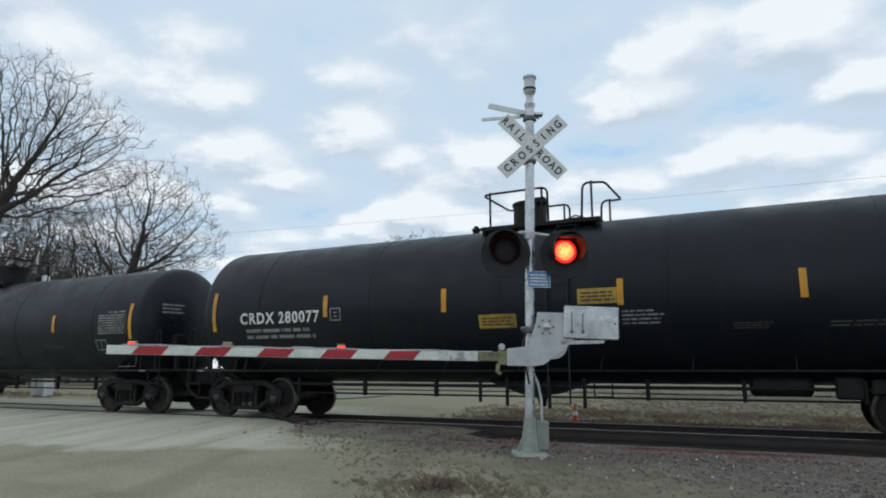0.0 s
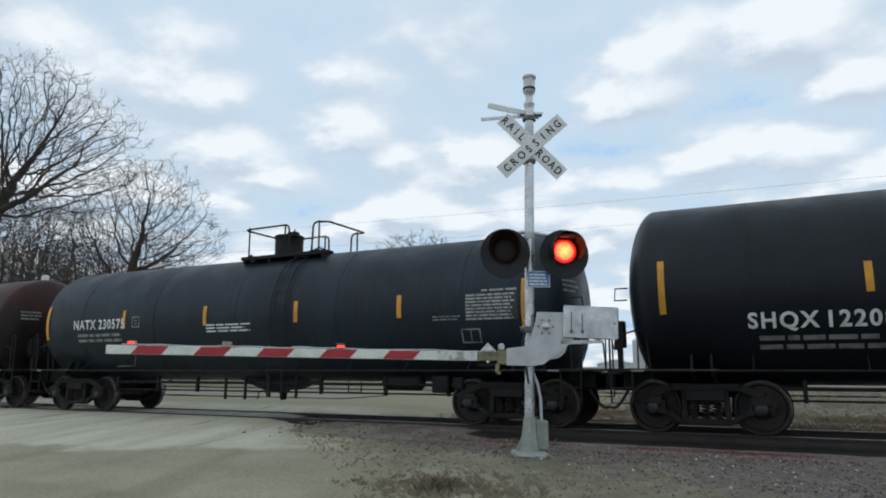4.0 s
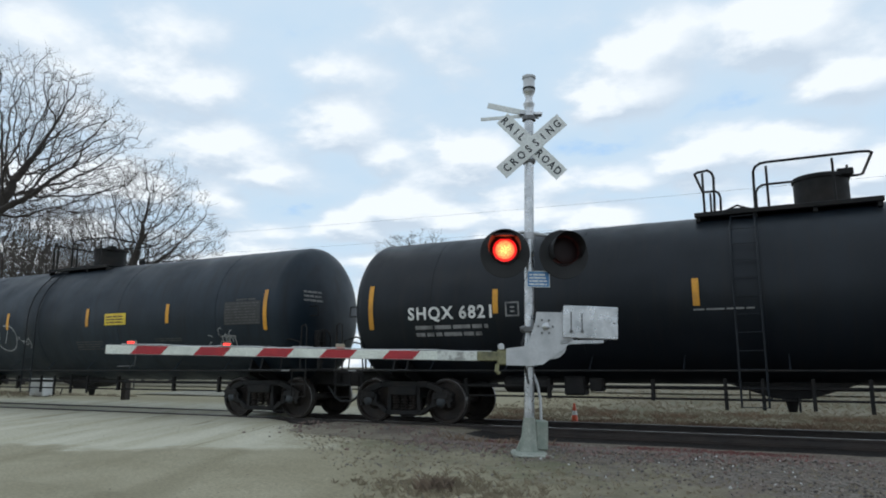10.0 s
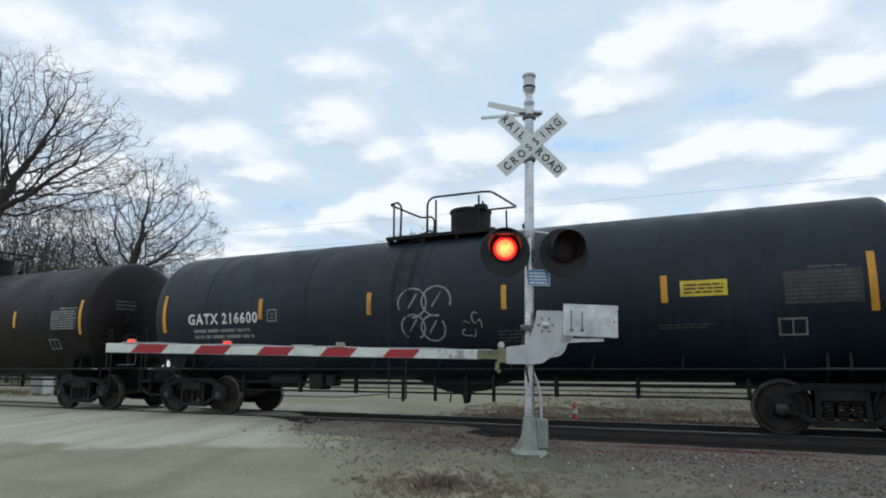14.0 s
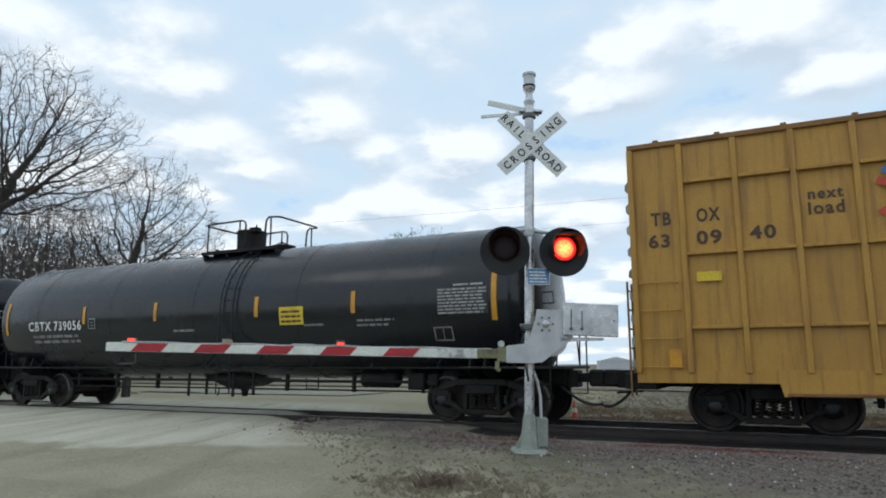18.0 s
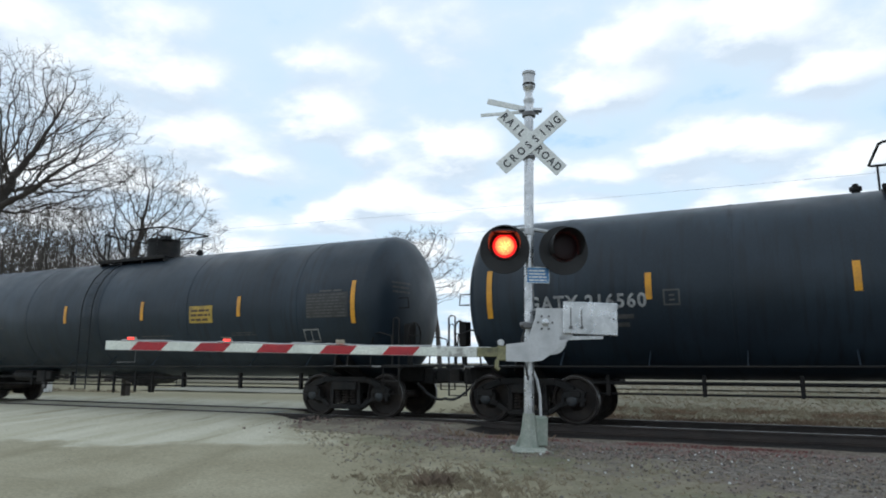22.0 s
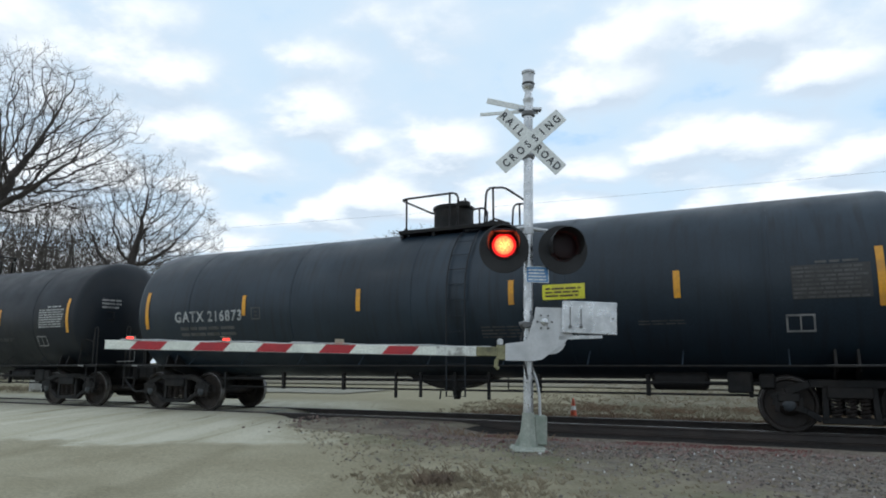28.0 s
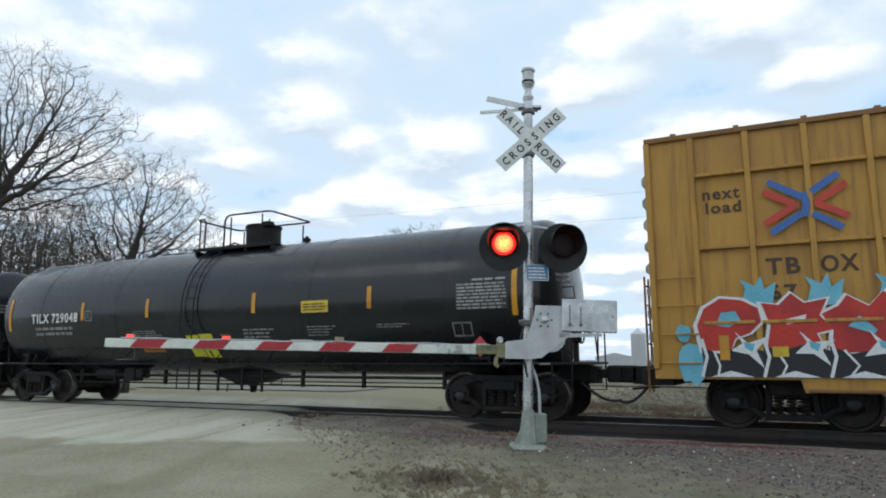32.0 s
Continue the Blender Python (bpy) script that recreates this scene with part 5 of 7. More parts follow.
            cut([(x + 0.1, 0.88), (x + 0.4, 0.98), (x + 0.75, 0.88)], SPRAY_WHITE, 0.082)
    return car


TANKS = [
    dict(s0=-30.60, s1=-15.25, slide=0.00, crown=3.85, paint=BLACK_DULL, mark="", label="black tank car with a gold sticker", plates=((0.2, 0.95, -0.6, -0.35, GOLD),)),
    dict(s0=-12.22, s1=2.93, slide=0.12, crown=4.05, text=(-6.88, -4.63, -0.3), tape=(-1, -0.59, -0.21, 0.25, 0.63, 1), paint=BLACK_DULL, flip=-1, style=4, bonnet=0.36, mark="CRDX 280077", label="dull black tank car with gold stickers", diamond=1,
         plates=((1.12, 1.85, -0.3, -0.02, GOLD), (-0.85, -0.08, -0.68, -0.42, GOLD)), notes=((1.9, 2.65, -0.68, -0.4, 4, GREY_TXT), (3.7, 4.3, -0.8, -0.68, 3, DIM_TXT), (5.1, 6.2, -0.8, -0.68, 2, DIM_TXT))),
    dict(s0=5.73, s1=21.12, slide=0.01, crown=3.88, tape=(-1, -0.59, -0.19, 0.205, 0.6, 0.985), text=(-6.73, -4.69, -0.23), paint=RUST, bonnet=0.28, fit=0.34, bonnet_at=-0.1, extra=-0.45, mark="TILX 252362", label="rust-brown and black tank car with chalky scribbles", diamond=1, tape_paint=STRIPE,
         plates=((3.0, 3.7, -0.28, 0.08, GOLD),), notes=((1.35, 2.1, -0.78, -0.48, 4, GREY_TXT), (2.95, 3.9, -0.68, -0.52, 3, GREY_TXT), (4.75, 6.0, -0.78, -0.55, 3, GREY_TXT)), spray=(("tag", 2.1, 1.75, 0.8, 0.35), ("tag", 6.7, 1.7, 0.8, 0.3)), table=TABLE_TXT),
    dict(s0=24.01, s1=37.85, slide=0.07, crown=3.89, text=(-6.08, -4.1, -0.2), paint=GREY_DUSTY, flip=-1, style=4, bonnet=0.36, tape=(-1.03, -0.595, -0.186, 0.21, 0.596, 1), fit=0.18, mark="NATX 230575", label="short grey and black tank car with white lettering", diamond=1, plates=(), notes=((-1.25, 0.2, -0.5, -0.28, 3, WHITE_TXT), (4.9, 5.6, -0.42, -0.3, 2, GREY_TXT)), table=TABLE_TXT),
    dict(s0=40.39, s1=56.06, slide=0.08, crown=4.13, text=(-6.6, -4.53, -0.72), tape=(-1, -0.62, -0.216, 0.218, 0.62, 1), paint=BLACK_DULL, flip=-1, fit=-0.1, mark="SHQX 12208", label="dull black tank car with a low reporting mark", plates=((1.6, 2.35, -0.78, -0.52, GOLD),), notes=((3.7, 4.6, -0.58, -0.38, 3, GREY_TXT), (4.9, 6.2, -0.58, -0.45, 1, GREY_TXT)), table=TABLE_TXT),
    dict(s0=59.08, s1=76.55, slide=0.08, crown=3.76, text=(-8.1, -6.04, -0.22), belly=0.92, paint=STREAKED, mark="UTLX 201098", ink=ORANGE_TXT, small=ORANGE_TXT, label="long streaked grey tank car with orange lettering", style=3, diamond=2,
         tape=(-1, -0.635, -0.325, -0.045, 0.29, 0.63, 1), plates=((3.95, 4.75, -0.7, -0.42, YELLOW),), notes=((6.4, 6.8, -0.62, -0.4, 3, WHITE_TXT),), table=TABLE_TXT),
    dict(s0=79.69, s1=95.36, slide=0.03, crown=4.06, text=(-6.95, -4.82, -0.31), paint=GREY_DUSTY, fit=0.39, bonnet_at=-0.1, mark="GATX 216955", label="dusty dark grey tank car with sprayed scribbles", spray=(("bubbles", -4.5, 1.72, 3.1, 0.72), ("tag", -1.4, 1.75, 0.7, 0.3), ("tag", 6.0, 1.65, 1.0, 0.4)), table=DIM_TXT),
    dict(s0=98.17, s1=113.80, slide=0.01, crown=3.92, text=(-6.93, -5.08, -0.28), tape=(-1, -0.64, -0.172, 0.238, 0.6, 1), paint=BLACK_DULL, fit=0.34, bonnet_at=0.4, extra=0.32, mark="SHQX 6821", label="dull black tank car with a yellow sticker", plates=((3.45, 4.27, -0.27, 0.05, YELLOW),), notes=((-3.7, -2.9, -0.48, -0.3, 3, GREY_TXT), (-1.4, -0.4, -0.42, -0.36, 1, GREY_TXT), (2.2, 2.8, -0.5, -0.44, 1, GREY_TXT)), table=TABLE_TXT),
    dict(s0=116.61, s1=131.69, slide=0.02, crown=4.07, text=(-7.4, -4.95, -0.35), tape=(-1, -0.62, -0.195, 0.207, 0.62, 1), paint=BROWN, fit=0.51, bonnet_at=0.31, extra=0.25, mark="GBRX 703142", small=DIM_TXT, ink=CHALK, label="dark brown tank car with cream lettering", plates=((2.55, 3.25, -0.3, 0.1, YELLOW),), notes=((-3.4, -2.6, -0.6, -0.05, 6, GREY_TXT), (2.5, 3.3, -0.62, -0.42, 3, DIM_TXT), (1.0, 1.5, 0.5, 0.6, 2, GREY_TXT)), spray=()),
    dict(s0=134.84, s1=149.93, slide=0.13, crown=4.0, text=(-6.85, -4.69, -0.28), tape=(-1, -0.61, -0.22, 0.183, 0.575, 1), paint=GREY_DUSTY, fit=0.1, mark="GATX 216600", label="dark grey tank car with looping sprayed outlines", plates=((4.6, 5.35, -0.25, 0.02, YELLOW),), spray=(("bubbles", -0.9, 2.1, 1.1, 0.6), ("bubbles", -0.85, 1.65, 0.9, 0.5), ("tag", 0.5, 1.75, 0.6, 0.4)), table=DIM_TXT),
    dict(s0=152.65, s1=168.38, slide=0.05, crown=3.96, text=(-7, -5.29, -0.36), tape=(-1, -0.6, -0.218, 0.189, 0.57, 1), paint=BLACK_GLOSS, fit=0.2, mark="SHQX 6897", label="glossy black tank car with white lettering", plates=((3.45, 4.25, -0.7, -0.38, GOLD),), notes=((0.6, 1.5, -0.6, -0.5, 1, GREY_TXT), (5.2, 5.8, -0.5, -0.42, 2, GREY_TXT)), table=TABLE_TXT),
    dict(s0=171.30, s1=186.49, slide=0.04, crown=4.05, text=(-6.63, -4.41, -0.35), tape=(-1, -0.566, -0.212, 0.219, 0.569, 1), bonnet=0.38, paint=BLACK_GLOSS, flip=-1, fit=0.24, bonnet_at=-0.04, mark="CBTX 739056", label="glossy black tank car with a square yellow sticker", plates=((2.33, 3.0, -0.54, -0.14, YELLOW),), notes=((3.0, 3.6, -0.58, -0.48, 1, GREY_TXT), (4.4, 5.4, -0.62, -0.42, 2, GREY_TXT), (-1.0, -0.2, -0.62, -0.5, 1, GREY_TXT)), table=TABLE_TXT),
    dict(s0=210.52, s1=226.03, slide=0.08, crown=4.05, text=(-7.1, -5, -0.29), tape=(-1, -0.635, -0.22, 0.165, 0.58, 1), paint=GREY_PALE, fit=0.2, bonnet_at=-0.1, mark="GATX 216940", ink=CHALK, small=DIM_TXT, label="dusty dark grey tank car with a gold sticker", plates=((2.93, 3.68, -0.46, -0.05, GOLD),), table=DIM_TXT),
    dict(s0=229.18, s1=244.44, slide=0.01, crown=4.05, text=(-6.86, -4.7, -0.33), tape=(-1, -0.61, -0.2, 0.265, 0.61, 1), paint=GREY_PALE, flip=-1, fit=0.2, bonnet_at=-0.1, mark="GATX 216560", ink=CHALK, small=DIM_TXT, label="dusty dark grey tank car with a bleached sticker", plates=((3.55, 4.25, -0.36, 0.02, GOLD),), table=DIM_TXT),
    dict(s0=247.34, s1=262.61, slide=0.12, crown=4.05, text=(-6.88, -4.73, -0.32), tape=(-1, -0.61, -0.19, 0.256, 0.6, 1), paint=GREY_PALE, flip=-1, fit=0.2, mark="GATX 216532", ink=CHALK, small=DIM_TXT, label="dusty dark grey tank car with a half-bleached sticker", plates=((3.3, 4.0, -0.4, -0.12, GOLD), (3.3, 4.0, -0.118, -0.02, WHITE_TXT)), table=DIM_TXT),
    dict(s0=265.49, s1=280.74, slide=0.04, crown=4.02, text=(-6.7, -5.85, -0.31), paint=BLACK_DULL, flip=-1, mark="UTLX", ink=ORANGE_TXT, small=ORANGE_TXT, label="black tank car with orange lettering", plates=((-2.15, -1.35, 1.0, 1.16, YELLOW), (2.6, 3.3, -0.35, 0.08, YELLOW)), table=TABLE_TXT),
    dict(s0=283.85, s1=299.62, slide=0.02, crown=4.04, text=(-6.93, -4.8, -0.31), tape=(-1, -0.6, -0.2, 0.238, 0.62, 1), paint=GREY_PALE, flip=-1, fit=0.14, mark="GATX 216873", ink=CHALK, small=DIM_TXT, label="dusty dark grey tank car with a bright yellow sticker", plates=((2.5, 3.3, -0.28, 0.0, LIME),), table=DIM_TXT),
    dict(s0=302.51, s1=317.86, slide=0.10, crown=4.02, text=(-6.75, -4.87, -0.27), tape=(-1, -0.617, -0.305, 0.166, 0.56, 1), paint=BLACK_GLOSS, fit=0.14, mark="TILX 729207", label="glossy black tank car with yellow tape patches", diamond=2, plates=((2.72, 3.5, -0.4, -0.11, YELLOW), (-0.9, -0.02, -1.3, -0.83, LIME), (-2.72, -1.99, -1.18, -0.94, ORANGE_PANEL)), notes=((-2.75, -1.75, -0.8, -0.62, 3, GREY_TXT), (0.75, 1.85, -0.95, -0.65, 4, GREY_TXT), (2.77, 3.55, -0.95, -0.63, 4, GREY_TXT), (4.75, 5.5, -0.9, -0.7, 2, GREY_TXT)), table=TABLE_TXT),
    dict(s0=320.68, s1=336.11, slide=0.00, crown=4.05, text=(-6.74, -4.78, -0.25), tape=(-1, -0.595, -0.277, 0.173, 0.58, 1), paint=BLACK_GLOSS, fit=0.2, bonnet_at=-0.1, mark="TILX 729048", label="glossy black tank car with orange and lime patches", diamond=2, plates=((2.7, 3.42, -0.38, -0.12, YELLOW), (-2.55, -1.8, -1.2, -0.95, ORANGE_PANEL), (-0.9, -0.5, -1.32, -0.8, LIME), (-0.47, -0.05, -1.34, -0.78, LIME)),
         notes=((-2.7, -1.7, -0.8, -0.64, 3, GREY_TXT), (0.95, 2.0, -0.98, -0.65, 4, GREY_TXT), (2.8, 3.6, -0.88, -0.64, 4, GREY_TXT), (4.6, 5.4, -0.74, -0.64, 2, GREY_TXT)), table=TABLE_TXT),
]
BOXES = [(189.12, 18.59), (338.62, 18.59)]
ends = sorted([(k["s0"] - 0.92, k["s1"] + 0.92) for k in TANKS] + [(a - 0.1, a + b + 0.1) for a, b in BOXES])


def reach_of(lo, hi):
    """Distances from a car's middle to its front and back couplings."""
    i = [k for k, e in enumerate(ends) if e[0] < (lo + hi) / 2 < e[1]][0]
    mid = (lo + hi) / 2
    a = (ends[i - 1][1] + ends[i][0]) / 2 if i else ends[i][0] - 0.55
    b = (ends[i][1] + ends[i + 1][0]) / 2 if i + 1 < len(ends) else ends[i][1] + 0.55
    return mid - a, b - mid


for k in TANKS:
    k["front"], k["back"] = reach_of(k["s0"], k["s1"])
    build_tank_car(k)

FIRST = dict(
    bay=0.89,
    type=[("TB", 0.36, 0.7, 3.56, 3.79, DARK_TXT), ("OX", 1.12, 1.5, 3.57, 3.8, DARK_TXT), ("63", 0.3, 0.66, 3.17, 3.4, DARK_TXT), ("09", 1.1, 1.5, 3.18, 3.41, DARK_TXT), ("40", 1.93, 2.33, 3.2, 3.42, DARK_TXT),
          ("next", 2.83, 3.33, 3.78, 3.93, DARK_TXT), ("load", 2.82, 3.33, 3.53, 3.73, DARK_TXT), ("any", 5.47, 5.9, 3.8, 3.99, DARK_TXT), ("road", 5.44, 6.0, 3.54, 3.73, DARK_TXT)],
    slogan=("RAILCAR POOLING EXPERTS", 13.05, 17.6, 3.3, 3.58, DARK_TXT),
    cross=(4.39, 3.71), badge=((14.3, 15.0, 4.4, 4.58), (14.57, 14.75, 3.9, 4.4), (15.0, 15.62, 4.4, 4.58), (15.22, 15.4, 3.9, 4.4)),
    notes=((7.93, 8.6, 4.35, 4.6, 3, WHITE_TXT), (7.93, 8.6, 4.0, 4.22, 3, WHITE_TXT), (10.37, 10.99, 4.38, 4.62, 3, WHITE_TXT), (10.37, 10.99, 4.0, 4.32, 5, WHITE_TXT), (7.25, 7.84, 3.26, 3.56, 4, WHITE_TXT), (9.86, 10.35, 3.05, 3.53, 5, WHITE_TXT),
           (8.05, 8.25, 2.18, 2.25, 1, WHITE_TXT), (10.55, 10.75, 2.18, 2.25, 1, WHITE_TXT), (10.9, 11.3, 1.6, 1.66, 1, WHITE_TXT), (16.25, 16.75, 2.72, 3.08, 4, GREY_TXT), (15.2, 15.6, 2.85, 2.95, 1, GREY_TXT)),
    plates=((17.1, 17.6, 2.6, 2.78, YELLOW), (1.07, 1.46, 2.53, 2.69, YELLOW), (7.94, 8.16, 1.9, 2.07, WHITE_TXT), (10.55, 10.77, 1.85, 2.02, WHITE_TXT), (7.58, 7.72, 1.9, 2.05, RED), (10.15, 10.29, 1.85, 2.0, RED), (10.35, 10.5, 3.4, 3.55, GREY_TXT),
            (17.3, 17.5, 1.15, 1.6, STRIPE), (15.2, 15.32, 1.15, 1.6, STRIPE), (0.55, 0.75, 1.1, 1.4, STRIPE), (6.2, 6.4, 1.15, 1.5, STRIPE), (9.25, 9.33, 1.5, 1.95, STRIPE)))
SECOND = dict(
    bay=0.78,
    type=[("next", 0.93, 1.52, 3.86, 4.03, DARK_TXT), ("load", 0.97, 1.53, 3.62, 3.81, DARK_TXT), ("TB", 1.83, 2.33, 2.53, 2.79, DARK_TXT), ("OX", 2.62, 3.14, 2.53, 2.79, DARK_TXT), ("67", 1.85, 2.26, 2.12, 2.36, DARK_TXT), ("any", 4.4, 4.95, 3.86, 4.04, DARK_TXT), ("road", 4.4, 5.0, 3.62, 3.8, DARK_TXT)],
    cross=(2.47, 3.62), notes=((7.93, 8.6, 4.0, 4.6, 6, WHITE_TXT),), plates=((1.83, 2.06, 1.2, 1.36, YELLOW), (1.05, 1.2, 1.15, 1.55, STRIPE)))
for (a, b), label, marks, spray in ((BOXES[0], "weathered ochre-yellow box car with black double doors", FIRST, False), (BOXES[1], "weathered ochre-yellow box car with bright sprayed paint along its side", SECOND, True)):
    fr, bk = reach_of(a, a + b)
    build_box_car(a, b, bk, fr, label, marks, spray)


# ---- crossing signal ----
SIGNAL = pose(-3.18, -4.58, -0.03, 0, 0, 26.2) @ pose(0, 0, 0, 0, 1.3, 0)
signal = thing("crossing_signal", "grey steel railway crossing signal with crossbuck, two lamps and gate machine", "crossing signal", SIGNAL)
part("mast", Shape().lathe([(0.1, 0.07), (5.06, 0.068)], "Z", 24), GALV, signal)
cap = part("bell", Shape().lathe([(4.98, 0.066), (5.06, 0.085), (5.1, 0.06), (5.17, 0.05), (5.24, 0.085), (5.25, 0.09), (5.26, 0.085)], "Z", 20), GALV, signal, "grey cast bell bracket")
part("bell_cover", Shape().lathe([(5.262, 0.088), (5.30, 0.092), (5.31, 0.085), (5.46, 0.085), (5.465, 0.1), (5.50, 0.1), (5.515, 0.06), (5.516, 0.01)], "Z", 22), ALU, cap)
part("bell_band", Shape().lathe([(5.28, 0.093), (5.3, 0.096), (5.315, 0.093)], "Z", 22), LAMP_BLACK, cap)
cross = Vector((0.03, -0.085, 4.38))


def blade(name, angle, y, word_runs):
    m = Matrix.Translation((cross.x, y, cross.z)) @ Matrix.Rotation(radians(-angle), 4, "Y")
    ob = part(name, Shape().box(-0.61, 0.61, -0.006, 0.006, -0.112, 0.112, 0.003), SIGN_WHITE, signal, "white reflective blade", m=m)
    for text, centre, gap in word_runs:
        for i, ch in enumerate(text):
            x, w = centre + (i - (len(text) - 1) / 2) * gap, letters(ch)[2] * 0.1
            letter_parts(type_on(ch, x - w / 2, x + w / 2, -0.058, 0.058, lambda x, z: -0.0075), SIGN_BLACK, ob, "")
    return ob


blade("crossbuck_blade", -44, -0.085, (("RAIL", -0.37, 0.115), ("ROAD", 0.345, 0.122)))
blade("crossbuck_blade", 43, -0.100, (("CROSSING", 0.0, 0.143),))
part("crossbuck_clamp", Shape().box(-0.09, 0.09, -0.08, 0.08, 4.13, 4.2, 0.02).box(-0.06, 0.06, -0.08, 0.02, 4.3, 4.46, 0.01), LENS_RING, signal)
# back blades of the second crossbuck, seen nearly edge on, and its clamp
part("bracket_band", Shape().lathe([(4.79, 0.075), (4.8, 0.1), (4.86, 0.1), (4.87, 0.075)], "Z", 18), LENS_RING, signal)
part("rear_blade", Shape().beam((0.17, 0.12, 4.92), (-0.6, 0.25, 5.13), 0.02, 0.085, 0.003), SIGN_WHITE, signal, "white blade seen edge on")
part("rear_blade", Shape().beam((0.1, 0.13, 4.94), (-0.7, 0.3, 4.92), 0.02, 0.05, 0.003), SIGN_WHITE, signal, "white blade seen edge on")
part("blade_bar", Shape().box(-0.14, 0.2, -0.02, 0.1, 4.9, 4.94, 0.005), GALV, signal)

BLANKING_FLAPS = []


def add_lamp(x, z, turn):
    """A flasher: round backboard, hood, glowing lens with a halo ring, and an added dark flap hinged over it to blank
    it.
    """
    m = pose(x, -0.12, z, 0, 0, turn)
    lamp = part("lamp", Shape().lathe([(0.02, 0.02), (0.02, 0.1), (0.0, 0.35), (-0.012, 0.355), (-0.02, 0.35), (-0.022, 0.02)], "Y", 40, (0, 0, -0.045)), LAMP_BLACK, signal, "black round lamp backboard", m=m)
    part("housing", Shape().lathe([(0.02, 0.17), (0.2, 0.15), (0.24, 0.05)], "Y", 24), LAMP_BLACK, lamp)
    part("lens_ring", Shape().lathe([(-0.022, 0.2), (-0.036, 0.202), (-0.04, 0.212), (-0.022, 0.215)], "Y", 32), LAMP_BLACK, lamp)
    # ring that glows in place of red light thrown back by the hood
    part("lens_rim", Shape().lathe([(-0.03, 0.141), (-0.03, 0.172), (-0.024, 0.172), (-0.024, 0.141)], "Y", 36), LENS_HALO, lamp, "glowing red lens rim")
    part("lens", Shape().lathe([(-0.024, 0.14), (-0.04, 0.128), (-0.05, 0.085), (-0.054, 0.01)], "Y", 32), LENS_LIT, lamp, "red signal lens")
    hood = []
    n = 26
    for k in range(n + 1):
        a = radians(-35 + 250 * k / n)
        for r, y in ((0.215, -0.022), (0.228, -0.36 + 0.16 * max(0, -math.sin(a)))):
            hood.append((r * math.cos(a), y, r * math.sin(a)))
    inner = [(p[0] * 0.975, p[1], p[2] * 0.975) for p in hood]
    fs = [(2 * k, 2 * k + 1, 2 * k + 3, 2 * k + 2) for k in range(n)]
    q = len(hood)
    fs += [tuple(q + i for i in f) for f in fs] + [(2 * k + 1, 2 * k + 3, q + 2 * k + 3, q + 2 * k + 1) for k in range(n)]
    part("hood", Shape().add(hood + inner, fs), LAMP_BLACK, lamp)
    # added flap, no real lamp part: hides the always lit lens when off
    flap = part("flap", Shape().lathe([(-0.004, 0.01), (-0.006, 0.09), (-0.004, 0.168), (0.0, 0.177), (0.026, 0.179), (0.026, 0.173), (0.004, 0.168), (0.004, 0.01)], "Y", 32, (0, 0, -0.178)), LENS_OFF, lamp, "dark red lens flap", m=pose(0, -0.066, 0.178))
    BLANKING_FLAPS.append((flap, x > 0))
    return lamp


add_lamp(-0.36, 2.815, -6)
add_lamp(0.475, 2.815, 4)
part("lamp_arm", Shape().tube([(-0.4, 0.02, 3.04), (-0.1, -0.02, 3.1), (0.1, -0.02, 3.08), (0.48, 0.02, 3.04)], 0.028, 8).tube([(-0.36, 0.02, 2.8), (-0.36, 0.02, 3.06)], 0.025).tube([(0.46, 0.02, 2.8), (0.46, 0.02, 3.06)], 0.025)
     .lathe([(3.0, 0.073), (3.01, 0.082), (3.1, 0.082), (3.11, 0.073)], "Z", 16), ALU, signal, "grey lamp crossarm")
plate = part("notice_plate", Shape().box(-0.04, 0.28, -0.085, -0.075, 2.3, 2.53, 0.004), SIGN_BLUE, signal, "small blue notice plate")
part("plate_print", patch_on(bars(-0.01, 0.25, 2.33, 2.51, 4, 4, 3, 0.8, 0.1), lambda x, z: -0.088), SIGN_WHITE, plate, smooth=False)
part("plate_border", patch_on([(-0.04, 0.28, 2.3, 2.308), (-0.04, 0.28, 2.522, 2.53), (-0.04, -0.032, 2.3, 2.53), (0.272, 0.28, 2.3, 2.53)], lambda x, z: -0.0875), SIGN_WHITE, plate, smooth=False)
# gate machine: bent cover plate, hub and box-like counterweight
gate = part("gate_bracket", Shape().slab([(-0.34, 1.2), (0.02, 1.2), (0.16, 1.22), (0.45, 1.44), (0.58, 1.56), (0.58, 1.94), (0.08, 1.94), (0.06, 1.8), (-0.05, 1.47), (-0.34, 1.43)], -0.2, -0.165), ALU, signal, "bent grey gate support plate")
part("hub", Shape().lathe([(-0.2, 0.05), (-0.225, 0.05), (-0.235, 0.03), (-0.24, 0.005)], "Y", 14, (0.2, 0, 1.74)), GALV, gate)
for a in range(6):
    part("bolt", Shape().lathe([(-0.2, 0.016), (-0.215, 0.016), (-0.22, 0.004)], "Y", 6, (0.2 + 0.1 * math.cos(a * 1.047), 0, 1.74 + 0.1 * math.sin(a * 1.047))), LENS_RING, gate)
part("counterweight", Shape().box(0.44, 1.2, -0.245, -0.205, 1.58, 2.03, 0.012).moved(Matrix.Translation((0.88, 0, 1.8)) @ Matrix.Rotation(radians(1.2), 4, "Y") @ Matrix.Translation((-0.88, 0, -1.8))), GALV, signal, "flat grey counterweight plate")
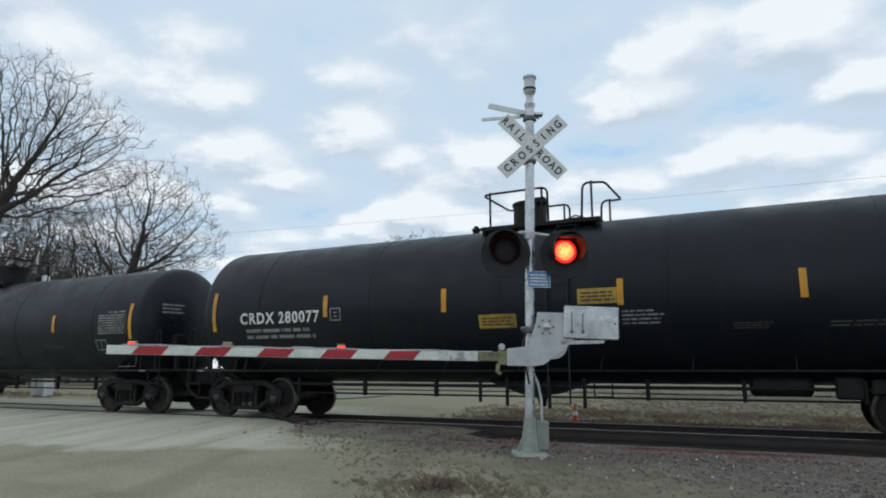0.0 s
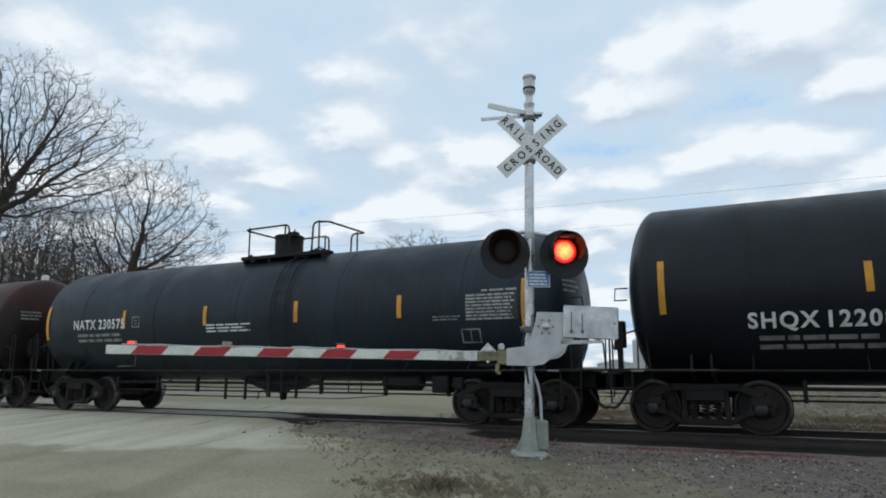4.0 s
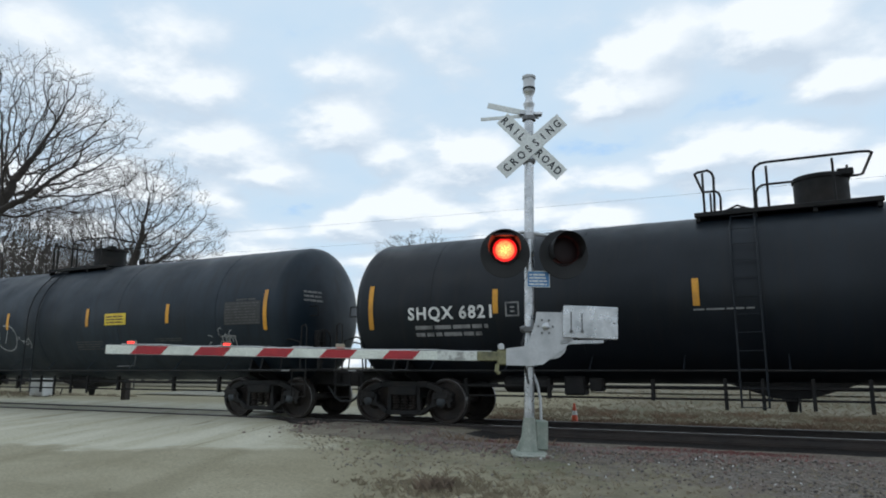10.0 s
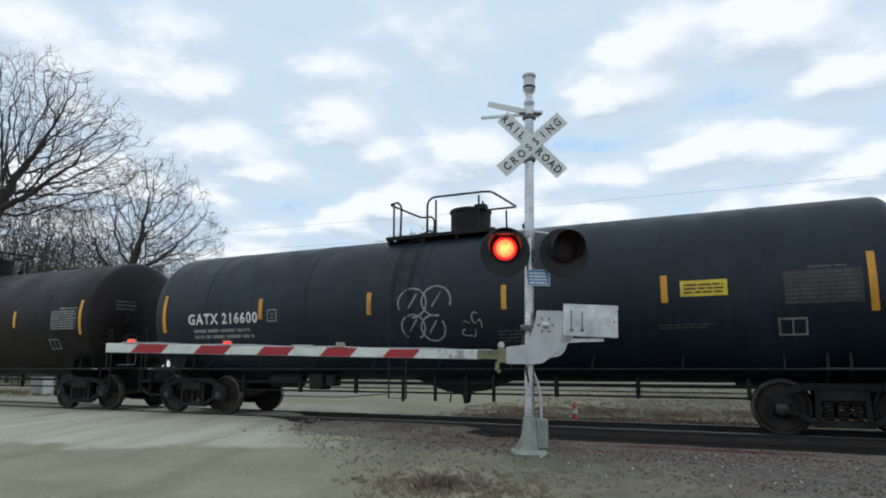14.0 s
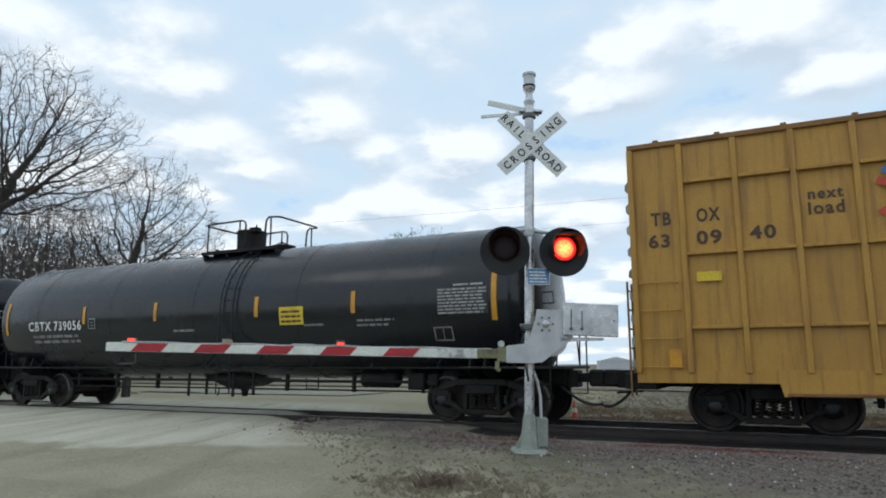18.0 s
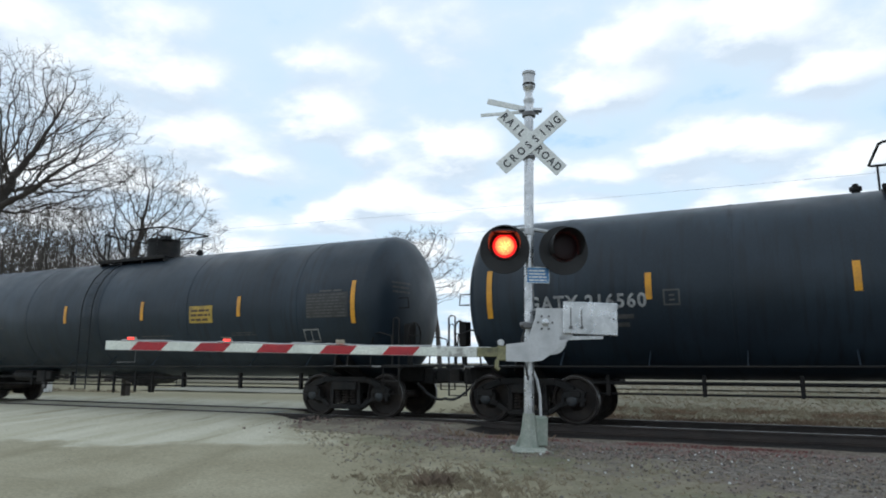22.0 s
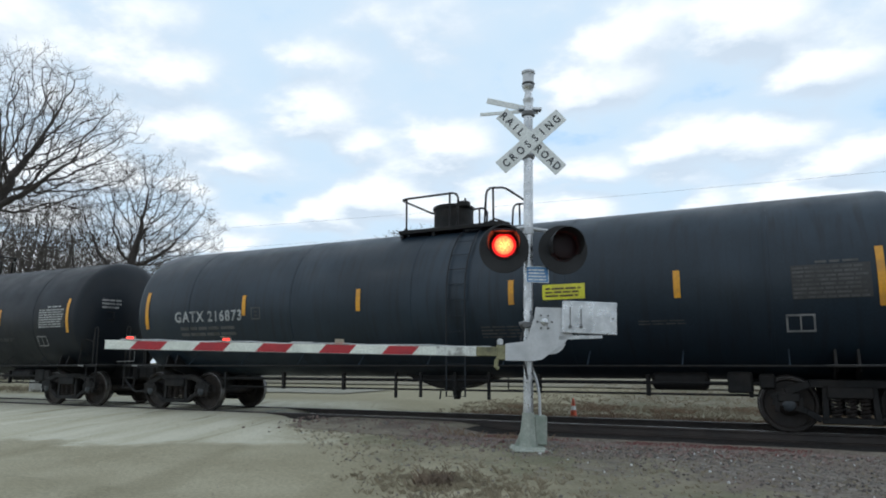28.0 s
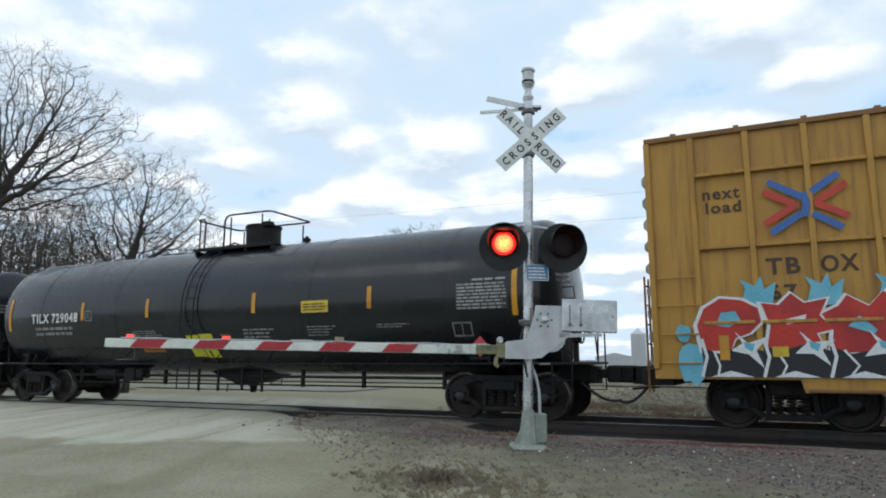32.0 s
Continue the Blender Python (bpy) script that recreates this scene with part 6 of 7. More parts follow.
part("slotted_bolts", Shape().box(0.54, 0.555, -0.25, -0.246, 1.68, 1.95).box(0.69, 0.705, -0.25, -0.246, 1.68, 1.93).lathe([(-0.245, 0.025), (-0.265, 0.022), (-0.268, 0.004)], "Y", 10, (0.547, 0, 1.68))
     .lathe([(-0.245, 0.025), (-0.265, 0.022), (-0.268, 0.004)], "Y", 10, (0.697, 0, 1.68)).lathe([(-0.245, 0.015), (-0.255, 0.004)], "Y", 8, (1.14, 0, 1.8)), LENS_RING, signal)
part("counterweight_arm", Shape().slab([(0.4, 1.5), (1.0, 1.53), (1.0, 1.57), (0.4, 1.56)], -0.2, -0.12), GALV, signal)
part("gate_motor", Shape().lathe([(0.0, 0.02), (0.0, 0.2), (0.28, 0.2), (0.3, 0.1)], "Y", 20, (0.3, -0.165, 1.5)), ALU, signal)
part("mast_clamp", Shape().box(-0.1, 0.1, -0.16, 0.1, 1.66, 1.74, 0.012).box(-0.1, 0.1, -0.16, 0.1, 1.3, 1.38, 0.012).tube([(-0.14, -0.12, 1.7), (-0.05, -0.12, 1.72)], 0.035, 8), LENS_RING, signal)
part("power_cable", Shape().tube([(-0.07, -0.1, 1.65), (-0.12, -0.14, 1.5), (-0.1, -0.12, 1.3), (-0.05, -0.08, 1.1), (-0.02, -0.075, 0.95)], 0.016), CABLE, signal)
part("conduit", Shape().tube([(0.06, 0.06, 1.1), (0.12, 0.06, 0.95), (0.16, 0.05, 0.75), (0.17, 0.04, 0.4)], 0.022), ALU, signal, "grey cable conduit")
base = part("pedestal", Shape().lathe([(0.02, 0.1), (0.03, 0.15), (0.1, 0.13), (0.45, 0.085), (0.5, 0.08), (0.5, 0.06)], "Z", 8), CONCRETE, signal, "weathered cast mast pedestal")
part("pedestal_fin", Shape().add([(-0.2, -0.02, 0.03), (-0.2, 0.02, 0.03), (0.0, -0.02, 0.48), (0.0, 0.02, 0.48), (0.0, -0.02, 0.03), (0.0, 0.02, 0.03)],
                                 [(0, 2, 4), (1, 3, 5), (0, 1, 3, 2), (0, 1, 5, 4), (2, 3, 5, 4)]), CONCRETE, base)
part("junction_box", Shape().box(0.08, 0.26, -0.02, 0.16, 0.06, 0.46, 0.02), CONCRETE, base)
part("foundation", Shape().box(-0.24, 0.24, -0.26, 0.22, -0.14, 0.05, 0.03), CONCRETE, signal, "mossy concrete foundation")
part("ground_plate", Shape().box(-0.2, 0.28, -0.36, -0.28, 0.0, 0.03, 0.01), CONCRETE, signal)

# ---- gate arm, lowered across the road ----
arm = thing("gate_arm", "lowered red and white striped crossing gate arm with small lamps", "gate arm", SIGNAL @ pose(-0.34, -0.14, 1.315, 0, -0.1, 0))
part("boom", Shape().box(-5.54, -0.36, -0.016, 0.016, -0.062, 0.062, 0.006), ARM_WHITE, arm)
for k in range(5):
    x = -5.19 + k * 0.871
    part("red_stripe", Shape().slab([(x, -0.057), (x + 0.42, -0.057), (x + 0.52, 0.058), (x + 0.1, 0.058)], -0.0195, -0.0165), ARM_RED, arm, smooth=False)
part("worn_tape", Shape().box(-0.95, -0.37, -0.019, -0.0165, -0.056, 0.057), ARM_WORN, arm, "peeling white tape")
part("boom_edge", Shape().box(-5.54, -0.36, -0.02, 0.014, -0.067, -0.0625), LENS_RING, arm)
part("adapter", Shape().box(-0.4, -0.1, -0.03, 0.03, -0.06, 0.07, 0.01).box(-0.12, 0.02, -0.05, 0.05, -0.11, 0.1, 0.015), BRASS, arm, "dirty brass break-away fitting")
part("adapter_bolt", Shape().tube([(-0.07, -0.06, 0.14), (-0.07, 0.05, 0.14)], 0.045, 12).tube([(-0.06, -0.05, 0.1), (-0.06, -0.05, 0.16)], 0.03, 10), GALV, arm)
part("adapter_hook", Shape().tube([(-0.12, -0.05, -0.1), (-0.13, -0.06, -0.2), (-0.09, -0.06, -0.23)], 0.03, 8), BRASS, arm)
part("arm_cable", Shape().tube([(-5.2, 0.0, 0.075)] + [(-5.2 + 5.0 * i / 12, 0.0, 0.072 + 0.008 * math.sin(i * 2.1)) for i in range(13)], 0.008, 5), ALU, arm)


def add_arm_lamp(x, lit):
    lamp = part("arm_lamp", Shape().box(x - 0.13, x + 0.13, -0.03, 0.03, 0.066, 0.082, 0.005), ALU, arm, "small arm lamp on a clip")
    part("lamp_body", Shape().slab([(x - 0.06, 0.083), (x + 0.06, 0.083), (x + 0.05, 0.125), (x - 0.05, 0.125)], -0.025, 0.03), ARM_OFF, lamp)
    if lit:
        part("lamp_lens", Shape().box(x - 0.05, x + 0.05, -0.04, -0.026, 0.085, 0.112, 0.008), ARM_LIT, lamp, "red lamp lens")
        if lit > 1:
            # added flap that covers the constantly lit arm lamp between flashes
            flap = part("lamp_flap", Shape().box(-0.062, 0.062, -0.003, 0.003, -0.056, 0.0), ARM_OFF, lamp, "pale lamp flap", m=pose(x, -0.046, 0.136))
            BLANKING_FLAPS.append((flap, lit == 3))


add_arm_lamp(-5.19, 1)
add_arm_lamp(-3.86, 2)
add_arm_lamp(-2.29, 3)
part("splice_plate", Shape().slab([(-3.0, 0.066), (-2.63, 0.066), (-2.68, 0.09), (-2.95, 0.09)], -0.02, 0.02), ALU, arm)
part("lamp_strut", Shape().tube([(-5.12, 0, -0.075), (-5.12, 0, -0.22), (-5.36, 0, -0.23)], 0.006, 5), LENS_RING, arm)

# ---- beyond the track ----
cone = thing("traffic_cone", "faded orange traffic cone with a pale band", "traffic cone", pose(-4.6, 2.9, -0.3))
part("body", Shape().lathe([(0.03, 0.1), (0.56, 0.025), (0.58, 0.015)], "Z", 18), CONE_RED, cone)
part("base", Shape().box(-0.13, 0.13, -0.13, 0.13, 0.0, 0.035, 0.01), CONE_RED, cone)
part("band", Shape().lathe([(0.3, 0.064), (0.4, 0.05)], "Z", 18), SIGN_WHITE, cone, "pale reflective band")
cabinet = thing("signal_cabinet", "small white signal cabinet on legs beyond the track", "cabinet", pose(-27.6, 4.6, -0.25, 0, 0, 10))
part("body", Shape().box(-0.35, 0.35, -0.25, 0.25, 0.25, 0.95, 0.02), FAR_WHITE, cabinet)
part("roof", Shape().slab([(-0.4, 0.95), (0, 1.05), (0.4, 0.95)], -0.3, 0.3), FAR_WHITE, cabinet)
part("door", Shape().box(-0.3, 0.3, -0.262, -0.252, 0.3, 0.9, 0.004), FAR_WHITE, cabinet)
for x in (-0.3, 0.3):
    part("leg", Shape().box(x - 0.03, x + 0.03, -0.03, 0.03, 0, 0.26), UNDER, cabinet)
post = solid("marker_post", Shape().box(-0.12, 0.12, -0.12, 0.12, 0, 1.0, 0.02).box(-0.07, 0.07, -0.07, 0.07, 1.0, 1.12, 0.02), TIE, "short dark timber post beyond the track", "post", pose(-21.8, 4.0, -0.3))
far = thing("far_signal", "crossing signal of the opposite side with a pale bell", "crossing signal", pose(-29.6, 5.6, -0.25))
part("mast", Shape().lathe([(0, 0.09), (0.5, 0.08), (5.2, 0.065)], "Z", 14), GALV, far)
part("bell", Shape().lathe([(5.2, 0.06), (5.25, 0.16), (5.5, 0.16), (5.55, 0.05)], "Z", 16), FAR_WHITE, far)
part("crossbuck_blade", Shape().beam((-0.45, 0.1, 4.2), (0.45, 0.1, 5.0), 0.01, 0.22), SIGN_WHITE, far)
part("crossbuck_blade", Shape().beam((0.45, 0.12, 4.2), (-0.45, 0.12, 5.0), 0.01, 0.22), SIGN_WHITE, far)
part("lamp", Shape().lathe([(0.1, 0.02), (0.1, 0.3), (0.13, 0.3), (0.25, 0.15)], "Y", 20, (-0.45, 0, 2.9)), LAMP_BLACK, far)
part("lamp", Shape().lathe([(0.1, 0.02), (0.1, 0.3), (0.13, 0.3), (0.25, 0.15)], "Y", 20, (0.45, 0, 2.9)), LAMP_BLACK, far)


def seen(px, depth):
    """Ground point at a bearing (as a tangent from the view's axis) and a depth."""
    a = radians(26.2)
    return (-math.sin(a) * depth + math.cos(a) * px * depth, EYE[1] + math.cos(a) * depth + math.sin(a) * px * depth)


for px, d, r, hh in ((0.288, 150, 1.6, 8.2), (0.318, 158, 1.5, 5.0)):
    x, y = seen(px, d)
    grain_bin = thing("grain_bin", "pale steel grain bin far across the field", "grain bin", pose(x, y, -0.3), "grain bins")
    part("wall", Shape().lathe([(0, r), (hh * 0.25, r), (hh * 0.26, r * 1.01), (hh * 0.5, r), (hh * 0.51, r * 1.01), (hh * 0.86, r)], "Z", 24), STEEL_BIN, grain_bin)
    part("roof", Shape().lathe([(hh * 0.86, r * 1.05), (hh, 0.25), (hh + 0.2, 0.2)], "Z", 24), BIN_ROOF, grain_bin)
x, y = seen(0.25, 170)
shed = thing("shed", "low pale farm shed far across the field", "shed", pose(x, y, -0.3, 0, 0, 20))
part("wall", Shape().box(-4, 4, -3, 3, 0, 2.2), FAR_WALL, shed)
part("roof", Shape().slab([(-4.3, 2.2), (0, 3.2), (4.3, 2.2)], -3.2, 3.2), BIN_ROOF, shed)
part("door", Shape().box(-1.2, 1.2, -3.03, -3.01, 0.0, 2.0), STEEL_BIN, shed)


# ---- wires ----
def wire(a, b, sag, r, label):
    pts = [Vector(a).lerp(Vector(b), i / 24) - Vector((0, 0, sag * 4 * (i / 24) * (1 - i / 24))) for i in range(25)]
    return solid("power_line", Shape().tube(pts, r, 4), CABLE, label, "power line", group="power lines")


def wire_end(px, py, depth):
    x, y = seen((px - 784) / 1195.7, depth)
    return (x, y, EYE[2] + (645 - py) / 1195.7 * depth * 1.01)


for y0, y1 in ((418, 286), (452, 341)):
    wire(wire_end(250, y0, 140), wire_end(1800, y1, 78), 0.5, 0.016, "thin power line strung beyond the track")
for px, d, top in ((250, 140, 418), (1800, 78, 286)):
    x, y, z = wire_end(px, top, d)
    pole = thing("power_pole", "weathered wooden power pole beyond the track", "power pole", pose(x, y, -0.3), "power poles")
    part("pole", Shape().lathe([(0, 0.2), (z + 1.2, 0.13)], "Z", 12), TIE, pole)
    part("crossarm", Shape().box(-1.2, 1.2, -0.06, 0.06, z + 0.5, z + 0.62, 0.01), TIE, pole)


# ---- trees ----
def limbs(rnd, stem, targets, step, kill):
    """Branches that grow step by step from a stem towards the open places of a crown, and each one's forebear."""
    nodes, above = [np.array(p, float) for p in stem], [max(0, i - 1) for i in range(len(stem))]
    goal = np.array(targets)
    near, best = np.zeros(len(goal), int), np.full(len(goal), 1e9)
    for k, p in enumerate(nodes):
        d = np.linalg.norm(goal - p, axis=1)
        near, best = np.where(d < best, k, near), np.minimum(d, best)
    for _ in range(90):
        if not len(goal):
            break
        fresh = []
        for k in sorted(set(near.tolist())):
            pull = goal[near == k] - nodes[k]
            d = (pull / np.linalg.norm(pull, axis=1, keepdims=True)).mean(axis=0) + np.array([rnd.gauss(0, 0.13) for _ in range(3)])
            q = nodes[k] + d / (np.linalg.norm(d) + 1e-6) * step
            fresh.append((q, k))
        for q, k in fresh:
            nodes.append(q)
            above.append(k)
            d = np.linalg.norm(goal - q, axis=1)
            near, best = np.where(d < best, len(nodes) - 1, near), np.minimum(d, best)
        keep = best > kill
        goal, near, best = goal[keep], near[keep], best[keep]
    return nodes, above


def bare_tree(m, seed, label, stem, lobes, count, step, trunk, fine, group="", bark=BARK, twig=TWIG, sprays=2, spray=0.8, offshoots=1):
    """stem: points of the trunk. lobes: (x, y, z, rx, ry, rz, share) ellipsoids that the crown fills."""
    rnd = random.Random(seed)
    targets = []
    for cx, cy, cz, rx, ry, rz, share in lobes:
        for _ in range(int(count * share)):
            u = Vector((rnd.gauss(0, 1), rnd.gauss(0, 1), rnd.gauss(0, 1))).normalized() * rnd.random() ** 0.42 * rnd.uniform(0.92, 1.06)
            targets.append((cx + u.x * rx, cy + u.y * ry, cz + u.z * rz))
    line = [Vector(stem[0])]
    for a, b in zip(stem, stem[1:]):
        n = max(1, round((Vector(b) - Vector(a)).length / step))
        line += [Vector(a).lerp(Vector(b), (i + 1) / n) for i in range(n)]
    nodes, above = limbs(rnd, line, targets, step, step * 1.5)
    kids = [[] for _ in nodes]
    for k in range(1, len(nodes)):
        kids[above[k]].append(k)
    load = [0.0] * len(nodes)
    for k in range(len(nodes) - 1, -1, -1):
        load[k] = sum(load[c] for c in kids[k]) if kids[k] else 1.0
    whole = load[0]
    rad = [max(fine, trunk * (q / whole) ** 0.57) for q in load]
    wood, twigs = Shape(), Shape()
    todo = [(0, None)]
    while todo:
        k, root = todo.pop()
        chain = [k] if root is None else [root, k]
        while kids[chain[-1]]:
            nxt = sorted(kids[chain[-1]], key=lambda c: -load[c])
            todo += [(c, chain[-1]) for c in nxt[1:]]
            chain.append(nxt[0])
            if len(chain) > 5 and kids[chain[-1]]:
                todo.append((sorted(kids[chain[-1]], key=lambda c: -load[c])[0], chain[-1]))
                todo += [(c, chain[-1]) for c in sorted(kids[chain[-1]], key=lambda c: -load[c])[1:]]
                break
        r0 = rad[k]
        (wood if r0 > fine * 2.6 else twigs).tube([Vector(nodes[c]) for c in chain], r0, 7 if r0 > 0.12 else (5 if r0 > fine * 2.6 else 3), rad[chain[-1]])
        end = chain[-1]
        if not kids[end]:
            d = Vector(nodes[end]) - Vector(nodes[above[end]])
            for _ in range(sprays):
                a = (d.normalized() + Vector((rnd.gauss(0, 0.45), rnd.gauss(0, 0.45), rnd.gauss(0.15, 0.45)))).normalized() * spray * rnd.uniform(0.5, 1.15)
                p = Vector(nodes[end])
                q = p + a * 0.5
                twigs.tube([p, q, p + a + Vector((0, 0, rnd.uniform(-0.05, 0.16)))], fine * 0.8, 3, fine * 0.4)
                for _ in range(offshoots):
                    b = (a.normalized() + Vector((rnd.gauss(0, 0.6), rnd.gauss(0, 0.6), rnd.gauss(0.1, 0.6)))).normalized() * spray * rnd.uniform(0.3, 0.6)
                    k = rnd.uniform(0.2, 0.9)
                    twigs.tube([p + a * k, p + a * k + b], fine * 0.6, 3, fine * 0.35)
    tree = thing("tree", label, "tree", m, group)
    part("trunk", wood, bark, tree)
    part("crown", twigs, twig, tree, "crown of fine bare twigs", smooth=False)
    return tree


def at(px, depth, z=-0.3, turn=26.2, size=1.0):
    x, y = seen((px - 784) / 1195.7, depth)
    return pose(x, y, z, 0, 0, turn) @ Matrix.Diagonal((size, size, size, 1))


bare_tree(at(-30, 44), 11, "large bare spreading tree with dark limbs beyond the track", ((-2.6, 0, 0), (-2.0, 0, 5), (-0.9, 0, 9.4), (0.0, 0, 11.6)),
          ((0.7, 0, 16.9, 7.1, 6.5, 5.9, 0.66), (5.1, -0.5, 15.3, 4.8, 4.5, 4.5, 0.36), (-4, 1, 15.5, 5, 5, 5, 0.3)), 4200, 0.42, 0.68, 0.011, sprays=4, spray=0.85, offshoots=2)
bare_tree(at(212, 56), 23, "bare rounded tree beyond the track", ((-0.3, 0, 0), (0, 0, 4.5), (0.3, 0, 8.2)),
          ((1.5, 0, 14.0, 5.7, 6, 5.1, 0.75), (-2.2, 0, 12.6, 3.2, 4, 3.8, 0.25), (5.2, 0, 11.6, 3.5, 4, 3.0, 0.25)), 2600, 0.45, 0.46, 0.013, "bare trees", sprays=4, spray=0.9, offshoots=2)
back_tree = bare_tree(at(775, 78), 31, "slender bare tree across the lane", ((0.3, 0, 0), (0, 0, 5), (-0.6, 0, 9.0), (-1.4, 0, 12.5)),
                      ((-2.0, 0, 14.4, 4.4, 4, 2.9, 0.65), (1.0, 0, 11.0, 2.6, 3, 3.2, 0.35)), 800, 0.45, 0.28, 0.024, "bare trees", sprays=3, spray=0.9)
copy_thing(back_tree, at(694, 84, turn=150, size=1.0))
scrub = bare_tree(at(60, 74), 47, "thin bare woodland tree behind the large trees", ((0, 0, 0), (0.2, 0, 3), (0.1, 0, 6)),
                  ((0, 0, 9.5, 4.0, 4.0, 7.5, 1.0),), 820, 0.5, 0.24, 0.021, "woodland trees", BARK, FAR_TWIG, 3, 1.0)
rnd = random.Random(77)
for px, d, s in ((-60, 70, 1.0), (10, 84, 1.05), (110, 72, 0.9), (150, 92, 1.0), (190, 78, 0.8), (250, 86, 0.85), (290, 76, 0.75), (330, 90, 0.66), (365, 82, 0.5), (395, 98, 0.5), (-20, 64, 0.85), (35, 100, 1.2), (220, 104, 1.05), (310, 66, 0.6), (345, 108, 0.66), (80, 66, 0.8), (130, 62, 0.7), (0, 58, 0.75), (60, 70, 0.95), (165, 74, 0.8), (45, 88, 1.1), (100, 96, 1.1), (-40, 90, 1.2), (270, 98, 0.95), (215, 66, 0.6), (-10, 76, 0.7), (25, 62, 0.55), (55, 60, 0.5), (95, 68, 0.6), (120, 80, 0.7), (150, 66, 0.5), (178, 90, 0.75), (235, 74, 0.55), (262, 70, 0.5), (300, 84, 0.6), (325, 78, 0.45), (75, 110, 1.0), (140, 112, 1.0), (200, 116, 0.95)):
    copy_thing(scrub, at(px, d, turn=rnd.uniform(0, 360), size=s * 1.3))
far_tree = bare_tree(at(1466, 230), 59, "small bare tree far off on the plain", ((0, 0, 0), (0, 0, 4)), ((0, 0, 7.2, 5.5, 5.5, 6.5, 1.0),), 420, 0.8, 0.26, 0.075, "far trees", FAR_TWIG, FAR_TWIG, 4, 1.5)
for px, d, s in ((1250, 240, 0.7), (1275, 250, 0.8), (1300, 245, 0.75), (1328, 255, 0.8), (1480, 300, 0.8), (1540, 520, 0.8), (1585, 560, 0.9), (1225, 520, 1.2), (1380, 640, 0.8), (1420, 700, 0.9)):
    copy_thing(far_tree, at(px, d, turn=rnd.uniform(0, 360), size=s))


# ---- loose stones, weeds, grass ----
def scatter_stones(n, place, size, seed):
    r = random.Random(seed)
    s = Shape()
    for _ in range(n):
        x, y, z = place(r)
        a = size[0] + (size[1] - size[0]) * r.random() ** 2
        turn = Matrix.Rotation(r.uniform(0, 6.28), 3, Vector((r.uniform(-1, 1), r.uniform(-1, 1), r.uniform(-1, 1))).normalized())
        k = [(a * r.uniform(0.7, 1.2), 0, 0), (-a * r.uniform(0.7, 1.2), 0, 0), (0, a * r.uniform(0.6, 1), 0), (0, -a * r.uniform(0.6, 1), 0), (0, 0, a * r.uniform(0.5, 0.9)), (0, 0, -a * r.uniform(0.5, 0.9))]
        s.add([Vector((x, y, z)) + turn @ Vector(p) for p in k], [(0, 2, 4), (2, 1, 4), (1, 3, 4), (3, 0, 4), (2, 0, 5), (1, 2, 5), (3, 1, 5), (0, 3, 5)])
    return s


def by_track(r):
    x = r.uniform(-9.5, 6)
    if x < -5.5 and r.random() < 0.88:
        x += 5.0
    y = -1.0 - abs(r.gauss(0, 1.0)) - (1.15 if x > -6 else 0.0)
    return x, y, max(rough_ground(x, y), bed_height(x, y)) + 0.01


def on_verge(r):
    while True:
        x, y = r.uniform(-10, 6), r.uniform(-11, -2)
        if x > road_edge(y) - 0.4:
            return x, y, rough_ground(x, y) + 0.004


def on_road(r):
    while True:
        x, y = r.uniform(-24, -2), r.uniform(-11, -1.5)
        if road_edge(y) - 13 < x < road_edge(y):
            return x, y, rough_ground(x, y) + 0.01


def far_side(r):
    x, y = r.uniform(-30, 10), 1.0 + abs(r.gauss(0, 0.9))
    return x, y, -0.19 - 0.06 * max(0, y - 1.6)


solid("ballast_stones", scatter_stones(5200, by_track, (0.018, 0.055), 1), STONE_PINK, "loose pink ballast stones beside the rail", "stones", kind="stuff", smooth=False)
solid("ballast_stones", scatter_stones(2600, by_track, (0.018, 0.05), 2), STONE_GREY, "loose grey ballast stones beside the rail", "stones", kind="stuff", smooth=False)
solid("ballast_stones", scatter_stones(2500, far_side, (0.02, 0.05), 6), STONE_GREY, "loose ballast on the far side of the track", "stones", kind="stuff", smooth=False)


def on_gravel(r):
    while True:
        x, y = r.uniform(-7, 6), r.uniform(-9.5, -2.2)
        if y + 0.62 * x + 6.6 + 0.9 * noise.noise((x * 0.8, y * 0.8, 6)) > r.uniform(-0.8, 0.6):
            return x, y, rough_ground(x, y) + 0.005


solid("gravel", scatter_stones(3600, on_verge, (0.006, 0.026), 3), STONE_GREY, "scattered gravel on the verge", "gravel", kind="stuff", smooth=False)
solid("gravel", scatter_stones(420, on_verge, (0.006, 0.018), 4), CONCRETE, "scattered pale limestone chips on the verge", "gravel", kind="stuff", smooth=False)
def red_spill(r):
    while True:
        x, y = r.uniform(-5.0, 0.4), -1.7 - abs(r.gauss(0, 0.75))
        if noise.noise((x * 0.9, y * 1.4, 8)) > r.uniform(-0.5, 0.35):
            return x, y, max(rough_ground(x, y), bed_height(x, y)) + 0.006


solid("ballast_stones", scatter_stones(5200, red_spill, (0.012, 0.036), 31), STONE_RED, "rust-red crushed stone spilt beside the rail", "stones", kind="stuff", smooth=False)
solid("gravel", scatter_stones(7000, on_gravel, (0.012, 0.036), 21), STONE_TAN, "coarse tan gravel between verge and track", "gravel", kind="stuff", smooth=False)
solid("gravel", scatter_stones(3600, on_gravel, (0.01, 0.03), 22), STONE_DARK, "coarse dark gravel between verge and track", "gravel", kind="stuff", smooth=False)
solid("gravel", scatter_stones(260, on_gravel, (0.012, 0.03), 23), FAR_WHITE, "scattered white stones among the gravel", "gravel", kind="stuff", smooth=False)
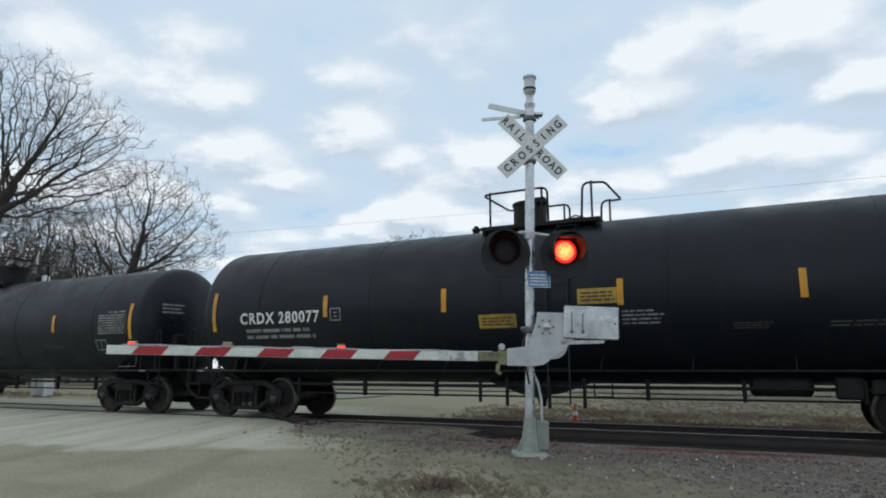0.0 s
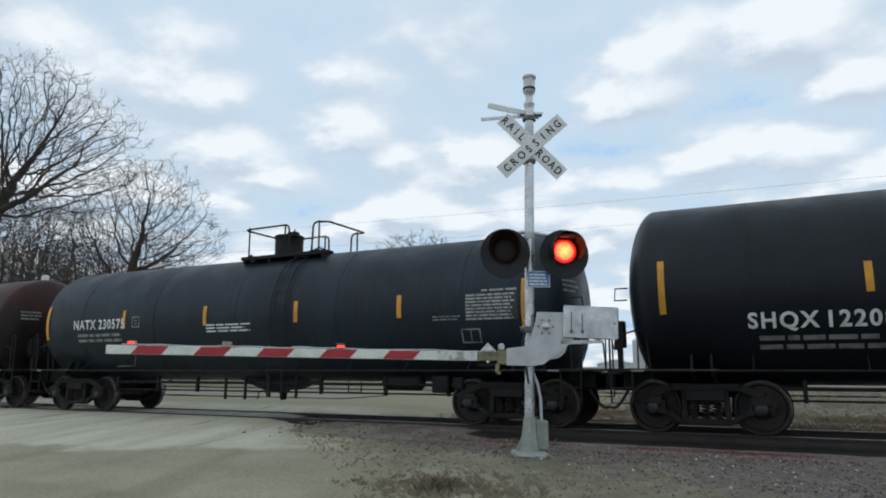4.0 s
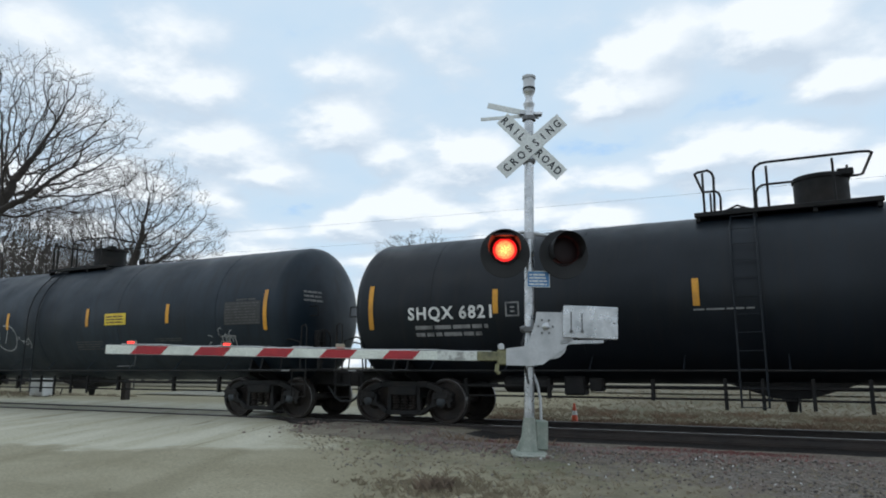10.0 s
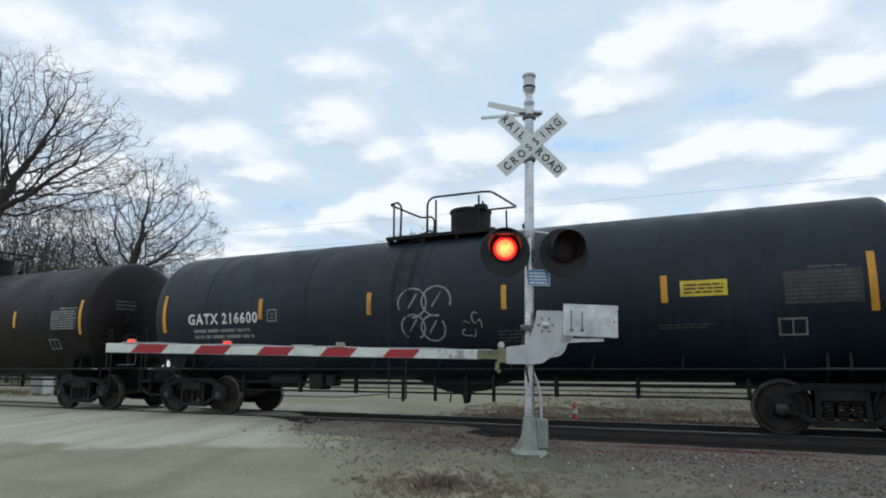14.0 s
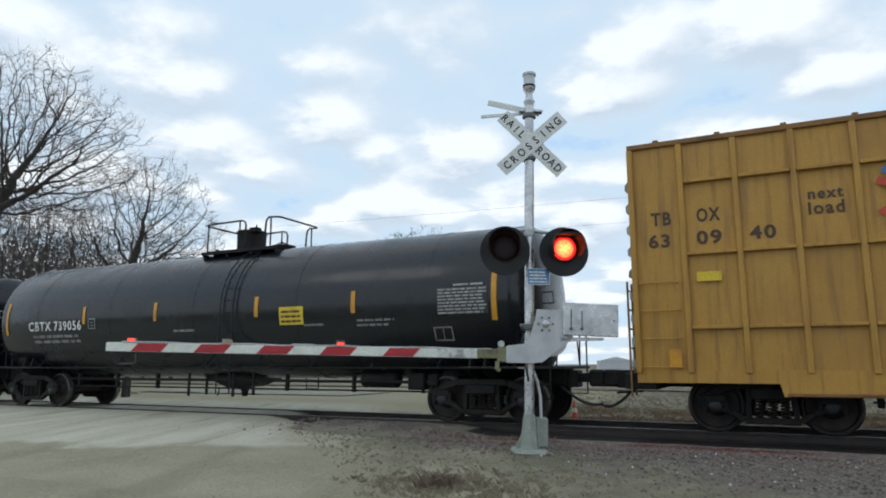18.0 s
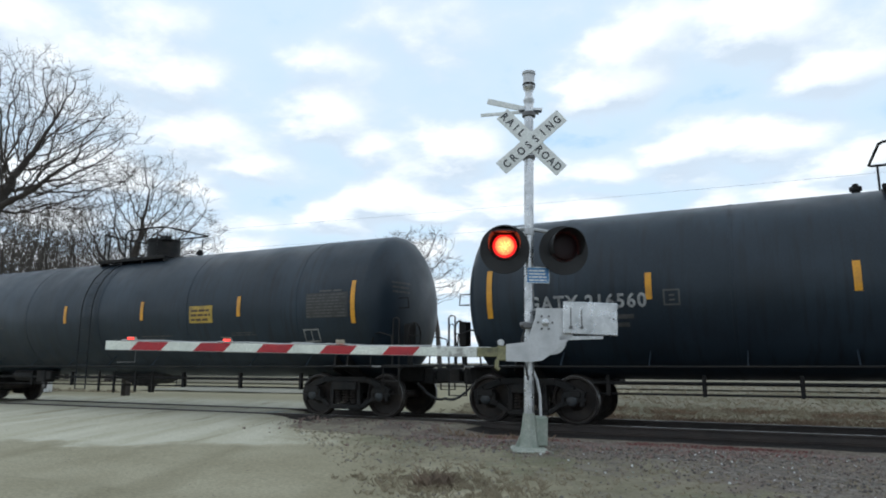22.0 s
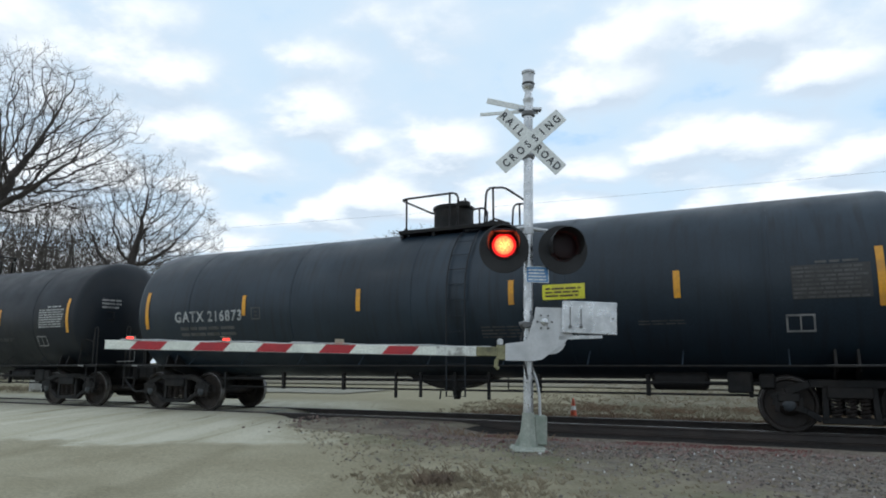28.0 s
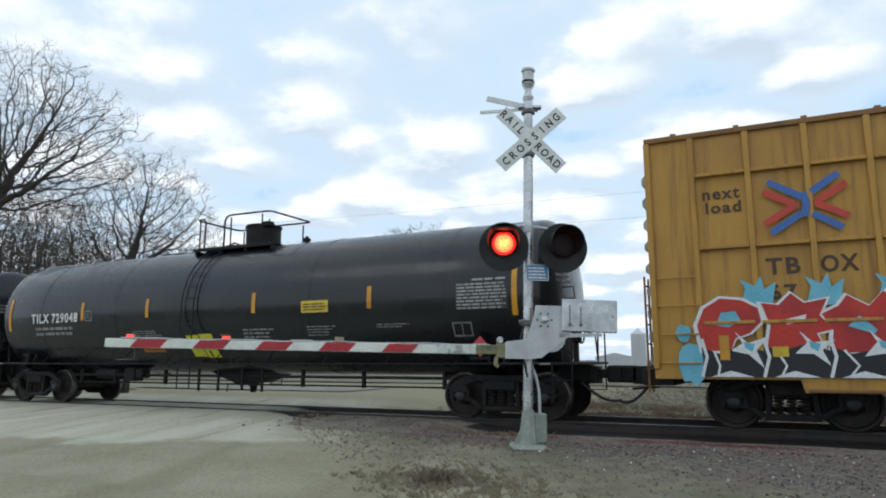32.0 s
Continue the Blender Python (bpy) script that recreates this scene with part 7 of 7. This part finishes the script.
solid("gravel", scatter_stones(500, on_road, (0.004, 0.012), 24), STONE_TAN, "loose tan gravel on the road", "gravel", kind="stuff", smooth=False)


def tufts(n, place, height, blades, seed, splay=0.5):
    r = random.Random(seed)
    s = Shape()
    for _ in range(n):
        x, y, z = place(r)
        for _ in range(blades):
            a, h = r.uniform(0, 6.28), height * r.uniform(0.4, 1.1)
            bx, by = x + r.gauss(0, height * 0.35), y + r.gauss(0, height * 0.35)
            dx, dy = math.cos(a) * h * splay * r.random(), math.sin(a) * h * splay * r.random()
            w = 0.003 + 0.012 * height
            s.add([(bx - w, by, z - 0.01), (bx + w, by, z - 0.01), (bx + dx * 0.5, by + dy * 0.5, z + h * 0.65), (bx + dx * 1.2, by + dy * 1.2, z + h)], [(0, 1, 2), (0, 2, 3)])
    return s


def bush_spot(r):
    x, y = -3.15 + r.gauss(0, 0.07), -7.46 + r.gauss(0, 0.06)
    return x, y, rough_ground(x, y)


def low_weeds(r):
    x, y = r.choice(((-2.2, -8.0), (-1.7, -8.4), (-2.8, -7.8), (-3.6, -7.2))) if r.random() < 0.7 else (-3.0, -7.2)
    x, y = x + r.gauss(0, 0.45), y + r.gauss(0, 0.3)
    return x, y, rough_ground(x, y)


def far_grass(r):
    x, y = r.uniform(-9, 14), r.uniform(2.2, 9.5)
    return x, y, rough_ground(x, y)


def pasture(r):
    y = 8 + 22 * r.random() ** 1.4
    x = r.uniform(-10, 14 + y * 0.6)
    return x, y, max(rough_ground(x, y), -0.22 if y > 24 else -9)


def track_weeds(r):
    x, y = r.uniform(-8, 12), 2.6 + abs(r.gauss(0, 1.3))
    if noise.noise((x * 0.7, y * 0.5, 2)) < -0.05:
        y += 4
    return x, y, rough_ground(x, y)


def far_left_grass(r):
    x, y = r.uniform(-60, -27), r.uniform(3.4, 10)
    return x, y, rough_ground(x, y)


def rail_weeds(r):
    x, y = r.choice((-5.2, -4.6, -4.0)) + r.gauss(0, 0.3), -2.2 + r.gauss(0, 0.2)
    return x, y, max(rough_ground(x, y), bed_height(x, y))


solid("dead_weeds", tufts(16, bush_spot, 0.15, 16, 5, 1.1), BUSH, "clump of dead brown weeds on the verge", "weeds", kind="stuff", smooth=False)
solid("dead_weeds", tufts(300, low_weeds, 0.06, 12, 6, 1.4), DRY_GRASS, "short dry grass on the verge", "grass", kind="stuff", smooth=False)
solid("verge_grass", tufts(3800, on_verge, 0.022, 7, 7, 1.6), DRY_GRASS, "thin dry turf on the verge", "grass", kind="stuff", smooth=False)
solid("dead_weeds", tufts(16, rail_weeds, 0.14, 12, 8, 0.9), RED_GRASS, "dead weeds beside the rail", "weeds", kind="stuff", smooth=False)
solid("far_grass", tufts(5200, far_grass, 0.07, 9, 9, 1.6), DRY_GRASS, "tall dry grass beyond the track", "grass", kind="stuff", smooth=False)
solid("far_grass", tufts(3600, pasture, 0.1, 8, 19, 1.6), DRY_GRASS, "rough dry pasture beyond the track", "grass", kind="stuff", smooth=False)
solid("far_grass", tufts(900, track_weeds, 0.13, 12, 10, 1.3), RED_GRASS, "reddish dead weeds beyond the track", "weeds", kind="stuff", smooth=False)
solid("far_grass", tufts(1500, far_left_grass, 0.22, 9, 12, 0.9), DRY_GRASS, "tall dry grass beyond the track", "grass", kind="stuff", smooth=False)

# ---- clouds ----
def cloud_material():
    """Heaps of cloud on a level deck: bright crowns, grey undersides and a few gaps."""
    m = bpy.data.materials.new("broken_cloud")
    m.use_nodes = True
    nt = m.node_tree
    nt.nodes.remove(nt.nodes["Principled BSDF"])
    out = nt.nodes["Material Output"]

    def calc(op, a, c, d=None, clamp=False):
        n = nt.nodes.new("ShaderNodeMath")
        n.operation, n.use_clamp = op, clamp
        for sock, val in zip(n.inputs, (a, c, d)):
            if isinstance(val, bpy.types.NodeSocket):
                nt.links.new(val, sock)
            elif val is not None:
                sock.default_value = val
        return n.outputs[0]

    sep = nt.nodes.new("ShaderNodeSeparateXYZ")
    nt.links.new(coords(nt, spread=False), sep.inputs[0])
    x, y, z = sep.outputs
    flat = calc("SQRT", calc("ADD", calc("MULTIPLY", x, x), calc("MULTIPLY", y, y)), None)
    down = calc("MAXIMUM", calc("ADD", z, calc("MULTIPLY", flat, 0.2)), 60.0)

    def deck(grow):
        c = nt.nodes.new("ShaderNodeCombineXYZ")
        nt.links.new(calc("MULTIPLY", calc("DIVIDE", x, down), grow), c.inputs[0])
        nt.links.new(calc("MULTIPLY", calc("DIVIDE", y, down), grow), c.inputs[1])
        return c.outputs[0]

    def heap(vec):
        """Billows of two sizes."""
        n = nt.nodes.new("ShaderNodeTexNoise")
        n.inputs["Scale"].default_value, n.inputs["Detail"].default_value, n.inputs["Roughness"].default_value = 3.3, 8.0, 0.55
        nt.links.new(vec, n.inputs["Vector"])
        wide = nt.nodes.new("ShaderNodeTexNoise")
        wide.inputs["Scale"].default_value, wide.inputs["Detail"].default_value = 1.2, 2.0
        nt.links.new(vec, wide.inputs["Vector"])
        warp = nt.nodes.new("ShaderNodeVectorMath")
        warp.operation = "MULTIPLY_ADD"
        warp.inputs[1].default_value = (0.26, 0.26, 0.0)
        nt.links.new(n.outputs["Color"], warp.inputs[0])
        nt.links.new(vec, warp.inputs[2])
        puff = nt.nodes.new("ShaderNodeTexVoronoi")
        puff.feature = "SMOOTH_F1"
        puff.inputs["Scale"].default_value, puff.inputs["Smoothness"].default_value = 3.5, 0.4
        nt.links.new(warp.outputs[0], puff.inputs["Vector"])
        return calc("ADD", calc("MULTIPLY_ADD", n.outputs[0], 0.8, calc("MULTIPLY", wide.outputs[0], 0.6)), calc("MULTIPLY_ADD", puff.outputs["Distance"], -0.52, 0.09))

    here = heap(deck(1.0))
    rise = calc("SUBTRACT", here, heap(deck(0.94)))
    crown = calc("MULTIPLY_ADD", rise, 3.6, 0.46, True)

    def soft(lo, hi):
        r = nt.nodes.new("ShaderNodeMapRange")
        r.interpolation_type = "SMOOTHSTEP"
        r.inputs[1].default_value, r.inputs[2].default_value = lo, hi
        nt.links.new(here, r.inputs[0])
        return r.outputs[0]

    light = calc("MULTIPLY", crown, calc("MULTIPLY_ADD", soft(0.41, 0.71), 1.35, 0.08), None, True)
    veil = mix_rgb(nt, soft(0.3, 0.62), (0.61, 0.745, 0.87), (0.66, 0.755, 0.85))
    veil = mix_rgb(nt, soft(0.17, 0.33), (0.4, 0.62, 0.92), veil)
    belly = calc("MULTIPLY", soft(0.4, 0.62), calc("SUBTRACT", 1.0, crown), None, True)
    veil = mix_rgb(nt, calc("MULTIPLY", belly, 0.75), veil, (0.6, 0.67, 0.755))
    em = nt.nodes.new("ShaderNodeEmission")
    nt.links.new(mix_rgb(nt, light, veil, (0.965, 0.985, 1.0)), em.inputs[0])
    tr = nt.nodes.new("ShaderNodeBsdfTransparent")
    mx = nt.nodes.new("ShaderNodeMixShader")
    mx.inputs[0].default_value = 0.95
    nt.links.new(tr.outputs[0], mx.inputs[1])
    nt.links.new(em.outputs[0], mx.inputs[2])
    nt.links.new(mx.outputs[0], out.inputs[0])
    return m


def vault(radius, rise, rings, n):
    """A shallow dome over the plain, down to the horizon."""
    vs, fs = [(0, 0, rise)], []
    for k in range(1, rings + 1):
        a = radians(93.0) * k / rings
        vs += [(radius * math.sin(a) * math.cos(6.283185 * i / n), radius * math.sin(a) * math.sin(6.283185 * i / n), rise * math.cos(a)) for i in range(n)]
    for i in range(n):
        fs.append((0, 1 + i, 1 + (i + 1) % n))
        for k in range(rings - 1):
            a, b = 1 + k * n + i, 1 + k * n + (i + 1) % n
            fs.append((a, a + n, b + n, b))
    return Shape().add(vs, fs)


clouds = solid("cloud_layer", vault(3000, 1300, 40, 72), cloud_material(), "drifting broken white cloud layer over pale blue sky", "clouds", kind="structure")


# ---- what moves ----
def lit_right(t):
    return ((t / 1.1908 + 0.12) % 1) < 0.5


def motions():
    keys = [float(i) for i in range(33)]
    for car, mid in CARS:
        walk(car, [(t, pose(mid - travel(t), 0, 0)) for t in keys])
    middle = dict((c.name, m) for c, m in CARS)
    for ws, dx, car in WHEELS:
        mid, rows, last = middle[car.name], [], None
        for i in range(32 * FPS + 1):
            t = i / FPS
            if -36 < mid - travel(t) < 14:
                last = pose(dx, 0, WHEEL_R, 0, -math.degrees(travel(t) / WHEEL_R) % 360, 0)
                if not rows and i:
                    rows.append((0, last))
                rows.append((t, last))
        if rows[-1][0] < 32:
            rows.append((32.0, last))
        walk(ws, rows)
    changes = [i / FPS for i in range(1, 32 * FPS) if lit_right(i / FPS) != lit_right((i - 1) / FPS)]
    # lenses stay lit; the added flaps swing over them to imitate flashing
    for flap, right in BLANKING_FLAPS:
        home = flap.matrix_basis.copy()
        angle = lambda t: 0 if lit_right(t) != right else -88
        rows = [(0.0, home @ pose(0, 0, 0, angle(0), 0, 0))]
        for t in changes:
            a, b = angle(t - 1.0 / FPS), angle(t + 0.001)
            rows += [(t - 1.0 / FPS, home @ pose(0, 0, 0, a, 0, 0)), (t, home @ pose(0, 0, 0, b, 0, 0))]
        rows.append((32.0, home @ pose(0, 0, 0, angle(31.99), 0, 0)))
        walk(flap, rows)
    walk(clouds, [(0.0, pose(0, 0, 0)), (16.0, pose(0, -14, 18, 0, 0, 1.7)), (32.0, pose(0, -28, 36, 0, 0, 3.4))])


motions()
